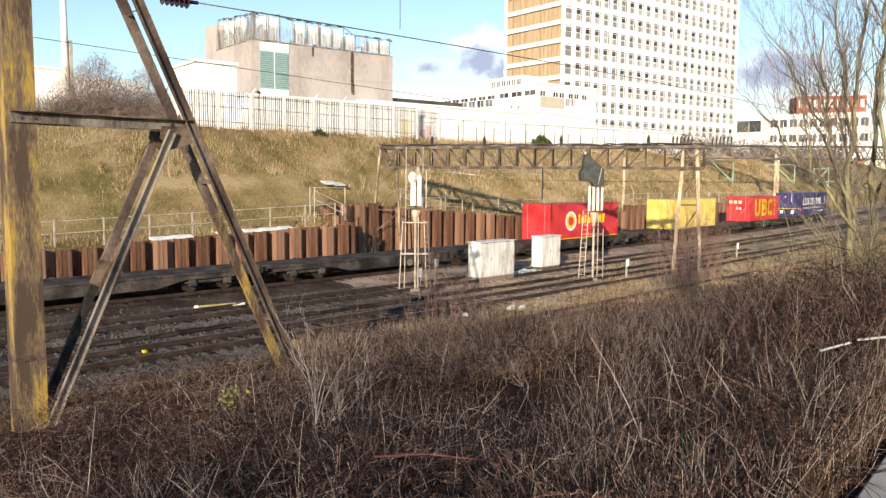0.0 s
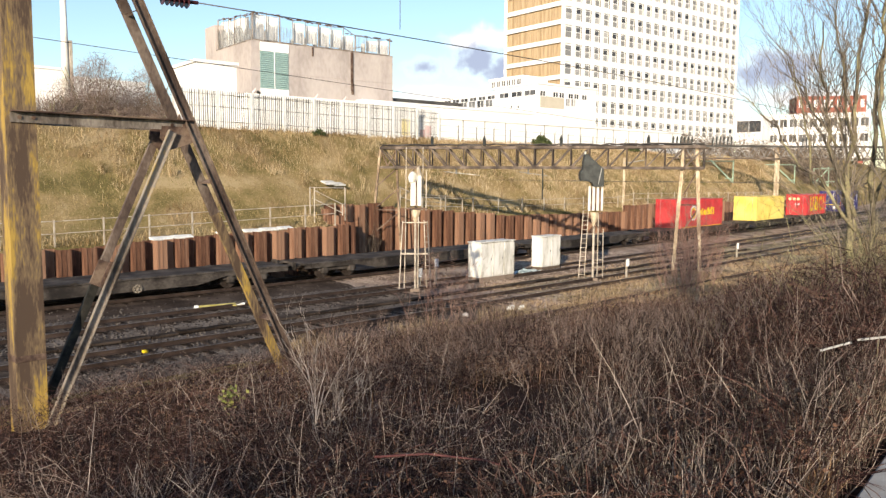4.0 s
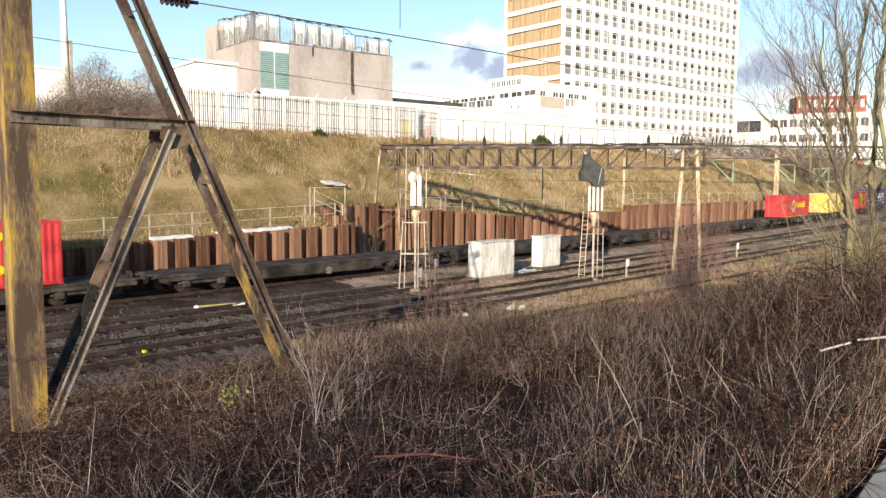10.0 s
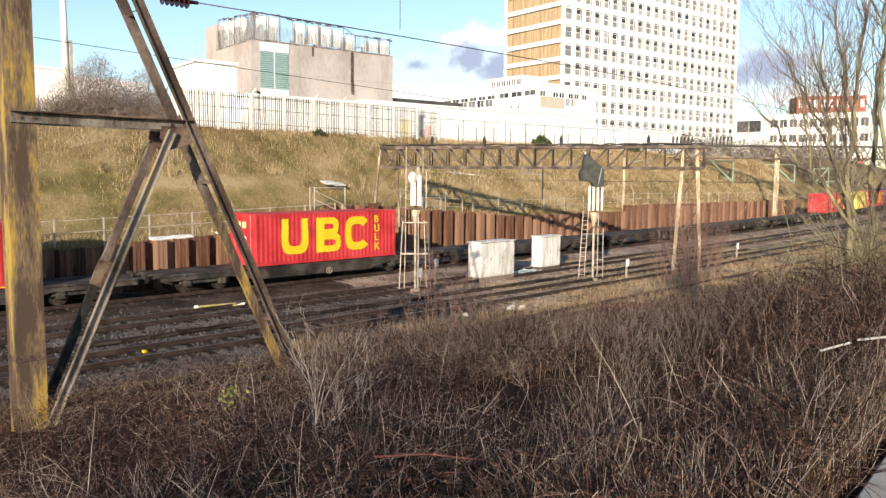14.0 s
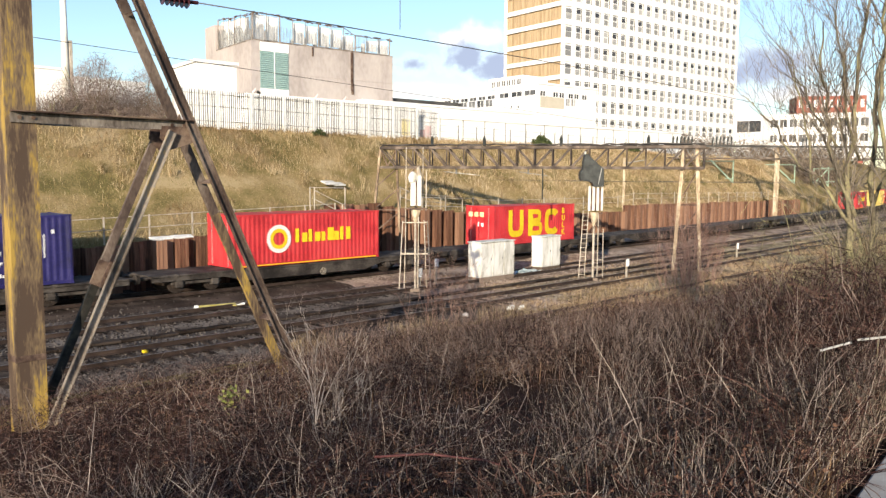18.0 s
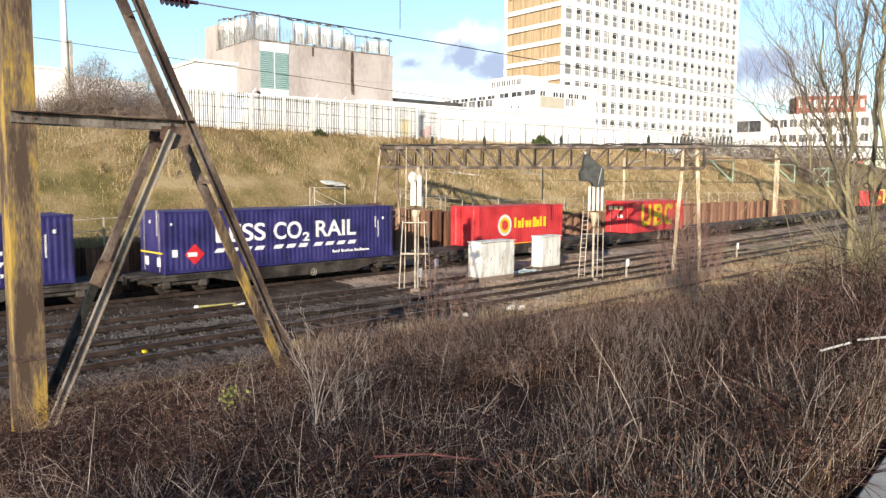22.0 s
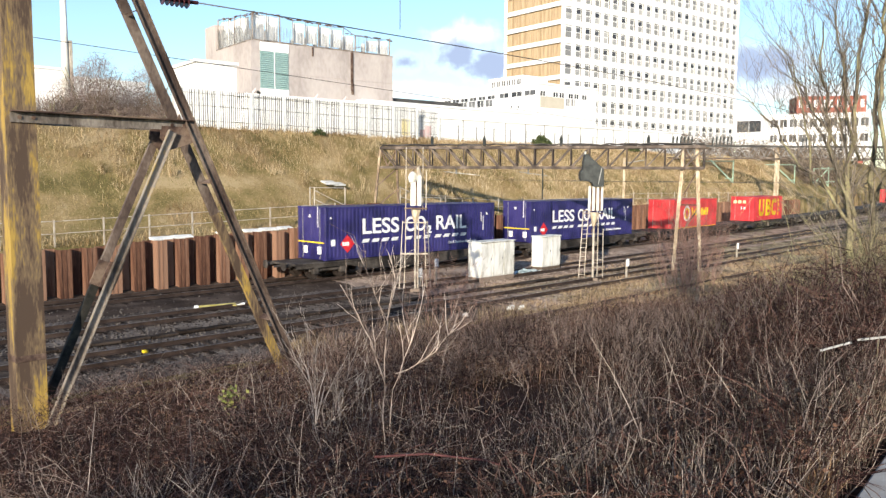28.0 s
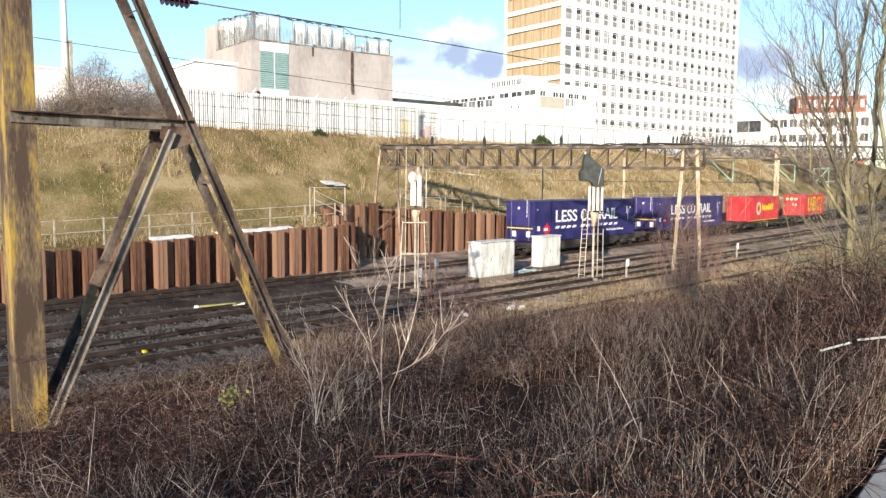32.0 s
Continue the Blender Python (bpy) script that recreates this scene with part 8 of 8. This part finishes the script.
M_SHRUBWOOD = material("grey_brown_shrub_wood", [(0.153, 0.1139, 0.0952), (0.34, 0.2686, 0.2261), (0.612, 0.51, 0.4335)], 0.85, scale=1.5, fine=20, bump=0.1, per_island=0.5)
SWAY = build_leaning_shrub()


def build_evergreen(x, y, z, s, label, seed):
    th = thing("green_shrub", pose(x, y, z), label, "shrub")
    rng = np.random.default_rng(seed)
    n = 1500
    c = rng.normal(0, 1, (n, 3))
    c /= np.linalg.norm(c, axis=1)[:, None]
    c *= (rng.random(n) ** 0.4)[:, None] * np.array((1.15, 0.9, 0.8)) * s
    c += 0.22 * s * np.sin(c[:, [1, 2, 0]] * 4 / s)
    c[:, 2] = np.abs(c[:, 2]) + 0.05
    a = rng.normal(0, 1, (n, 3))
    b = rng.normal(0, 1, (n, 3))
    a /= np.linalg.norm(a, axis=1)[:, None]
    b = np.cross(a, b)
    b /= np.linalg.norm(b, axis=1)[:, None]
    q = 0.11 * s
    V = np.stack([c - a * q, c + b * q * 0.5, c + a * q, c - b * q * 0.5], 1).reshape(-1, 3)
    quads("foliage", V, np.arange(4 * n).reshape(-1, 4), M_EVERGREEN, kind="", parent=th, smooth=False)
    tubes("stems", [[((0, 0, -0.1), 0.05), ((0.1 * s * k, 0.1 * s * (k % 2), 0.5 * s), 0.02)] for k in (-2, -1, 1, 2)], M_BARK, th, 4)


build_evergreen(64.0, 15.6 + off(64), 8.6, 1.15, "rounded green shrub at the top of the bank", 1)
build_evergreen(35.2, 15.4, 8.4, 0.55, "small green shrub at the top of the bank", 2)
build_evergreen(84.0, 16.0 + off(84), 8.6, 1.0, "dark shrub at the top of the bank", 3)


def build_ivy():
    th = thing("ivy_sprig", pose(5.3, -24.4, ground_z(5.3, -24.4) + 0.55), "yellow green leafy sprig in the brambles", "sprig")
    rng = np.random.default_rng(4)
    n = 60
    c = rng.normal(0, 0.075, (n, 3))
    a = rng.normal(0, 1, (n, 3))
    a /= np.linalg.norm(a, axis=1)[:, None]
    b = np.cross(a, rng.normal(0, 1, (n, 3)))
    b /= np.linalg.norm(b, axis=1)[:, None]
    V = np.stack([c - a * 0.035, c + b * 0.03, c + a * 0.035, c - b * 0.03], 1).reshape(-1, 3)
    quads("leaf_cluster", V, np.arange(4 * n).reshape(-1, 4), M_GREENLEAF, kind="stuff", parent=th, smooth=False)
    tubes("stem", [[((0, 0, -0.6), 0.006), ((0.03, 0.02, -0.2), 0.005), ((0, 0, 0.1), 0.003)]], M_BRAMBLE, th, 4)


build_ivy()


def build_red_cane():
    th = thing("bramble_cane", pose(3.4, -30.2, 2.85), "long dark red bramble cane lying over the thicket", "cane")
    pts = ((-0.15, 0.2, 0.6), (0.07, -0.08, 0.64), (0.34, -0.35, 0.60), (0.57, -0.59, 0.51), (0.75, -0.8, 0.42), (0.95, -1.0, 0.2), (1.05, -1.1, -0.1))
    tubes("cane", [[(p, 0.009 - 0.0007 * i) for i, p in enumerate(pts)]], M_REDCANE, th, 6)


M_REDCANE = material("red_bramble_stem", [(0.065, 0.022, 0.022), (0.125, 0.045, 0.042)], 0.7, scale=3, fine=30, bump=0.2)
build_red_cane()


M_BUSH = material("pale_bush_twig", [(0.12, 0.083, 0.066), (0.22, 0.16, 0.13), (0.33, 0.255, 0.21)], 0.9, scale=1, fine=20, bump=0.0, per_island=0.7)


def build_bush_mass(x, y, z, rx, ry, rz, n, label, seed, mat=None):
    """A dense rounded mass of fine bare twigs."""
    th = thing("twiggy_bush", pose(x, y, z), label, "bush", "bare shrubs")
    rng = np.random.default_rng(seed)
    c = rng.normal(0, 1, (n, 3))
    c /= np.linalg.norm(c, axis=1)[:, None]
    c *= (rng.random(n) ** 0.35)[:, None] * np.array((rx, ry, rz))
    c *= 1 + 0.10 * np.sin(c[:, [1, 2, 0]] * 1.3 + seed)
    c[:, 2] = np.abs(c[:, 2])
    d = rng.normal(0, 0.5, (n, 3)) + c / np.array((rx, ry, rz)) * 0.45 + np.array((0, 0, 0.2))
    d /= np.linalg.norm(d, axis=1)[:, None]
    ln = rng.uniform(0.5, 1.5, n)[:, None]
    P = np.stack([c - d * ln * 0.5, c + rng.normal(0, 0.06, (n, 3)), c + d * ln * 0.5], 1)
    R = rng.uniform(0.008, 0.02, n)[:, None] * np.array((1.0, 0.7, 0.3))
    sticks("twig_mass", P, R, mat or M_BUSH, 3, kind="", parent=th)
    rr = random.Random(seed)
    for k in range(7):
        a = rr.uniform(0, 6.28)
        tubes("limb", [[((0.3 * math.cos(a), 0.3 * math.sin(a), -0.1), 0.07), ((rx * 0.4 * math.cos(a), ry * 0.4 * math.sin(a), rz * 0.5), 0.045), ((rx * 0.65 * math.cos(a), ry * 0.65 * math.sin(a), rz * 0.85), 0.02)]], M_BARK, th, 5)


M_FINETWIG = material("grey_pink_twig", [(0.15, 0.112, 0.098), (0.26, 0.20, 0.18), (0.38, 0.305, 0.28)], 0.9, scale=1, fine=20, bump=0.0, per_island=0.7)
build_bush_mass(24.5, 31.5, 8.6, 3.7, 2.6, 6.1, 4200, "tall bare grey bush of fine twigs on the bank top", 51, M_FINETWIG)
build_bush_mass(29.7, 33.6, 8.6, 3.3, 2.5, 5.7, 3400, "bare grey bush of fine twigs on the bank top", 52, M_FINETWIG)
build_bush_mass(23.6, 30.0, 8.6, 3.6, 1.6, 3.3, 3600, "dense straw brown scrub below the tall bushes", 56)
build_bush_mass(28.6, 31.6, 8.6, 3.6, 1.6, 3.4, 3600, "dense straw brown scrub below the tall bushes", 57)
build_bush_mass(20.5, 29.0, 8.6, 3.4, 2.0, 2.6, 1600, "low bare brown bush on the bank top", 53)
build_bush_mass(26.0, 26.0, 8.6, 3.6, 1.6, 1.9, 1500, "low bare brown bush on the bank top", 54)
build_bush_mass(16.0, 24.5, 8.6, 3.4, 1.6, 1.9, 1200, "low bare brown bush on the bank top", 55)


# added scrub on the near bank, beside the camera and unseen; shades nearest tracks
for bx, by, rx, rz, k, dense in ((-9.5, -25.0, 3.0, 2.2, 61, 500), (-9.0, -20.0, 3.0, 2.6, 62, 600), (-8.5, -15.2, 3.0, 4.2, 63, 2600), (-9.0, -11.8, 2.6, 4.2, 64, 2600), (-7.2, -35.9, 3.0, 4.8, 65, 430)):
    build_bush_mass(bx, by, ground_z(bx, by), rx, 2.8, rz, dense, "unseen bare bush added to shade the near bank and tracks", k)


def far_scrub():
    """Brown scrub along the bank tops further down the line."""
    n = 16000
    X = RNG.uniform(96, 250, n)
    yy = np.where(RNG.random(n) < 0.72, RNG.uniform(15, 26, n), RNG.uniform(-26, -15, n))
    keep = patchy(X, yy, 0.12, 6.0) > -0.12
    X, yy = X[keep], yy[keep]
    X = np.concatenate([X, RNG.uniform(138, 172, 3500)])
    yy = np.concatenate([yy, RNG.uniform(9.5, 16, 3500)])
    Y = yy + np.array([off(x) for x in X])
    P, R = tangle(X, Y, 0.0, 3.4, RNG.uniform(0.8, 2.4, len(X)), RNG.uniform(0.02, 0.05, len(X)))
    sticks("far_scrub", P, R, M_TWIG, 3, label="brown bare scrub on the distant banks", category="scrub")


far_scrub()


# ---- drifting clouds: one far sheet behind everything ----
def build_clouds():
    mat = bpy.data.materials.new("cloud_sheet")
    mat.use_nodes = True
    nt = mat.node_tree
    nt.nodes.clear()
    N, L = nt.nodes.new, nt.links.new
    tc = N("ShaderNodeTexCoord")
    warp = N("ShaderNodeTexNoise")
    warp.inputs["Scale"].default_value, warp.inputs["Detail"].default_value, warp.inputs["Roughness"].default_value = 0.009, 7.0, 0.62
    L(tc.outputs["Object"], warp.inputs["Vector"])

    def puff(cx, cz, rx, rz, soft):
        """A ragged patch round a centre on the sheet."""
        mp = N("ShaderNodeMapping")
        mp.inputs["Location"].default_value = (-cx / rx, 0, -cz / rz)
        mp.inputs["Scale"].default_value = (1 / rx, 0, 1 / rz)
        L(tc.outputs["Object"], mp.inputs["Vector"])
        ln = N("ShaderNodeVectorMath")
        ln.operation = "LENGTH"
        L(mp.outputs["Vector"], ln.inputs[0])
        ad = N("ShaderNodeMath")
        ad.operation = "MULTIPLY_ADD"
        ad.inputs[1].default_value = 2.2
        L(warp.outputs["Fac"], ad.inputs[0])
        L(ln.outputs["Value"], ad.inputs[2])
        mr = N("ShaderNodeMapRange")
        mr.interpolation_type = "SMOOTHSTEP"
        mr.inputs["From Min"].default_value, mr.inputs["From Max"].default_value = 2.15, 2.15 - soft
        mr.inputs["To Min"].default_value, mr.inputs["To Max"].default_value = 0.0, 1.0
        L(ad.outputs[0], mr.inputs["Value"])
        return mr.outputs[0]

    def both(a, b):
        m = N("ShaderNodeMath")
        m.operation = "MAXIMUM"
        L(a, m.inputs[0])
        L(b, m.inputs[1])
        return m.outputs[0]

    white = both(both(puff(40, 432, 95, 46, 0.95), puff(125, 445, 100, 54, 1.0)), both(puff(1130, 275, 260, 50, 0.8), puff(-40, 268, 260, 34, 0.9)))
    grey = both(both(puff(70, 380, 135, 70, 0.8), puff(165, 345, 130, 95, 0.8)), both(puff(-95, 360, 80, 40, 0.9), puff(1010, 345, 260, 100, 0.9)))
    cover = both(white, grey)
    mix = N("ShaderNodeMix")
    mix.data_type = "RGBA"
    L(grey, mix.inputs["Factor"])
    mix.inputs["A"].default_value = (0.80, 0.82, 0.84, 1)
    mix.inputs["B"].default_value = (0.29, 0.35, 0.51, 1)
    em = N("ShaderNodeEmission")
    em.inputs["Strength"].default_value = 0.85
    L(mix.outputs["Result"], em.inputs["Color"])
    tr = N("ShaderNodeBsdfTransparent")
    ms = N("ShaderNodeMixShader")
    sc = N("ShaderNodeMath")
    sc.operation = "MULTIPLY"
    sc.inputs[1].default_value = 0.93
    L(cover, sc.inputs[0])
    L(sc.outputs[0], ms.inputs["Fac"])
    L(tr.outputs[0], ms.inputs[1])
    L(em.outputs[0], ms.inputs[2])
    out = N("ShaderNodeOutputMaterial")
    L(ms.outputs[0], out.inputs["Surface"])
    m = pose(0, 0, 0, 0, 0, -YAW)
    c = Vector(EYE) + m.to_3x3() @ Vector((0, 2500, 0))
    ob = mesh_object("backdrop", [(-1700, 0, 150), (1900, 0, 150), (1900, 0, 1000), (-1700, 0, 1000)], [(0, 1, 2, 3)], mat)
    ob.matrix_basis = Matrix.Translation((c.x, c.y, 0)) @ m
    tagged(ob, "soft white and lilac grey clouds in a pale blue sky", "sky", kind="structure")
    return ob


CLOUDS = build_clouds()


def motions():
    for th, centre, z in MOVERS:
        walk(th, run_rows(centre, z))
    # wheels roll without slipping
    ts = [0.125 * i for i in range(257)]
    turn = [math.degrees(float(s) / 0.42) for s in np.interp(ts, [t for t, _ in SPEED], [s for _, s in SPEED])]
    for ws, x in WHEELS:
        walk(ws, [(t, pose(x, 0, 0.42, 0, a, 0)) for t, a in zip(ts, turn)])
    base = SWAY.matrix_basis.translation.copy()
    at = Matrix.Translation(base)
    down, up = pose(0, 0, -0.25, -10, 86, 0), pose(0, 0, 0, 0, 2, 0)
    mid = pose(0, 0, -0.1, -5, 44, 0)
    walk(SWAY, [(0.0, at @ down), (25.08, at @ down), (25.3, at @ mid), (25.55, at @ up), (29.8, at @ pose(0, 0, 0, 1, 4, 0)), (32.0, at @ up)])
    c0 = CLOUDS.matrix_basis.copy()
    walk(CLOUDS, [(0.0, c0 @ pose(40, 0, -10)), (32.0, c0 @ pose(-40, 0, 10))])


motions()
